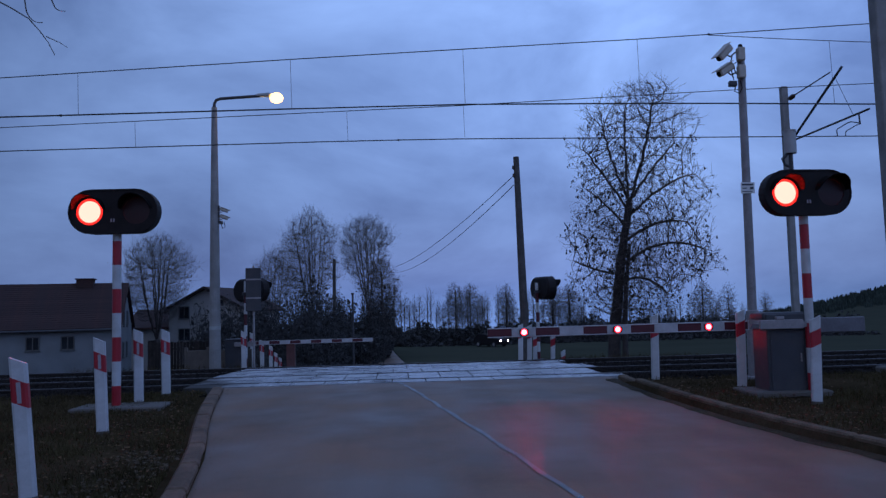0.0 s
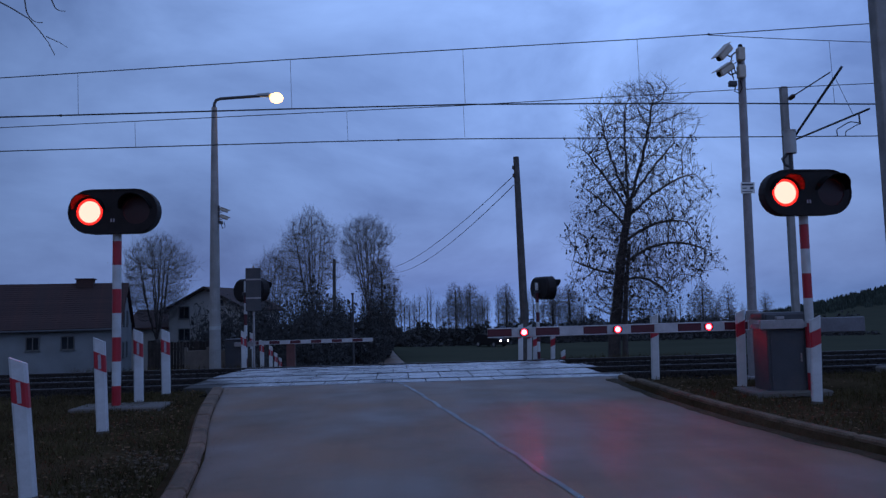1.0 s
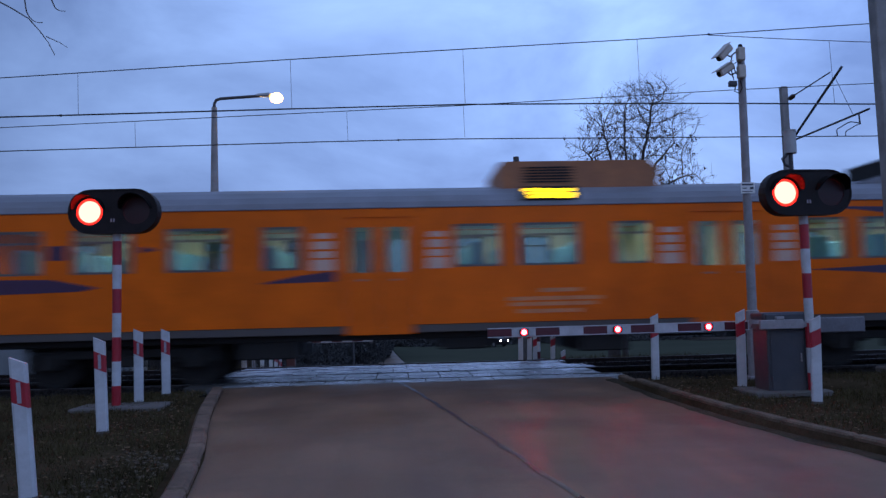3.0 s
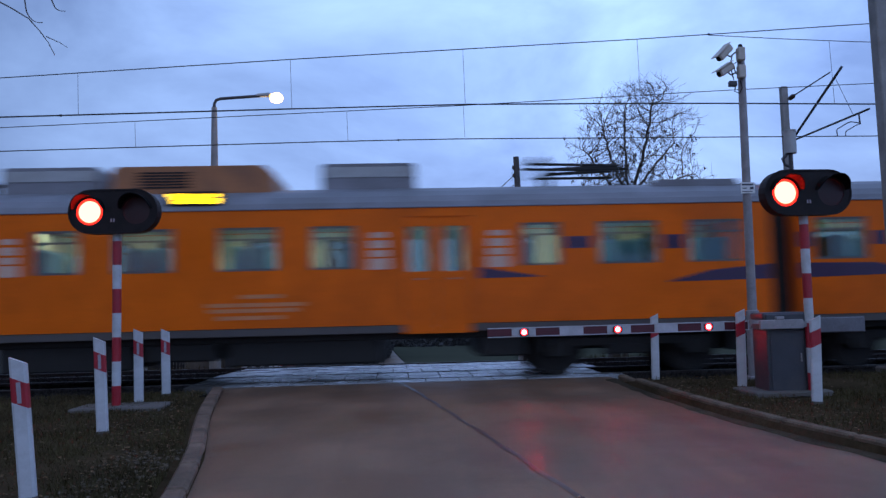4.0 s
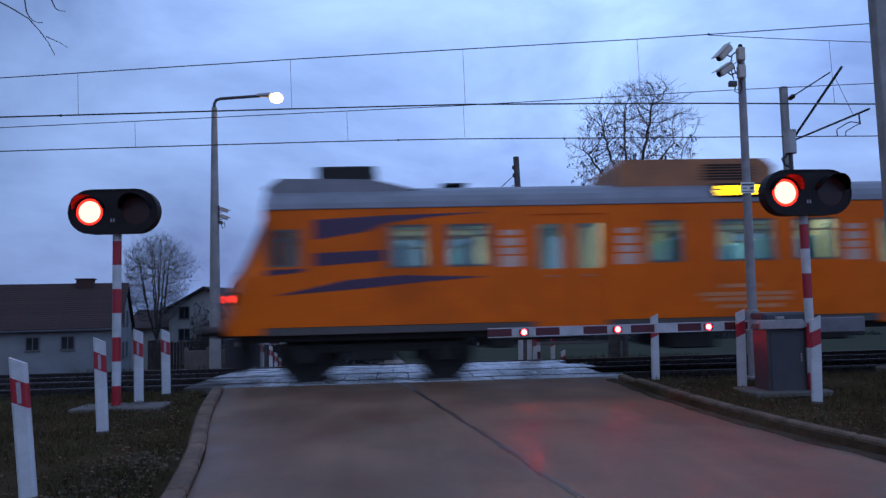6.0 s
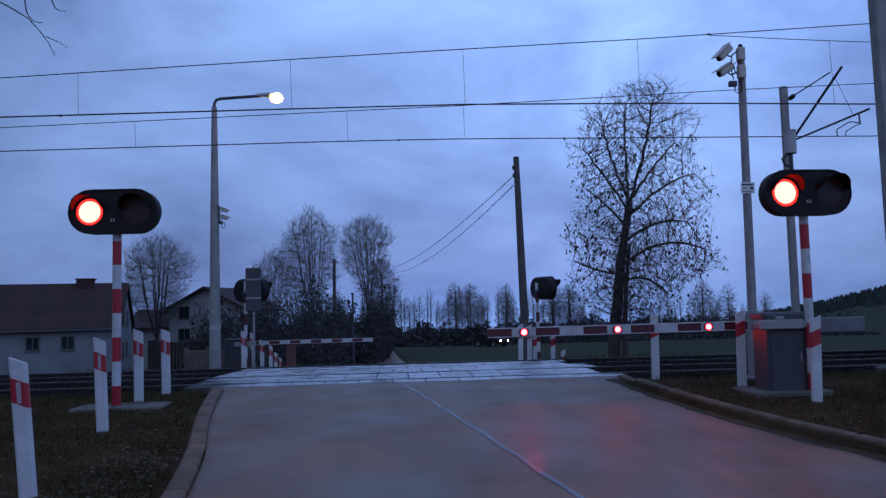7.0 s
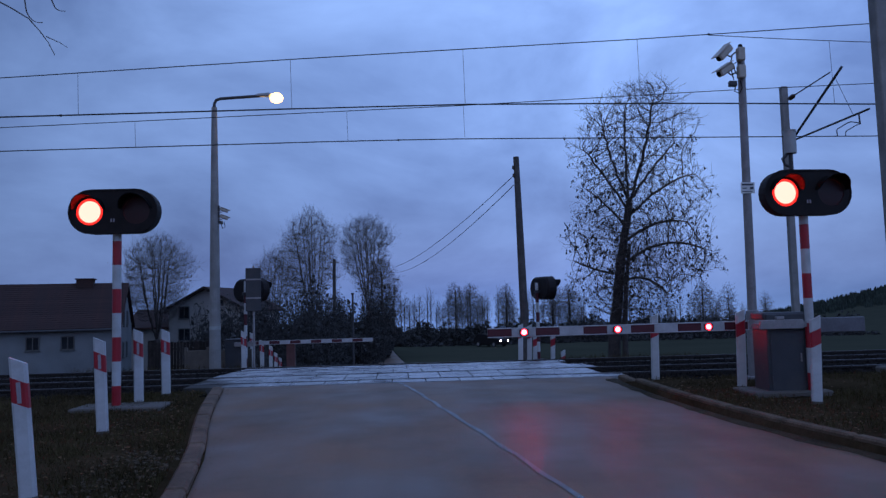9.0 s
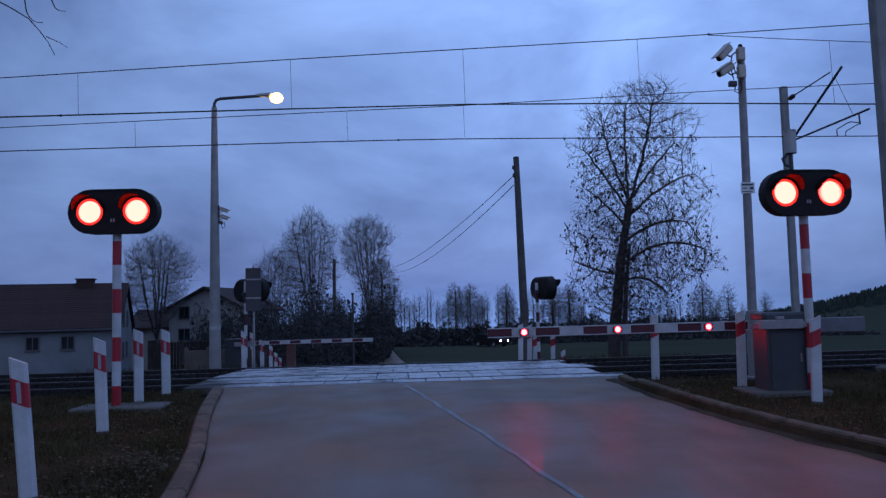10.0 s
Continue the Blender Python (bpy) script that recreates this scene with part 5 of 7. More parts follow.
        for k in range(fork):
            a, w = 2.4 * k + rng.uniform(-0.3, 0.3), math.sqrt((k + 0.3) / fork) * 0.62
            lo, hi = inside(crown, h * 0.78)
            spine.append(stem((0.02 * h, 0, bole), ((lo + hi) / 2 + (hi - lo) / 2 * w * math.cos(a), (hi - lo) / 2 * w * math.sin(a), h * (0.90 - 0.16 * w)), (0.25 * math.cos(a) * w, 0.25 * math.sin(a) * w, -0.02 * h), 18, 0.05, rng))
        made = bare_tree(rng, spine, crown_points(rng, crown, 4200, 0.5), 0.26, 2.2, 0.26, 0.0080, r, 0.24, 0.10, 2, 0.9, 0.6, limb_r=0.05)
        tree_thing("bare_tree", pose(x, y, road_z(y)), made, "tall bare winter tree with fine branches", "bare trees beyond the crossing")
    # tiered trees with a straight trunk and level branches, and slim upright ones
    def tiered(seed, h, half, low, count):
        rng = random.Random(seed)
        spine = [stem((0, 0, -0.2), (0.1, 0, h * 0.86), (0.05, 0, 0), 24)]
        z = low
        while z < h * 0.86:
            u = (z - low) / (h - low)
            reach = half * (0.8 + 0.35 * u) * (1 - u ** 2.4) * 0.95
            for k in range(3):
                a = z * 3.1 + k * 2.1 + rng.uniform(-0.4, 0.4)
                ln = reach * rng.uniform(0.75, 1.1)
                spine.append(stem((0.05, 0, z), (ln * math.cos(a), ln * math.sin(a), z + 0.06 * ln), (0, 0, 0.10), 5))
            z += h * rng.uniform(0.05, 0.075)
        crown = [(low, -half * 0.7, half * 0.7), (h * 0.45, -half, half), (h * 0.75, -half * 0.85, half * 0.85), (h * 0.92, -half * 0.5, half * 0.5), (h, -0.3, 0.3)]
        return bare_tree(rng, spine, crown_points(rng, crown, count * 4, 0.6), 0.3, 1.4, 0.28, 0.0125, 0.15, 0.0, 0.1, 3, 0.7, 0.05, 0.15, limb_r=0.05)

    def slim(seed, h, half, low, count):
        rng = random.Random(seed)
        spine = [stem((0, 0, -0.2), (0.15, 0, h * 0.80), (0.15, 0, 0), 20, 0.04, rng)]
        crown = [(low, -half * 0.5, half * 0.5), (h * 0.6, -half, half), (h * 0.85, -half * 0.8, half * 0.8), (h, -0.1, 0.1)]
        return bare_tree(rng, spine, crown_points(rng, crown, count * 3, 0.6), 0.3, 1.5, 0.28, 0.011, 0.10, 0.2, 0.1, 2, 0.75, 0.7, limb_r=0.05)
    made = tiered(28, 8.8, 2.1, 1.6, 700)
    tree_thing("bare_tree", pose(-1.5, 70, road_z(70)), made, "bare winter tree with level tiers of branches", "bare trees beyond the crossing")
    kinds = [tiered(41, 8.0, 1.75, 2.2, 360), slim(42, 7.6, 0.8, 2.0, 130), tiered(43, 7.6, 2.2, 1.8, 420), slim(44, 6.6, 1.2, 1.6, 170), slim(45, 8.0, 0.6, 3.0, 90)]
    rng = random.Random(9)
    # (x, y, kind, size) of the marked trees of the row, then the thin ones between them
    spots = [(7.4, 104, 0, 1.02), (9.6, 106, 0, 1.0), (11.2, 104, 3, 1.1), (14.2, 105, 0, 0.97), (20.2, 104, 0, 1.02), (23.0, 107, 2, 0.85), (40.6, 105, 2, 1.0), (44.5, 106, 3, 1.1), (37.4, 107, 3, 0.8)]
    for i in range(34):
        spots.append((-1.5 + 25 * (i + rng.random() * 0.6) / 34, 106 + 10 * rng.random(), [1, 4, 4, 1, 3, 4][i % 6], rng.uniform(0.78, 1.0)))
    for i in range(26):
        spots.append((26 + 30 * (i + rng.random() * 0.6) / 26, 108 + 14 * rng.random(), [1, 3, 4, 3, 3, 1][i % 6], rng.uniform(0.6, 0.92)))
    for i in range(12):
        spots.append((-45 + 42 * (i + rng.random()) / 12, 115 + 14 * rng.random(), [1, 3, 0, 3][i % 4], rng.uniform(0.8, 1.1)))
    first = {}
    for x, y, k, sc in spots:
        m = pose(x, y, road_z(y) - 0.1, 0, 0, rng.random() * 360)
        if k not in first:
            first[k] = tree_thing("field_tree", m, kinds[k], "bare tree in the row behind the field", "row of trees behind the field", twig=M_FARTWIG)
        else:
            first[k].scale = (sc, sc, sc)
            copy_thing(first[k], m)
            first[k].scale = (1, 1, 1)
    # the conifer wood on the hill
    b = B()
    for _ in range(2600):
        x, y = rng.uniform(215, 430), rng.uniform(430, 600)
        if hill(x, y) < 7.5 + 2.5 * noise.noise((x * 0.03, y * 0.03, 1.0)):
            continue
        h, r, z = rng.uniform(3.2, 6.0), rng.uniform(1.1, 1.9), road_z(y) + hill(x, y) - 0.3
        a = rng.random() * 6.28
        lean = rng.uniform(-0.2, 0.2)
        for q0, q1, rr in ((0.08, 0.62, 1.0), (0.4, 1.0, 0.68)):
            b.add([(x + r * rr * math.cos(a + 1.256 * i) * rng.uniform(0.8, 1.15), y + r * rr * math.sin(a + 1.256 * i), z + h * q0 * rng.uniform(0.7, 1.3)) for i in range(5)] + [(x + lean, y, z + h * q1)], [(i, (i + 1) % 5, 5) for i in range(5)])
    single("conifer_wood", b, M_CONIFER, "dark wood of young conifers on the hill", "wood", kind="stuff", raw=True)

    # scrub: thin upright shoots with a few dead leaves
    def thicket(name, label, areas, seed, material):
        rng = random.Random(seed)
        b = B()
        for x0, x1, y0, y1, h0, h1, n, lv in areas:
            for _ in range(n):
                x, y = rng.uniform(x0, x1), rng.uniform(y0, y1)
                h = rng.uniform(h0, h1) * (0.85 + 0.9 * noise.noise((x * 0.45, y * 0.2, seed)))
                p = Vector((x, y, road_z(y) - 0.1))
                q = p + Vector((rng.uniform(-0.18, 0.18) * h, rng.uniform(-0.15, 0.15) * h, h))
                mid = p.lerp(q, 0.5) + Vector((rng.uniform(-0.1, 0.1), 0, 0)) * h
                r = 0.012 * max(1, y / 30)
                b.sweep([p, mid, q], [r * 1.3, r, r * 0.4], 3, False)
                for _ in range(lv):
                    u = rng.uniform(0.05, 1)
                    c = (p.lerp(mid, u * 2) if u < 0.5 else mid.lerp(q, u * 2 - 1)) + Vector((rng.uniform(-0.25, 0.25), rng.uniform(-0.25, 0.25), rng.uniform(-0.12, 0.12)))
                    s = rng.uniform(0.07, 0.16) * max(1, y / 55)
                    v = [c + Vector((rng.uniform(-1, 1), rng.uniform(-1, 1), rng.uniform(-1, 1))) * s for _ in range(4)]
                    b.add(v, [(0, 1, 2), (0, 2, 3)])
        single(name, b, material, label, "shrubs", kind="stuff", raw=True)
    thicket("scrub_thicket", "dense dark winter scrub beside the road", [(-9.5, -3.9, 44, 66, 1.6, 5.0, 1100, 18), (-3.6, -0.9, 70, 90, 2, 4.6, 320, 20), (-8.5, -1.2, 62, 82, 2.0, 5.0, 900, 18), (-13.0, -8.8, 50, 58, 2.0, 4.9, 480, 18), (-9, -5.5, 36, 42, 1.0, 2.0, 160, 16)], 61, M_SHRUB)
    thicket("field_hedge", "dark undergrowth below the far row of trees", [(-4, 28, 98, 118, 1.2, 2.5, 1700, 18), (27, 62, 104, 124, 1.3, 2.7, 1800, 18), (-60, -3, 112, 130, 1.4, 3.2, 1300, 22), (2, 60, 96, 104, 0.4, 0.9, 700, 14)], 62, M_SHRUB)


def build_grass():
    rng = random.Random(77)
    b = B()

    def blades(n, x0, x1, y0, y1, keep, h0, h1):
        for _ in range(n):
            y = rng.uniform(y0, y1)
            x = rng.uniform(x0, x1)
            if not keep(x, y):
                continue
            if noise.noise((x * 1.1, y * 0.9, 4.0)) < rng.uniform(-0.45, 0.15):
                continue
            h = rng.uniform(h0, h1)
            a = rng.random() * 6.28
            w = 0.005 + 0.005 * rng.random()
            z = vz(y) - 0.005
            dx, dy = rng.uniform(-0.6, 0.6) * h, rng.uniform(-0.6, 0.6) * h
            b.add([(x - w * math.cos(a), y - w * math.sin(a), z), (x + w * math.cos(a), y + w * math.sin(a), z), (x + dx, y + dy, z + h)], [(0, 1, 2)])
    blades(52000, -6.5, -1.6, 4.0, 13.6, lambda x, y: x < lerp_table(KERB_L, y) - 0.22, 0.02, 0.09)
    blades(32000, 4.0, 10.0, 6.0, 13.7, lambda x, y: x > lerp_table(KERB_R, y) + 0.2, 0.02, 0.09)
    blades(9000, -14, -6.5, 6, 13.6, lambda x, y: True, 0.05, 0.14)
    blades(9000, -9, 9, 21.9, 27, lambda x, y: x < -3.8 or x > 4.1, 0.05, 0.2)
    single("verge_grass", b, M_GRASS, "short dull winter grass on the verge", "grass", kind="stuff", raw=True)
    lf = B()
    for _ in range(2600):
        y = rng.uniform(4.5, 13.6)
        left = rng.random() < 0.62
        x = lerp_table(KERB_L, y) - 0.25 - abs(rng.gauss(0, 0.9)) if left else lerp_table(KERB_R, y) + 0.25 + abs(rng.gauss(0, 1.2))
        a, r, z = rng.random() * 6.28, rng.uniform(0.012, 0.034), vz(y) + rng.uniform(0.004, 0.035)
        c, q = r * math.cos(a), r * math.sin(a)
        lf.add([(x + c, y + q, z + rng.uniform(-0.3, 0.5) * r), (x - q * 0.55, y + c * 0.55, z + rng.uniform(0, 0.5) * r), (x - c, y - q, z), (x + q * 0.55, y - c * 0.55, z + rng.uniform(0, 0.6) * r)], [(0, 1, 2), (0, 2, 3)])
    single("leaf_litter", lf, M_LITTER, "brown fallen leaves scattered over the verge", "leaves", kind="stuff", raw=True)
    g = B()
    for x0, x1, y0, y1, n, s0, s1 in ((-2.9, -2.2, 6.2, 8.6, 420, 0.008, 0.026), (-3.6, -2.6, 9.4, 13.2, 130, 0.008, 0.024), (4.5, 5.6, 8.5, 13, 220, 0.008, 0.022), (-5.5, -3.0, 6, 11, 120, 0.01, 0.02)):
        for _ in range(n):
            y = rng.uniform(y0, y1)
            x = rng.uniform(x0, x1)
            if lerp_table(KERB_L, y) - 0.2 < x < lerp_table(KERB_R, y) + 0.2:
                continue
            s = rng.uniform(s0, s1)
            z = vz(y)
            v = [(x + s * math.cos(a + rng.uniform(-0.4, 0.4)), y + s * math.sin(a) * rng.uniform(0.7, 1.2), z + s * q) for q in (-0.1, 0.45) for a in (0, 1.25, 2.5, 3.8, 5.0)]
            v.append((x, y, z + s * 0.8))
            g.add(v, [(i, (i + 1) % 5, 5 + (i + 1) % 5, 5 + i) for i in range(5)] + [(5 + i, 5 + (i + 1) % 5, 10) for i in range(5)])
    single("loose_gravel", g, M_STONE, "scattered pale gravel beside the kerb", "gravel", kind="stuff", raw=True)


def window_unit(parent, m, w, h, bars=1):
    f = part("window", B().box((0, -0.03, h / 2 - 0.03), (w, 0.06, 0.06)).box((0, -0.03, -h / 2 + 0.03), (w, 0.06, 0.06)).box((-w / 2 + 0.03, -0.03, 0), (0.06, 0.06, h)).box((w / 2 - 0.03, -0.03, 0), (0.06, 0.06, h)).box((0, -0.028, 0), (0.05, 0.05, h)), M_TRIM, parent, "small window with grey frame", m)
    for sx in (-1, 1):
        part("pane", B().box((sx * w / 4, -0.012, 0), (w / 2 - 0.07, 0.012, h - 0.1)), M_WINDARK, f, "dark glass pane")
    part("sill", B().box((0, -0.06, -h / 2 - 0.02), (w + 0.1, 0.12, 0.05)), M_TRIM, f)


def build_houses():
    # long low farmhouse
    y0, y1, zb = 52.0, 58.0, -3.0
    x1, x0 = -17.7, -33.0
    h = thing("farmhouse", Matrix.Translation((x1, y0, 0)) @ Matrix.Rotation(radians(11), 4, "Z") @ Matrix.Translation((-x1, -y0, 0)), "long low farmhouse with white walls and dark roof", "house", "houses beyond the crossing")
    ze, zr = 0.80, 3.35
    ym = (y0 + y1) / 2
    part("wall", B().box(((x0 + x1) / 2, y0 + 0.15, (zb + ze) / 2), (x1 - x0, 0.3, ze - zb)), M_PLASTER, h, "dirty white front wall")
    part("wall", B().box(((x0 + x1) / 2, y1 - 0.15, (zb + ze) / 2), (x1 - x0, 0.3, ze - zb)), M_PLASTER, h)
    for xx in (x0 + 0.15, x1 - 0.15):
        part("gable_wall", B().prism([(y0 + 0.3, zb), (y1 - 0.3, zb), (y1 - 0.3, ze), (ym, zr - 0.12), (y0 + 0.3, ze)], "x", xx - 0.15, xx + 0.15), M_PLASTER, h, "white gable wall")
    for s in (-1, 1):
        ye = y0 - 0.35 if s < 0 else y1 + 0.35
        zz = ze - 0.37
        r = part("roof", B().prism([(ye, zz), (ye, zz + 0.12), (ym, zr + 0.12), (ym, zr)], "x", x0 - 0.2, x1 + 0.2), M_ROOF, h, "dark red-brown tiled roof")
        if s < 0:
            rows = 22
            for k in range(rows):
                u = (k + 0.5) / rows
                part("tile_course", B().box((0, 0, 0), (x1 - x0 + 0.4, 0.235, 0.035)), M_ROOF, r, m=Matrix.Translation(((x0 + x1) / 2, ye + (ym - ye) * u, zz + 0.15 + (zr - zz) * u)) @ Matrix.Rotation(math.atan2(zr - zz, ym - ye) - 0.05, 4, "X"))
    part("chimney", B().box((-20.2, ym, zr + 0.15), (1.05, 0.8, 0.62), 0.02).box((-20.2, ym, zr + 0.44), (1.2, 0.95, 0.08), 0.02), M_ROOF, h, "wide low brick chimney")
    for xw in (-22.7, -20.7, -27.5, -30.5):
        window_unit(h, pose(xw, y0 - 0.005, -0.30), 0.8, 0.85)
    for yw in (53.7, 55.3):
        window_unit(h, pose(x1 + 0.005, yw, -0.9, 0, 0, 90), 0.55, 1.0)
        window_unit(h, pose(x1 + 0.005, yw + 0.3, 1.1, 0, 0, 90), 0.5, 1.0)
    part("gutter", B().cyl((x0, y0 - 0.4, ze - 0.33), (x1 + 0.2, y0 - 0.4, ze - 0.33), 0.07, n=8), M_GREY, h)
    # second house with its gable to the road
    h = thing("gabled_house", pose(-14.6, 62, 0, 0, 0, -10), "pale two-storey house with a gable and dark roof", "house", "houses beyond the crossing")
    w, d, zb, ze, zr = 6.0, 8.0, -3.0, 1.75, 3.2
    part("gable_wall", B().prism([(-w / 2, zb), (w / 2, zb), (w / 2, ze), (0, zr), (-w / 2, ze)], "y", 0, 0.3), M_PLASTER2, h, "pale rendered gable wall")
    part("gable_wall", B().prism([(-w / 2, zb), (w / 2, zb), (w / 2, ze), (0, zr), (-w / 2, ze)], "y", d - 0.3, d), M_PLASTER2, h)
    for s in (-1, 1):
        part("wall", B().box((s * (w / 2 - 0.15), d / 2, (zb + ze) / 2), (0.3, d - 0.6, ze - zb)), M_PLASTER2, h)
        part("roof", B().prism([(s * (w / 2 + 0.5), ze - 0.35), (s * (w / 2 + 0.5), ze - 0.2), (0, zr + 0.17), (0, zr + 0.02)], "y", -0.5, d + 0.4), M_ROOF, h, "dark overhanging roof")
        part("bargeboard", B().prism([(s * (w / 2 + 0.5), ze - 0.40), (s * (w / 2 + 0.5), ze - 0.18), (0, zr + 0.19), (0, zr - 0.03)], "y", -0.54, -0.5), M_FENCE, h)
    window_unit(h, pose(-1.75, -0.005, 1.42), 0.85, 0.95)
    window_unit(h, pose(-1.75, -0.005, -0.25), 0.95, 0.95)
    window_unit(h, pose(1.1, -0.005, 2.15), 0.55, 0.4)
    window_unit(h, pose(1.4, -0.005, -0.25), 0.95, 0.95)
    wing = thing("house_wing", pose(-19.3, 63, 0), "dark low side building with sloping roof", "shed", "houses beyond the crossing")
    part("wall", B().box((0, 1.5, -1.4), (3.0, 3.0, 3.4)), M_PLASTER2, wing)
    part("roof", B().prism([(-0.4, 0.2), (-0.4, 0.35), (3.4, 1.75), (3.4, 1.6)], "x", -1.8, 1.8), M_ROOF, wing, "dark sloping roof")
    part("door", B().box((0.5, -0.03, -1.6), (0.9, 0.05, 1.9)), M_FENCE, wing, "dark wooden door")
    fe = thing("board_fence", pose(-10.6, 48, road_z(48) + 0.25), "dark weathered board fence in front of the houses", "fence")
    me = B().box((0, 0, 0.85), (0.17, 0.025, 1.9), 0.006).mesh("board", M_FENCE)
    for i in range(44):
        part("board", me, M_FENCE, fe, m=pose(-4.0 + 0.185 * i, 0, 0.02 * math.sin(i * 2.1)))
    for i in range(4):
        part("post", B().box((-4 + 2.65 * i, 0.08, 0.9), (0.12, 0.12, 2.0), 0.01), M_FENCE, fe)
    part("rail", B().box((0.0, 0.04, 0.4), (8.1, 0.05, 0.1)), M_FENCE, fe)
    part("rail", B().box((0.0, 0.04, 1.4), (8.1, 0.05, 0.1)), M_FENCE, fe)


def build_car():
    """A waiting car far down the road; only its lamps stand out."""
    c = thing("car", pose(10.6, 92, road_z(92) + 0.02, 0, 0, 38), "distant dark car with lit headlights", "car")
    side = [(-2.0, 0.3), (2.0, 0.3), (2.1, 0.7), (1.95, 0.95), (0.9, 1.02), (0.35, 1.42), (-1.3, 1.45), (-1.9, 1.0), (-2.05, 0.9)]
    part("body", B().prism([(u, w) for u, w in side], "x", -0.82, 0.82), M_BLACK, c, "dark car body", pose(0, 0, 0, 0, 0, 180))
    part("windscreen", B().box((0, -0.66, 1.22), (1.35, 0.03, 0.42), 0.01, Matrix.Rotation(radians(-52), 4, "X")), M_WINDARK, c)
    for sx in (-1, 1):
        part("headlight", B().cyl((sx * 0.60, -2.08, 0.72), (sx * 0.60, -2.13, 0.72), 0.10, n=14), M_CARLIGHT, c, "lit white headlight")
        for yy in (-1.25, 1.3):
            wh = part("wheel", B().cyl((sx * 0.70, yy, 0.31), (sx * 0.86, yy, 0.31), 0.31, n=18), M_BELLOWS, c, "black tyre")
            part("rim", B().cyl((sx * 0.865, yy, 0.31), (sx * 0.875, yy, 0.31), 0.19, n=14), M_GALV, wh)


def build_overhanging_twig():
    """Hanging bare twigs of a tree that stands beside the camera's place."""
    b = B()
    def line(p, r):
        b.sweep(p, [r * (1 - 0.6 * i / (len(p) - 1)) for i in range(len(p))], 5)
    y = 7.0
    line([(-3.23, y, 4.25), (-3.205, y, 4.09), (-3.19, y, 3.99), (-3.165, y, 3.94), (-3.13, y, 3.905), (-3.09, y, 3.888), (-3.05, y, 3.89)], 0.007)
    line([(-3.90, y, 4.30), (-3.61, y, 4.15), (-3.41, y, 4.07), (-3.32, y, 4.02), (-3.17, y, 3.925), (-3.075, y, 3.815), (-3.00, y, 3.71), (-2.945, y, 3.60)], 0.008)
    line([(-3.02, y, 3.765), (-2.96, y, 3.735), (-2.905, y, 3.71), (-2.835, y, 3.665)], 0.005)
    line([(-3.01, y, 4.25), (-2.975, y, 4.09), (-2.95, y, 4.03), (-2.93, y, 4.005), (-2.90, y, 3.993), (-2.855, y, 3.99)], 0.007)
    line([(-3.23, y, 4.25), (-3.5, y, 4.5), (-4.3, y, 4.8), (-5.4, y + 0.1, 5.1)], 0.02)
    line([(-3.01, y, 4.25), (-3.3, y, 4.6), (-3.9, y, 4.85), (-5.4, y + 0.1, 5.1)], 0.016)
    line([(-3.90, y, 4.30), (-4.5, y, 4.7), (-5.4, y + 0.1, 5.1)], 0.018)
    t = thing("roadside_tree", pose(0, 0, 0), "bare twigs of a tree hanging into view", "tree")
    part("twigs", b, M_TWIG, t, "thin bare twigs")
    part("trunk", B().sweep([(-5.9, 7.2, vz(7.2) - 0.2), (-5.7, 7.2, 2.5), (-5.4, 7.1, 5.1), (-5.3, 7.1, 7.5)], [0.2, 0.16, 0.11, 0.05], 10), M_BARK, t, "dark trunk", smooth=True)


build_trees()
build_grass()
build_houses()
build_car()
build_overhanging_twig()


# ---- the train: three coupled cars ----
HALF_W = 1.44
WIN_Z0, WIN_Z1 = 2.06, 2.85
TRAIN_CARS, WHEELSETS = [], []


def panel_with_holes(x0, x1, z0, z1, holes, ya, yb):
    """A wall from ya to yb thick, with rectangular openings through it."""
    xs = sorted({x0, x1, *[h[0] for h in holes], *[h[1] for h in holes]})
    zs = sorted({z0, z1, *[h[2] for h in holes], *[h[3] for h in holes]})
    b = B()

    def solid(i, j):
        if not (0 <= i < len(xs) - 1 and 0 <= j < len(zs) - 1):
            return False
        cx, cz = (xs[i] + xs[i + 1]) / 2, (zs[j] + zs[j + 1]) / 2
        return not any(h[0] < cx < h[1] and h[2] < cz < h[3] for h in holes)
    for i in range(len(xs) - 1):
        for j in range(len(zs) - 1):
            if not solid(i, j):
                continue
            a, c, d, e = xs[i], xs[i + 1], zs[j], zs[j + 1]
            for y in (ya, yb):
                b.add([(a, y, d), (c, y, d), (c, y, e), (a, y, e)], [(0, 1, 2, 3)])
            for di, dj, q in ((-1, 0, ((a, d), (a, e))), (1, 0, ((c, d), (c, e))), (0, -1, ((a, d), (c, d))), (0, 1, ((a, e), (c, e)))):
                if not solid(i + di, j + dj):
                    (u, w), (u2, w2) = q
                    b.add([(u, ya, w), (u2, ya, w2), (u2, yb, w2), (u, yb, w)], [(0, 1, 2, 3)])
    return b


CACHE = {}


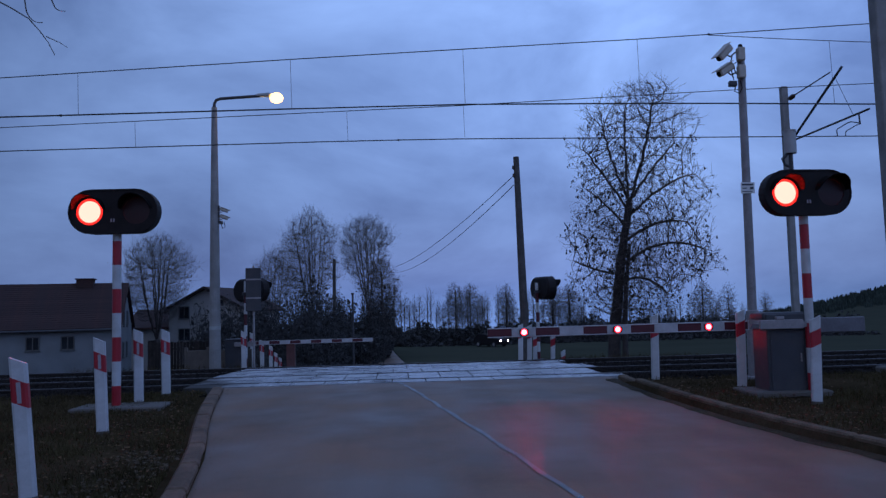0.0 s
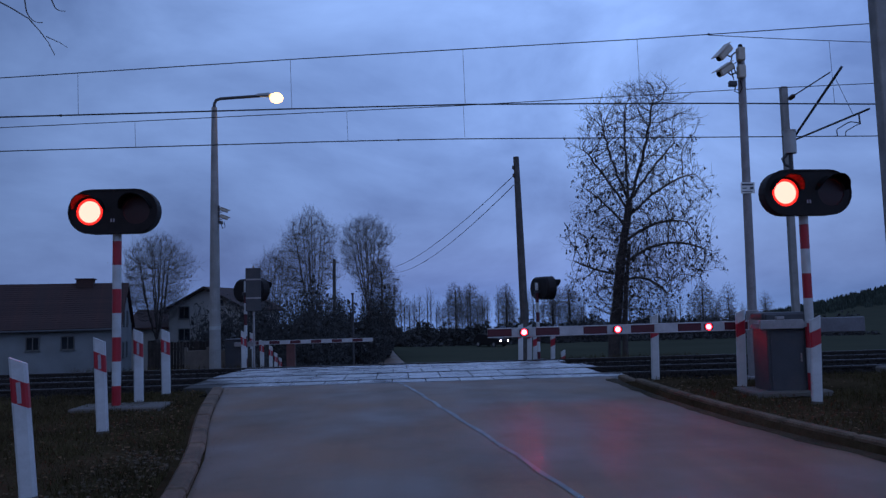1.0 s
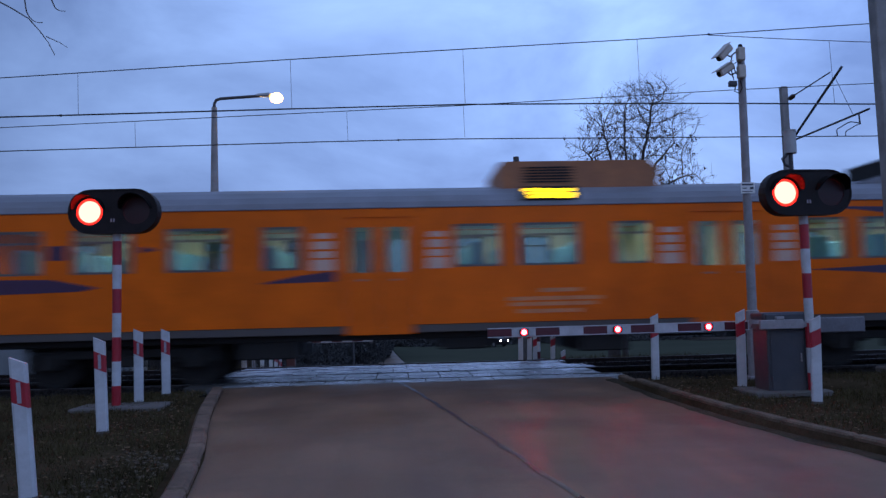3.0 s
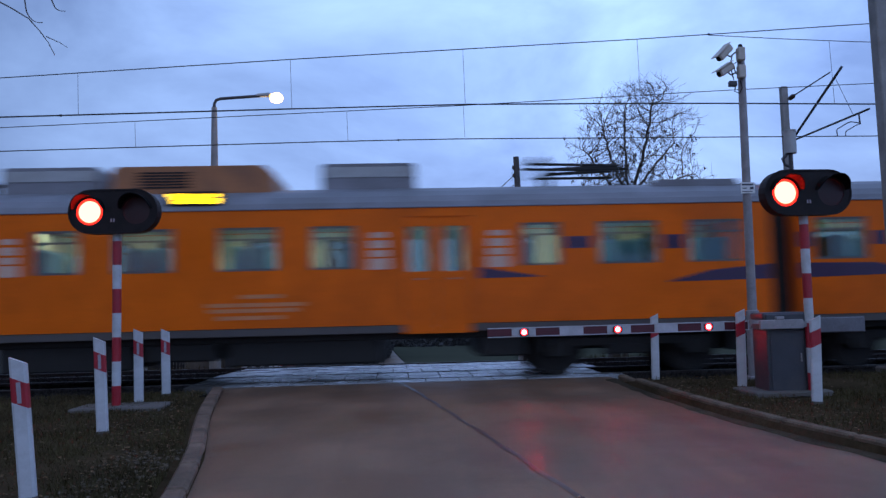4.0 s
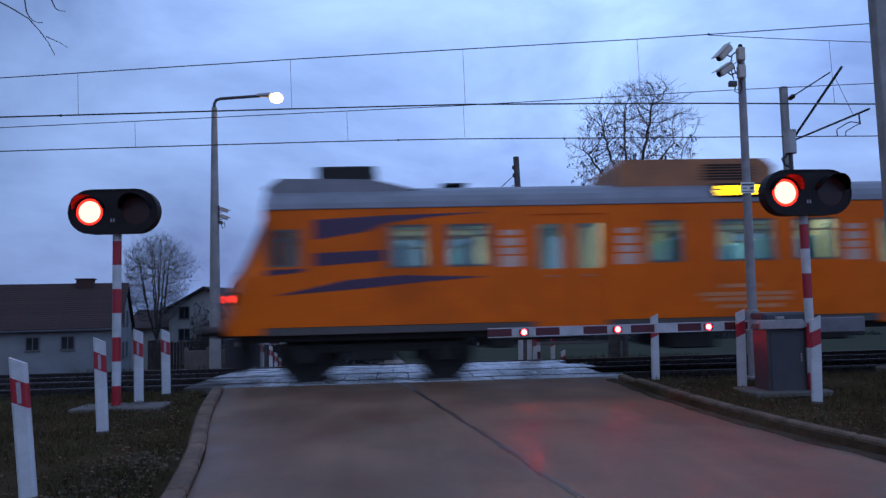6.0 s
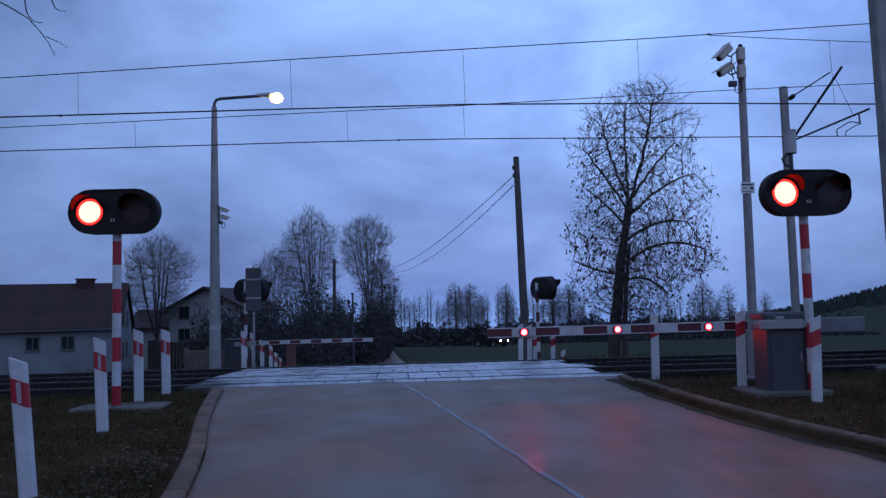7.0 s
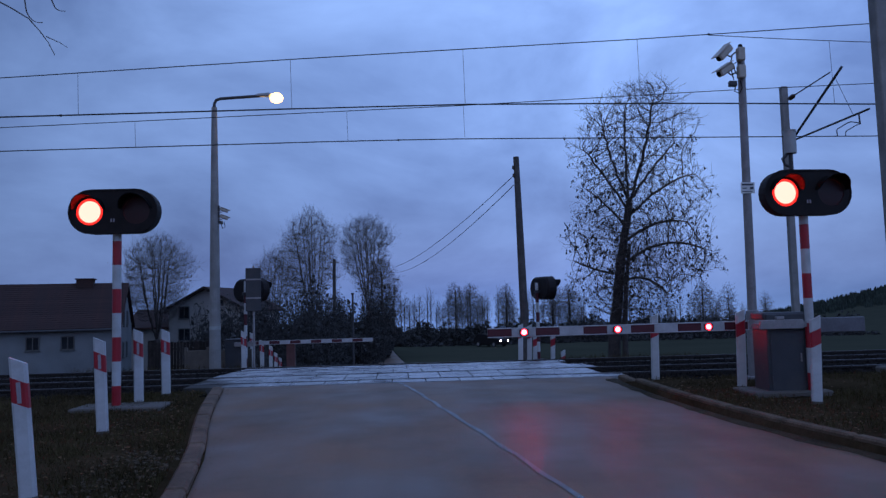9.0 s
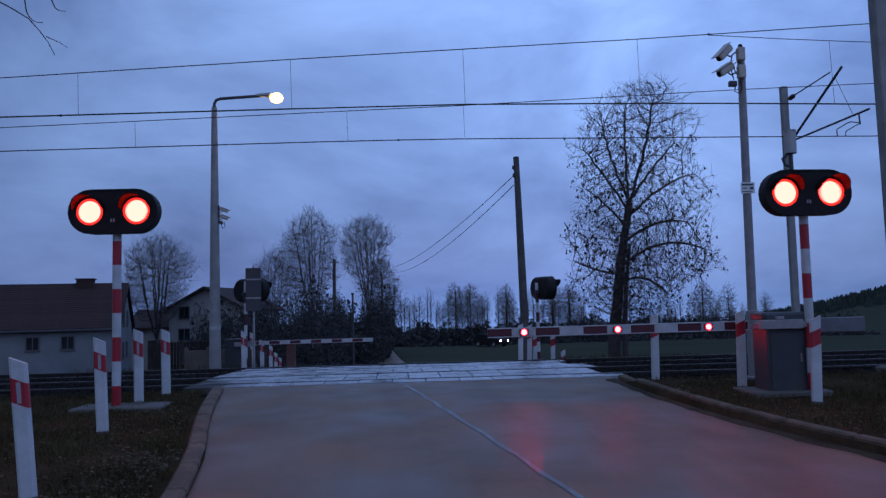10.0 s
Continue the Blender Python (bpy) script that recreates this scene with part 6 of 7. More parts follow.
def train_window(parent, x0, x1, z0, z1, side):
    w, h = x1 - x0, z1 - z0
    key = (round(w, 2), round(h, 2))
    if key not in CACHE:
        f = B().box((0, 0, h / 2 - 0.02), (w, 0.05, 0.04)).box((0, 0, -h / 2 + 0.02), (w, 0.05, 0.04)).box((-w / 2 + 0.02, 0, 0), (0.04, 0.05, h - 0.08)).box((w / 2 - 0.02, 0, 0), (0.04, 0.05, h - 0.08)).box((0, 0, h * 0.22), (w - 0.08, 0.04, 0.035))
        CACHE[key] = (f.mesh("window", M_TRIM), B().box((0, 0, 0), (w - 0.06, 0.008, h - 0.06)).mesh("pane", M_TGLASS))
    fm, pm = CACHE[key]
    f = part("window", fm, M_TRIM, parent, "framed cabin window", pose((x0 + x1) / 2, side * (HALF_W - 0.03), (z0 + z1) / 2))
    p = part("pane", pm, M_TGLASS, f, "clear glass pane")
    p.visible_shadow = False


def train_door(parent, x0, x1, side):
    mid = (x0 + x1) / 2
    for a, c in ((x0 + 0.01, mid - 0.006), (mid + 0.006, x1 - 0.01)):
        w = c - a
        hole = (-w / 2 + 0.09, w / 2 - 0.12, 1.99, 2.82) if a < mid - 0.3 else (-w / 2 + 0.12, w / 2 - 0.09, 1.99, 2.82)
        b = panel_with_holes(-w / 2, w / 2, 0.86, 3.03, [hole], -0.02, 0.02)
        d = part("door", b, M_ORANGE, parent, "orange door leaf with tall window", pose((a + c) / 2, side * (HALF_W - 0.045), 0))
        p = part("pane", B().box(((hole[0] + hole[1]) / 2, 0, 2.405), (hole[1] - hole[0], 0.008, 0.83)), M_TGLASS, d, "clear glass pane")
        p.visible_shadow = False
        part("lining", panel_with_holes(-w / 2, w / 2, 0.86, 3.03, [hole], -side * 0.024, -side * 0.034), M_DOORLIN, d, "blue-grey inner face")
        part("handle", B().box((0, -side * -0.03, 1.85), (0.12, 0.03, 0.03), 0.006), M_GALV, d)


def door_gap_strips(parent, x0, x1, side):
    # Strips added behind the door gaps to block the ceiling tube's light.
    for x in (x0, (x0 + x1) / 2, x1):
        part("door_gap_strip", B().box((x, side * (HALF_W - 0.095), 2.0), (0.07, 0.02, 2.0)), M_BELLOWS, parent, "black strip added behind a door gap to block light")


def roof_section(k=0.0):
    pts = [(-1.44, 3.17), (-1.40, 3.28), (-1.30, 3.40), (-1.08, 3.52), (-0.75, 3.62), (-0.35, 3.68), (0, 3.70)]
    return pts + [(-y, z) for y, z in reversed(pts[:-1])]


def bogie(car, x, name="bogie"):
    b = B()
    for s in (-1, 1):
        b.box((0, s * 1.02, 0.62), (3.3, 0.10, 0.16), 0.02).box((0, s * 1.02, 0.48), (0.9, 0.12, 0.2), 0.02)
        for dx in (-1.3, 1.3):
            b.box((dx, s * 1.04, 0.50), (0.34, 0.16, 0.32), 0.03)
            b.cyl((dx - 0.3, s * 1.04, 0.45), (dx - 0.3, s * 1.04, 0.75), 0.08, n=8).cyl((dx + 0.3, s * 1.04, 0.45), (dx + 0.3, s * 1.04, 0.75), 0.08, n=8)
    b.box((0, 0, 0.62), (0.7, 2.0, 0.22), 0.02).box((-1.0, 0, 0.55), (0.6, 1.2, 0.4), 0.03).box((1.0, 0, 0.55), (0.6, 1.2, 0.4), 0.03)
    bg = part("bogie", b, M_UNDER, car, "dark bogie frame with springs", pose(x, 0, 0))
    wm = CACHE.get("wheel")
    if wm is None:
        w = B()
        for s in (-1, 1):
            prof = [(0.68, 0.10), (0.68, 0.40), (0.69, 0.50), (0.71, 0.535), (0.725, 0.505), (0.82, 0.497), (0.82, 0.42), (0.78, 0.40), (0.76, 0.12), (0.84, 0.10), (0.84, 0.0), (0.66, 0.0)]
            w.rings([[(r * math.cos(a), s * yy, r * math.sin(a)) for yy, r in prof] for a in [2 * math.pi * i / 28 for i in range(29)]], True, False)
        w.cyl((0, -0.7, 0), (0, 0.7, 0), 0.085, n=12)
        wm = CACHE["wheel"] = w.mesh("wheelset", M_UNDER)
    for dx in (-1.3, 1.3):
        WHEELSETS.append((part("wheelset", wm, M_UNDER, bg, "steel wheelset with worn treads", pose(dx, 0, 0.5)), dx))


def seats(car, xs):
    me = CACHE.get("seat")
    if me is None:
        me = CACHE["seat"] = B().box((0, 0, 1.58), (0.46, 0.95, 0.14), 0.04).box((-0.2, 0, 2.06), (0.24, 0.95, 0.94), 0.05).box((0, 0, 1.33), (0.36, 0.85, 0.36), 0.02).mesh("seat", M_SEAT)
    for i, x in enumerate(xs):
        for s in (-1, 1):
            part("seat", me, M_SEAT, car, m=pose(x, s * 0.86, 0, 0, 0, 180 if i % 2 else 0))


def ac_unit(car, x0, x1, taper=1):
    b = B().prism([(x0, 3.52), (x1, 3.52), (x1, 4.02), (x1 - 0.08, 4.08), (x0 + 0.2, 4.08), (x0, 3.92)] if taper > 0 else [(x0, 3.52), (x1, 3.52), (x1, 3.92), (x1 - 0.2, 4.08), (x0 + 0.08, 4.08), (x0, 4.02)], "y", -0.95, 0.95)
    u = part("air_conditioner", b, M_ACBOX, car, "orange-brown roof air conditioner")
    me = B().box((0, 0, 0), (0.95, 0.02, 0.03)).mesh("slat", M_UNDER)
    for k in range(6):
        for s in (-1, 1):
            part("slat", me, M_UNDER, u, m=pose(x0 + 0.95, s * 0.955, 3.68 + 0.055 * k))
    part("lid_seam", B().box(((x0 + x1) / 2, 0, 4.083), (x1 - x0 - 0.6, 1.6, 0.012), 0.004), M_ACBOX, u)


def led_sign(car, x0, x1):
    for s in (-1, 1):
        d = part("led_sign", B().box((0, 0, 0), (x1 - x0 + 0.08, 0.05, 0.27), 0.008), M_BLACK, car, "black destination sign case, lit yellow", Matrix.Translation(((x0 + x1) / 2, s * 1.39, 3.40)) @ Matrix.Rotation(s * radians(14), 4, "X"))
        w = x1 - x0
        for k, (u, q, zz) in enumerate(((-0.30, 0.36, 0.035), (0.02, 0.16, 0.03), (0.30, 0.34, 0.028), (-0.26, 0.30, -0.005), (0.10, 0.42, -0.01), (0.42, 0.14, -0.02), (-0.12, 0.50, -0.045), (0.33, 0.26, -0.05))):
            part("led_strip", B().box((u * w, s * 0.029, zz * 1.7), (q * w, 0.008, 0.055)), M_LED, d, "glowing yellow strip")


def side_decals(car, polys, y=HALF_W + 0.003):
    for s in (-1, 1):
        for poly in polys:
            part("stripe", B().prism(poly, "y", s * y, s * (y + 0.003)), M_PURPLE, car, "dark violet swoosh stripe")


def info_panels(car, spans, backed=False):
    for s in (-1, 1):
        for x0, x1 in spans:
            w = x1 - x0
            p = part("info_panel", B().box(((x0 + x1) / 2, s * (HALF_W + 0.005), 2.38), (w, 0.004, 0.72)), M_ORANGE, car, "sticker panel with pale bars")
            if backed:
                part("panel_border", B().box(((x0 + x1) / 2, s * (HALF_W + 0.0085), 2.44), (w * 1.35, 0.002, 0.34)), M_PURPLE, p, "dark violet patch")
            b = B()
            for zz, hh, ww in ((2.67, 0.10, 0.75), (2.50, 0.14, 0.9), (2.33, 0.12, 0.9), (2.14, 0.20, 1.0)):
                b.box(((x0 + x1) / 2, s * (HALF_W + 0.010), zz), (w * ww, 0.003, hh))
            part("print", b, M_DECAL, p, "pale unreadable print")


def side_text(car, x0, x1):
    for s in (-1, 1):
        b = B()
        w = x1 - x0
        for zz, rows in ((1.60, ((0.34, 0.42),)), (1.45, ((0.0, 0.28), (0.30, 0.34), (0.66, 0.33))), (1.35, ((0.02, 0.22), (0.26, 0.44), (0.72, 0.2))), (1.22, ((0.10, 0.2), (0.32, 0.30), (0.65, 0.12)))):
            for u, q in rows:
                b.box((x0 + w * (u + q / 2), s * (HALF_W + 0.004), zz), (w * q, 0.003, 0.07))
        part("lettering", b, M_FADED, car, "pale faded lettering bars")


def car_shell(car, x0, x1, wins, doors, cabwin=None, partition=()):
    holes = [(a, c, WIN_Z0, WIN_Z1) for a, c in wins] + [(a, c, 1.03, 3.0) for a, c in doors]
    if cabwin:
        holes.append((*cabwin, 2.12, 2.80))
    for s in (-1, 1):
        part("side_wall", panel_with_holes(x0, x1, 1.03, 3.17, holes, s * HALF_W, s * (HALF_W - 0.06)), M_ORANGE, car, "orange painted side wall")
        part("lining", panel_with_holes(x0 + 0.05, x1 - 0.05, 1.15, 3.0, [h for h in holes], s * (HALF_W - 0.063), s * (HALF_W - 0.075)), M_CREAM, car, "cream inner lining")
        for a, c in wins:
            train_window(car, a, c, WIN_Z0, WIN_Z1, s)
        if cabwin:
            train_window(car, *cabwin, 2.12, 2.80, s)
        for a, c in doors:
            train_door(car, a, c, s)
            door_gap_strips(car, a, c, s)
        edges = [x0] + [q for d in sorted(doors) for q in d] + [x1]
        for a, c in zip(edges[::2], edges[1::2]):
            part("skirt", B().box(((a + c) / 2, s * (HALF_W - 0.035), 0.955), (c - a - 0.01, 0.05, 0.145), 0.01), M_SKIRT, car, "dirty grey lower skirt")
        part("gutter", B().box(((x0 + x1) / 2, s * (HALF_W + 0.008), 3.175), (x1 - x0, 0.03, 0.03), 0.006), M_TROOF, car, "thin rain gutter")
    sec = roof_section()
    part("roof", B().rings([[(x, y, z) for y, z in sec] for x in (x0, x1)], False, False).rings([[(x, y * 0.985, z - 0.05) for y, z in sec] for x in (x0, x1)], False, False), M_TROOF, car, "rounded grey roof")
    part("floor", B().box(((x0 + x1) / 2, 0, 1.09), (x1 - x0 - 0.06, 2 * HALF_W - 0.16, 0.10)), M_UNDER, car, "dark cabin floor")
    part("ceiling", B().box(((x0 + x1) / 2, 0, 3.03), (x1 - x0 - 0.1, 2 * HALF_W - 0.16, 0.03)), M_CREAM, car, "cream cabin ceiling")
    for s in (0.0,):
        part("light_tube", B().box(((x0 + x1) / 2, s, 3.0), (x1 - x0 - 2.4, 0.22, 0.025), 0.008), M_TUBE, car, "lit warm ceiling tube")
    for x in partition:
        part("partition", B().box((x, 0.75, 2.05), (0.05, 1.2, 1.85)).box((x, -0.75, 2.05), (0.05, 1.2, 1.85)), M_CREAM, car, "cream inner partition")


def end_wall(car, x):
    sec = [(y, z) for y, z in roof_section()]
    poly = [(-HALF_W + 0.07, 1.0)] + [(y * 0.95, z - 0.03) for y, z in sec] + [(HALF_W - 0.07, 1.0)]
    part("end_wall", B().prism(poly, "x", x - 0.04, x + 0.04), M_ORANGE, car, "orange end wall")


def underframe(car, spans):
    for s in (-1, 1):
        part("sole_bar", B().box((0, s * 1.18, 0.84), (19.6, 0.10, 0.16), 0.02), M_UNDER, car, "dark longitudinal sole bar")
    for k, (a, c, zz) in enumerate(spans):
        part("equipment_box", B().box(((a + c) / 2, 0, (zz + 0.9) / 2), (c - a, 2.4, 0.9 - zz), 0.03), M_UNDER, car, "sooty underfloor equipment box")


def pantograph(car, x, up):
    base = B()
    for s in (-0.55, 0.55):
        base.box((x, s, 3.98), (1.75, 0.05, 0.05), 0.008)
        for dx in (-0.75, 0.75):
            base.cyl((x + dx, s, 3.62), (x + dx, s, 3.97), 0.055, 0.04, 10)
    base.box((x - 0.75, 0, 3.98), (0.06, 1.1, 0.05)).box((x + 0.75, 0, 3.98), (0.06, 1.1, 0.05))
    ob = part("pantograph", base, M_UNDER, car, "dark pantograph frame on insulators")
    arm = B()
    if up:
        for s in (-0.3, 0.3):
            arm.cyl((x - 0.05, s, 4.0), (x + 1.02, s * 0.8, 4.78), 0.035, n=8)
            arm.cyl((x + 1.02, s * 0.8, 4.78), (x - 0.55, s * 0.9, 5.33), 0.028, n=8)
        top = (x - 0.55, 5.36)
    else:
        for s in (-0.3, 0.3):
            arm.cyl((x - 0.7, s, 4.02), (x + 0.8, s, 4.09), 0.035, n=8)
            arm.cyl((x + 0.8, s, 4.09), (x - 1.15, s, 4.14), 0.028, n=8)
        top = (x - 1.0, 4.16)
    part("arm", arm, M_UNDER, ob, "folding pantograph arm")
    for dx in (-0.16, 0.16):
        part("collector_strip", B().sweep([(top[0] + dx, -0.95, top[1] - 0.14), (top[0] + dx, -0.72, top[1] + 0.03), (top[0] + dx, 0, top[1] + 0.05), (top[0] + dx, 0.72, top[1] + 0.03), (top[0] + dx, 0.95, top[1] - 0.14)], [0.028] * 5, 8), M_UNDER, ob, "carbon collector strip")


def roof_box(car, x0, x1, z1, hw=0.8, name="roof_box", z0=3.5):
    part(name, B().prism([(x0, z0), (x1, z0), (x1, z1 - 0.06), (x1 - 0.06, z1), (x0 + 0.06, z1), (x0, z1 - 0.06)], "y", -hw, hw), M_TROOF, car, "grey roof equipment box")
    if z1 > 4:
        for s in (-1, 1):
            part("side_panel", B().box(((x0 + x1) / 2, s * (hw + 0.008), z1 - 0.17), (x1 - x0 - 0.12, 0.012, 0.20), 0.003), M_LGREY, car, "pale louvre panel")


def build_end_car(front):
    """Cab car; x runs forward from the middle, the headlights at +10.2."""
    o = 10.2
    car = thing("train_car", pose(0, 16, 0), "orange train car with driver's cab, violet stripes and lit windows", "train car", "cars of the train")

    def sh(spans):
        return [(a + o, c + o) for a, c in spans]
    wins = sh([(-3.71, -2.98), (-4.83, -4.03), (-8.45, -7.78), (-10.22, -9.1), (-11.42, -10.57), (-14.9, -14.2), (-16.6, -15.52), (-18.25, -17.2), (-19.8, -18.78)])
    doors = sh([(-7.0, -5.63), (-13.42, -12.18)])
    x0, x1 = -20.12 + o, -0.72 + o
    car_shell(car, x0, x1, wins, doors, (-1.38 + o, -0.80 + o), (-1.9 + o, -7.3 + o, -12.0 + o))
    end_wall(car, x0 + 0.04)
    # nose
    prof = [(0.18, 0.90), (0.20, 1.08), (0.08, 1.55), (0.0, 1.92), (-0.16, 2.2), (-0.58, 3.08), (-0.70, 3.2), (-0.95, 3.5)]
    ny = 12

    def ring(dx, z, grow=0.0, half=HALF_W):
        row = []
        for i in range(ny + 1):
            y = -half + 2 * half * i / ny
            zz = min(z, 3.70 - 0.53 * abs(y / HALF_W) ** 2.6)
            row.append((o + dx + grow - 0.36 * abs(y / HALF_W) ** 3.2 * (1 if dx > -0.9 else 0.6), y, zz))
        return row
    b = B()
    b.rings([ring(dx, z) for dx, z in prof], False, False)
    for s in (0, ny):
        side = [ring(dx, z)[s] for dx, z in prof]
        b.add(side + [(x1, p[1], p[2]) for p in side], [(i, i + 1, len(side) + i + 1, len(side) + i) for i in range(len(side) - 1)])
    part("nose", b, M_ORANGE, car, "orange sloping cab front", smooth=True)
    b = B()
    b.rings([ring(-0.95, 3.5)] + [[(o - 1.4, y, z) for x, y, z in ring(-0.95, 3.75)]], False, False)
    part("cab_roof", b, M_TROOF, car, "grey cab roof edge")
    part("windscreen", B().rings([ring(dx, z, 0.012, 1.28) for dx, z in ((-0.05, 2.02), (-0.16, 2.2), (-0.54, 3.0))], False, False), M_WINDARK, car, "dark sloping windscreen")
    part("windscreen_pillar", B().rings([[(x + 0.01, y * 0.03, z) for x, y, z in ring(dx, z, 0.012, 1.28)] for dx, z in ((-0.05, 2.02), (-0.16, 2.2), (-0.54, 3.0))], False, False), M_PURPLE, car)
    for s in (-1, 1):
        part("headlight_case", B().box((o - 0.20, s * 1.10, 1.57), (0.26, 0.42, 0.25), 0.04), M_BLACK, car, "dark lamp recess")
        part("headlight" if front else "tail_light", B().box((o - 0.09, s * 1.12, 1.57), (0.10, 0.32, 0.16), 0.03), M_HEAD if front else M_TAIL, car, "lit yellow-white headlight" if front else "lit red tail light")
        part("buffer", B().cyl((o + 0.0, s * 0.87, 0.98), (o + 0.50, s * 0.87, 0.98), 0.09, n=14).cyl((o + 0.50, s * 0.87, 0.98), (o + 0.56, s * 0.87, 0.98), 0.22, n=20), M_BUFFER, car, "dark round buffer")
    part("coupler", B().box((o + 0.25, 0, 0.95), (0.6, 0.2, 0.25), 0.04), M_BUFFER, car)
    part("plough", B().prism([(-1.2, 0.22), (1.2, 0.22), (1.3, 0.88), (-1.3, 0.88)], "x", o - 0.25, o - 0.15), M_UNDER, car, "dark plough plate")
    part("roof_hump", B().prism([(-3.55 + o, 3.55), (-0.78 + o, 3.40), (-0.70 + o, 3.62), (-0.95 + o, 3.80), (-2.7 + o, 3.76)], "y", -1.05, 1.05), M_TROOF, car, "dark grey raised cab roof")
    part("roof_box", B().box((-2.18 + o, 0, 3.92), (1.12, 1.3, 0.34), 0.03), M_UNDER, car, "dark box on the cab roof")
    part("aerial", B().box((-4.3 + o, 0, 3.78), (0.5, 0.35, 0.05), 0.01).cyl((-4.3 + o, 0, 3.65), (-4.3 + o, 0, 3.8), 0.04, n=8), M_UNDER, car, "flat roof aerial")
    ac_unit(car, -10.5 + o, -7.4 + o, -1 if front else 1)
    led_sign(car, -10.1 + o, -9.15 + o)
    polys = [[(-4.9, 3.06), (-3.0, 3.03), (-1.62, 2.97), (-1.62, 2.60), (-2.6, 2.74), (-2.93, 2.88), (-3.8, 2.99)], [(-2.9, 2.40), (-1.62, 2.36), (-1.62, 2.12), (-2.9, 2.20)], [(-1.50, 2.09), (-0.76, 2.07), (-0.76, 1.96), (-1.4, 2.02)], [(-4.8, 1.87), (-3.2, 1.93), (-2.2, 1.86), (-0.9, 1.60), (-2.5, 1.70), (-3.6, 1.80)],
             [(-13.6, 2.03), (-13.6, 1.84), (-14.95, 1.82), (-14.3, 1.95)], [(-18.68, 2.58), (-18.35, 2.58), (-18.35, 2.32), (-18.68, 2.32)], [(-20.1, 2.58), (-19.86, 2.58), (-19.86, 2.3), (-20.1, 2.3)], [(-20.1, 2.0), (-20.1, 1.72), (-18.1, 1.76), (-17.8, 1.82), (-18.6, 1.98)], [(-17.05, 2.55), (-16.75, 2.48), (-17.05, 2.42)]]
    side_decals(car, [[(x + o, z) for x, z in p] for p in polys])
    info_panels(car, sh([(-5.42, -5.0), (-7.6, -7.2), (-11.93, -11.54), (-14.02, -13.6)]))
    side_text(car, -10.45 + o, -8.7 + o)
    seats(car, [-3.0 + o, -4.6 + o, -8.2 + o, -9.2 + o, -10.1 + o, -11.2 + o, -14.6 + o, -15.7 + o, -16.5 + o, -17.4 + o, -18.2 + o, -19.4 + o])
    bogie(car, -2.7 + o)
    bogie(car, -17.5 + o)
    underframe(car, [(-9.1 + o, -8.2 + o, 0.45), (-15.4 + o, -14.3 + o, 0.45), (-11.7 + o, -10.8 + o, 0.55), (-5.3 + o, -4.8 + o, 0.55)])
    for s in (-1, 1):
        part("step", B().box((-6.3 + o, s * 1.2, 0.62), (1.3, 0.3, 0.05), 0.01), M_SKIRT, car, "grey door step")
    return car


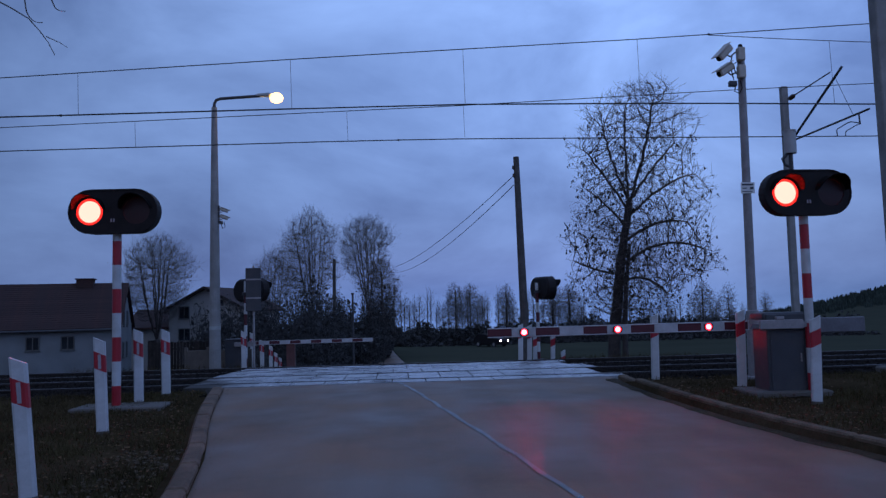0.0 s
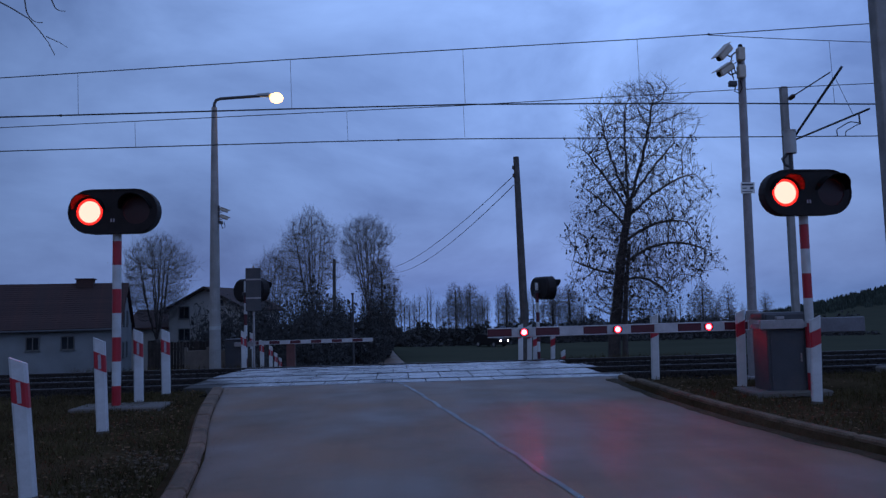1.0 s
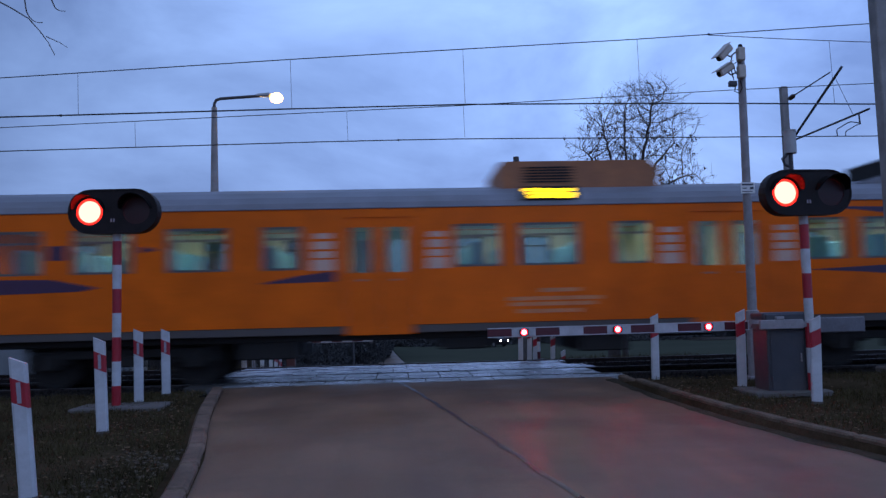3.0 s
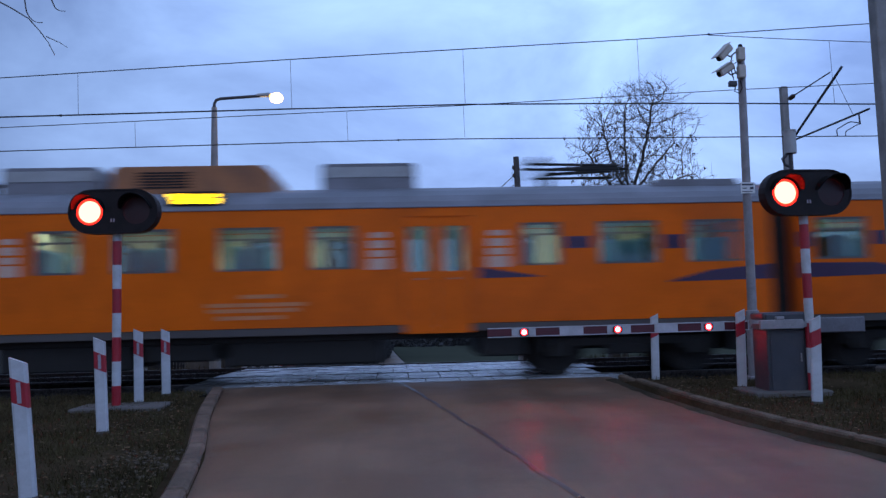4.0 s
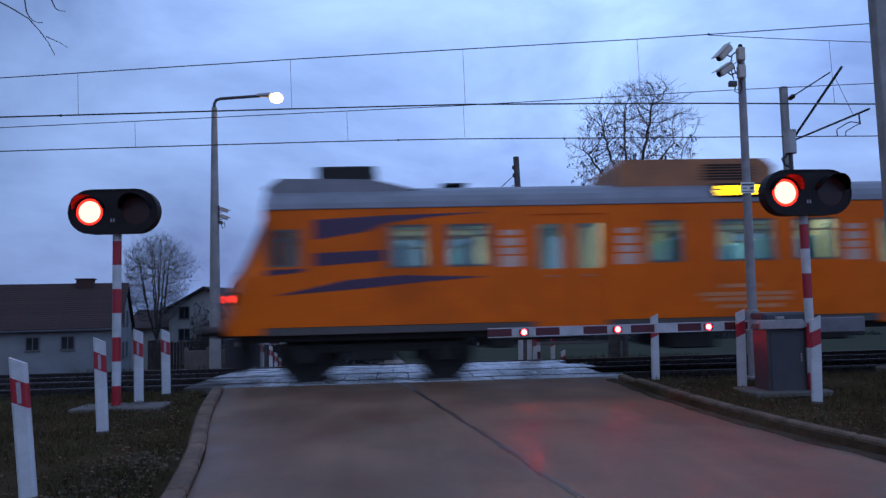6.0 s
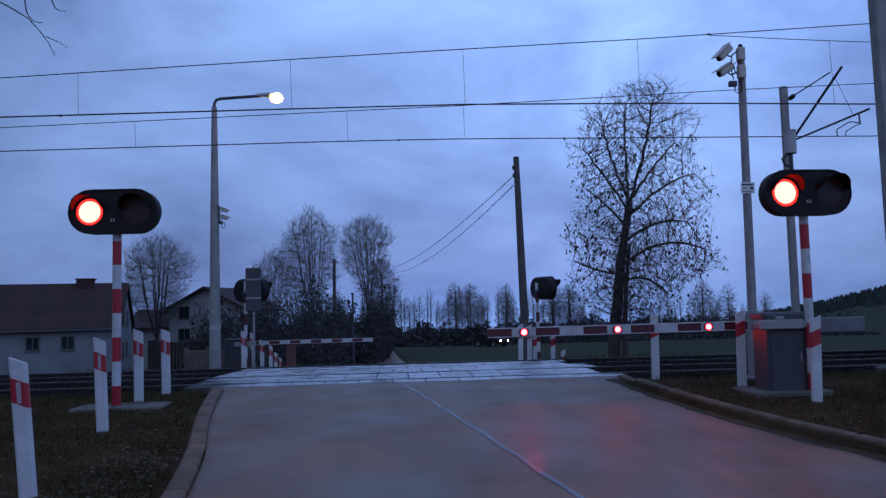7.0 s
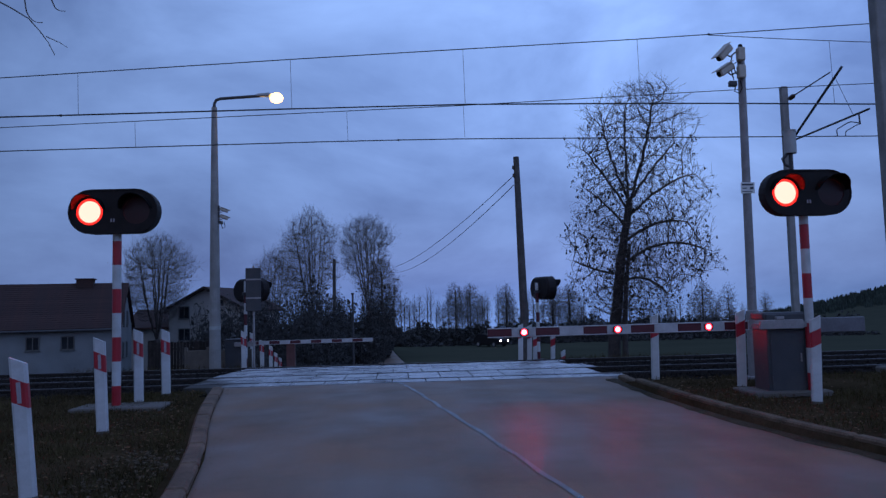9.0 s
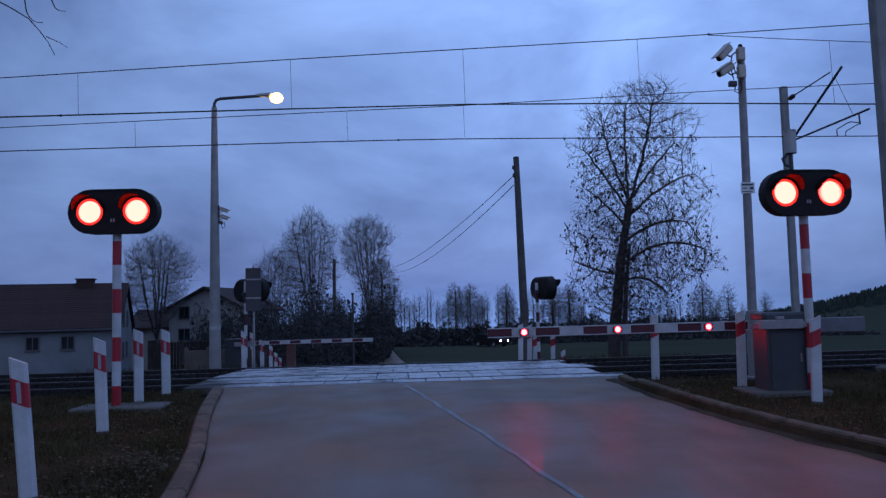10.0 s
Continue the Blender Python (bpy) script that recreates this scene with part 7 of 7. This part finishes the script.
def build_middle_car():
    car = thing("train_car", pose(0, 16, 0), "orange middle train car with pantographs and lit windows", "train car", "cars of the train")
    half = 10.6
    wins = [(s * a if s > 0 else -c, s * c if s > 0 else -a) for s in (1, -1) for a, c in ((9.05, 10.1), (7.35, 8.45), (5.9, 6.62), (2.05, 2.85), (0.4, 1.45))]
    doors = [(3.72, 4.96), (-4.96, -3.72)]
    car_shell(car, -half, half, wins, doors, None, (5.2, -5.2, 3.4, -3.4))
    for s in (-1, 1):
        end_wall(car, s * (half - 0.04))
        roof_box(car, *((8.55, 10.25) if s > 0 else (-10.45, -8.75)), 3.68, 1.0)
        roof_box(car, *((2.2, 4.0) if s > 0 else (-3.75, -1.95)), 4.12, 0.75)
        bogie(car, s * 7.9)
    ac_unit(car, -1.65, 1.32, -1)
    led_sign(car, -0.5, 0.42)
    pantograph(car, 7.4, False)
    pantograph(car, -7.95, True)
    part("roof_insulators", B().box((-4.6, 0, 3.95), (0.7, 0.8, 0.04)).cyl((-4.85, 0.3, 3.6), (-4.85, 0.3, 3.95), 0.05, n=8).cyl((-4.35, 0.3, 3.6), (-4.35, 0.3, 3.95), 0.05, n=8).cyl((-4.85, -0.3, 3.6), (-4.85, -0.3, 3.95), 0.05, n=8).cyl((-4.35, -0.3, 3.6), (-4.35, -0.3, 3.95), 0.05, n=8), M_UNDER, car, "insulator stand on the roof")
    part("roof_cable", B().cyl((-7, 0.5, 3.78), (7, 0.5, 3.78), 0.03, n=6), M_UNDER, car, "dark roof cable")
    polys = []
    for s in (1, -1):
        q = [[(10.58, 2.0), (10.58, 1.72), (8.6, 1.70), (9.4, 1.9)], [(8.95, 2.58), (8.55, 2.58), (8.55, 2.32), (8.95, 2.32)], [(7.2, 2.58), (6.7, 2.58), (6.7, 2.36), (7.2, 2.36)], [(5.1, 2.05), (6.3, 1.85), (5.1, 1.84)]]
        polys += [[(s * x, z) for x, z in p] for p in q]
    polys += [[(-8.15, 1.47), (-6.6, 1.55), (-5.2, 1.56), (-5.1, 1.30), (-6.0, 1.30), (-7.2, 1.40)], [(-10.55, 2.58), (-10.2, 2.58), (-10.2, 2.32), (-10.55, 2.32)]]
    side_decals(car, polys)
    info_panels(car, [(5.25, 5.68), (3.08, 3.48), (-3.5, -3.08)])
    info_panels(car, [(-5.72, -5.25)], True)
    side_text(car, 0.2, 1.95)
    seats(car, [9.9, 9.2, 8.3, 7.5, 6.2, 2.6, 1.3, 0.5, -0.5, -1.3, -2.6, -6.2, -7.5, -8.3, -9.2, -9.9])
    underframe(car, [(-3.6, -1.2, 0.32), (-1.0, 0.3, 0.45), (0.5, 3.3, 0.34), (5.1, 5.95, 0.4), (-5.95, -5.1, 0.4), (-10.4, -9.85, 0.4), (9.85, 10.4, 0.4)])
    return car


def build_bellows(x):
    car = thing("gangway_bellows", pose(x, 16, 0), "black rubber gangway between two train cars", "gangway", "cars of the train")
    for k in range(5):
        part("fold", B().prism([(-1.1, 1.0), (1.1, 1.0), (1.1, 3.3), (0.9, 3.45), (-0.9, 3.45), (-1.1, 3.3)], "x", -0.24 + 0.1 * k, -0.17 + 0.1 * k), M_BELLOWS, car)
    part("tunnel", B().box((0, 0, 2.15), (0.55, 2.0, 2.2), 0.02), M_BELLOWS, car)
    part("drawbar", B().box((0, 0, 0.85), (1.2, 0.25, 0.25), 0.03), M_UNDER, car)
    return car


# nose of the train along the track, time by time
TRAIN_X = [(0.0, -35.0), (1.0, -19.05), (2.0, -3.15), (2.5, 5.0), (2.7, 8.05), (3.2, 15.4), (3.8, 24.5), (4.3, 32.5), (4.5, 35.8), (4.8, 40.35), (5.4, 49.95), (5.7, 54.75), (6.3, 63.9), (6.8, 71.5), (8.0, 90.0), (10.0, 121.0)]
TRAIN_CARS.append((build_end_car(True), -10.2, 0))
TRAIN_CARS.append((build_middle_car(), -31.25, 0))
TRAIN_CARS.append((build_end_car(False), -52.3, 180))
TRAIN_CARS.append((build_bellows(0), -20.36, 0))
TRAIN_CARS.append((build_bellows(0), -42.14, 0))


def train_x(t):
    return lerp_table(TRAIN_X, t)


def motions():
    for car, off, turn in TRAIN_CARS:
        walk(car, [(t, pose(x + off, 16, 0, 0, 0, turn)) for t, x in TRAIN_X])
    for ws, dx in WHEELSETS:
        root = ws.parent.parent
        sign = -1 if abs(root.rotation_quaternion.z) > 0.5 else 1
        rows = []
        for k in range(301):
            t = k / 30
            rows.append((t, Matrix.Translation((dx, 0, 0.5)) @ Matrix.Rotation(sign * (train_x(t) - TRAIN_X[0][1]) / 0.5, 4, "Y")))
        walk(ws, rows)
    # the lamps swap sides twice in 0.96 s
    for ob, m, left in SPIN:
        events = []   # (time, turns to lit)
        for k in range(-1, 12):
            events.append((0.88 + 0.96 * k + (0.04 if left else 0.03), left))
            events.append((0.42 + 0.96 * k + (0.03 if left else -0.05 if k == 10 else 0.0), not left))
        events = sorted(e for e in events if 0.0 < e[0] < 9.99)
        state = not events[0][1]
        rows = [(0.0, m @ Matrix.Rotation(0 if state else math.pi, 4, "Z"))]
        base = 0.0 if state else 180.0
        for t, lit in events:
            if lit == state:
                continue
            n = min(round(t * 30) - 1, 297)
            for j in range(4):
                rows.append(((n + j) / 30, m @ Matrix.Rotation(radians(base + 60 * j), 4, "Z")))
            base += 180
            state = lit
        if rows[-1][0] < 9.99:
            rows.append((10.0, m @ Matrix.Rotation(radians(base), 4, "Z")))
        walk(ob, rows)


motions()
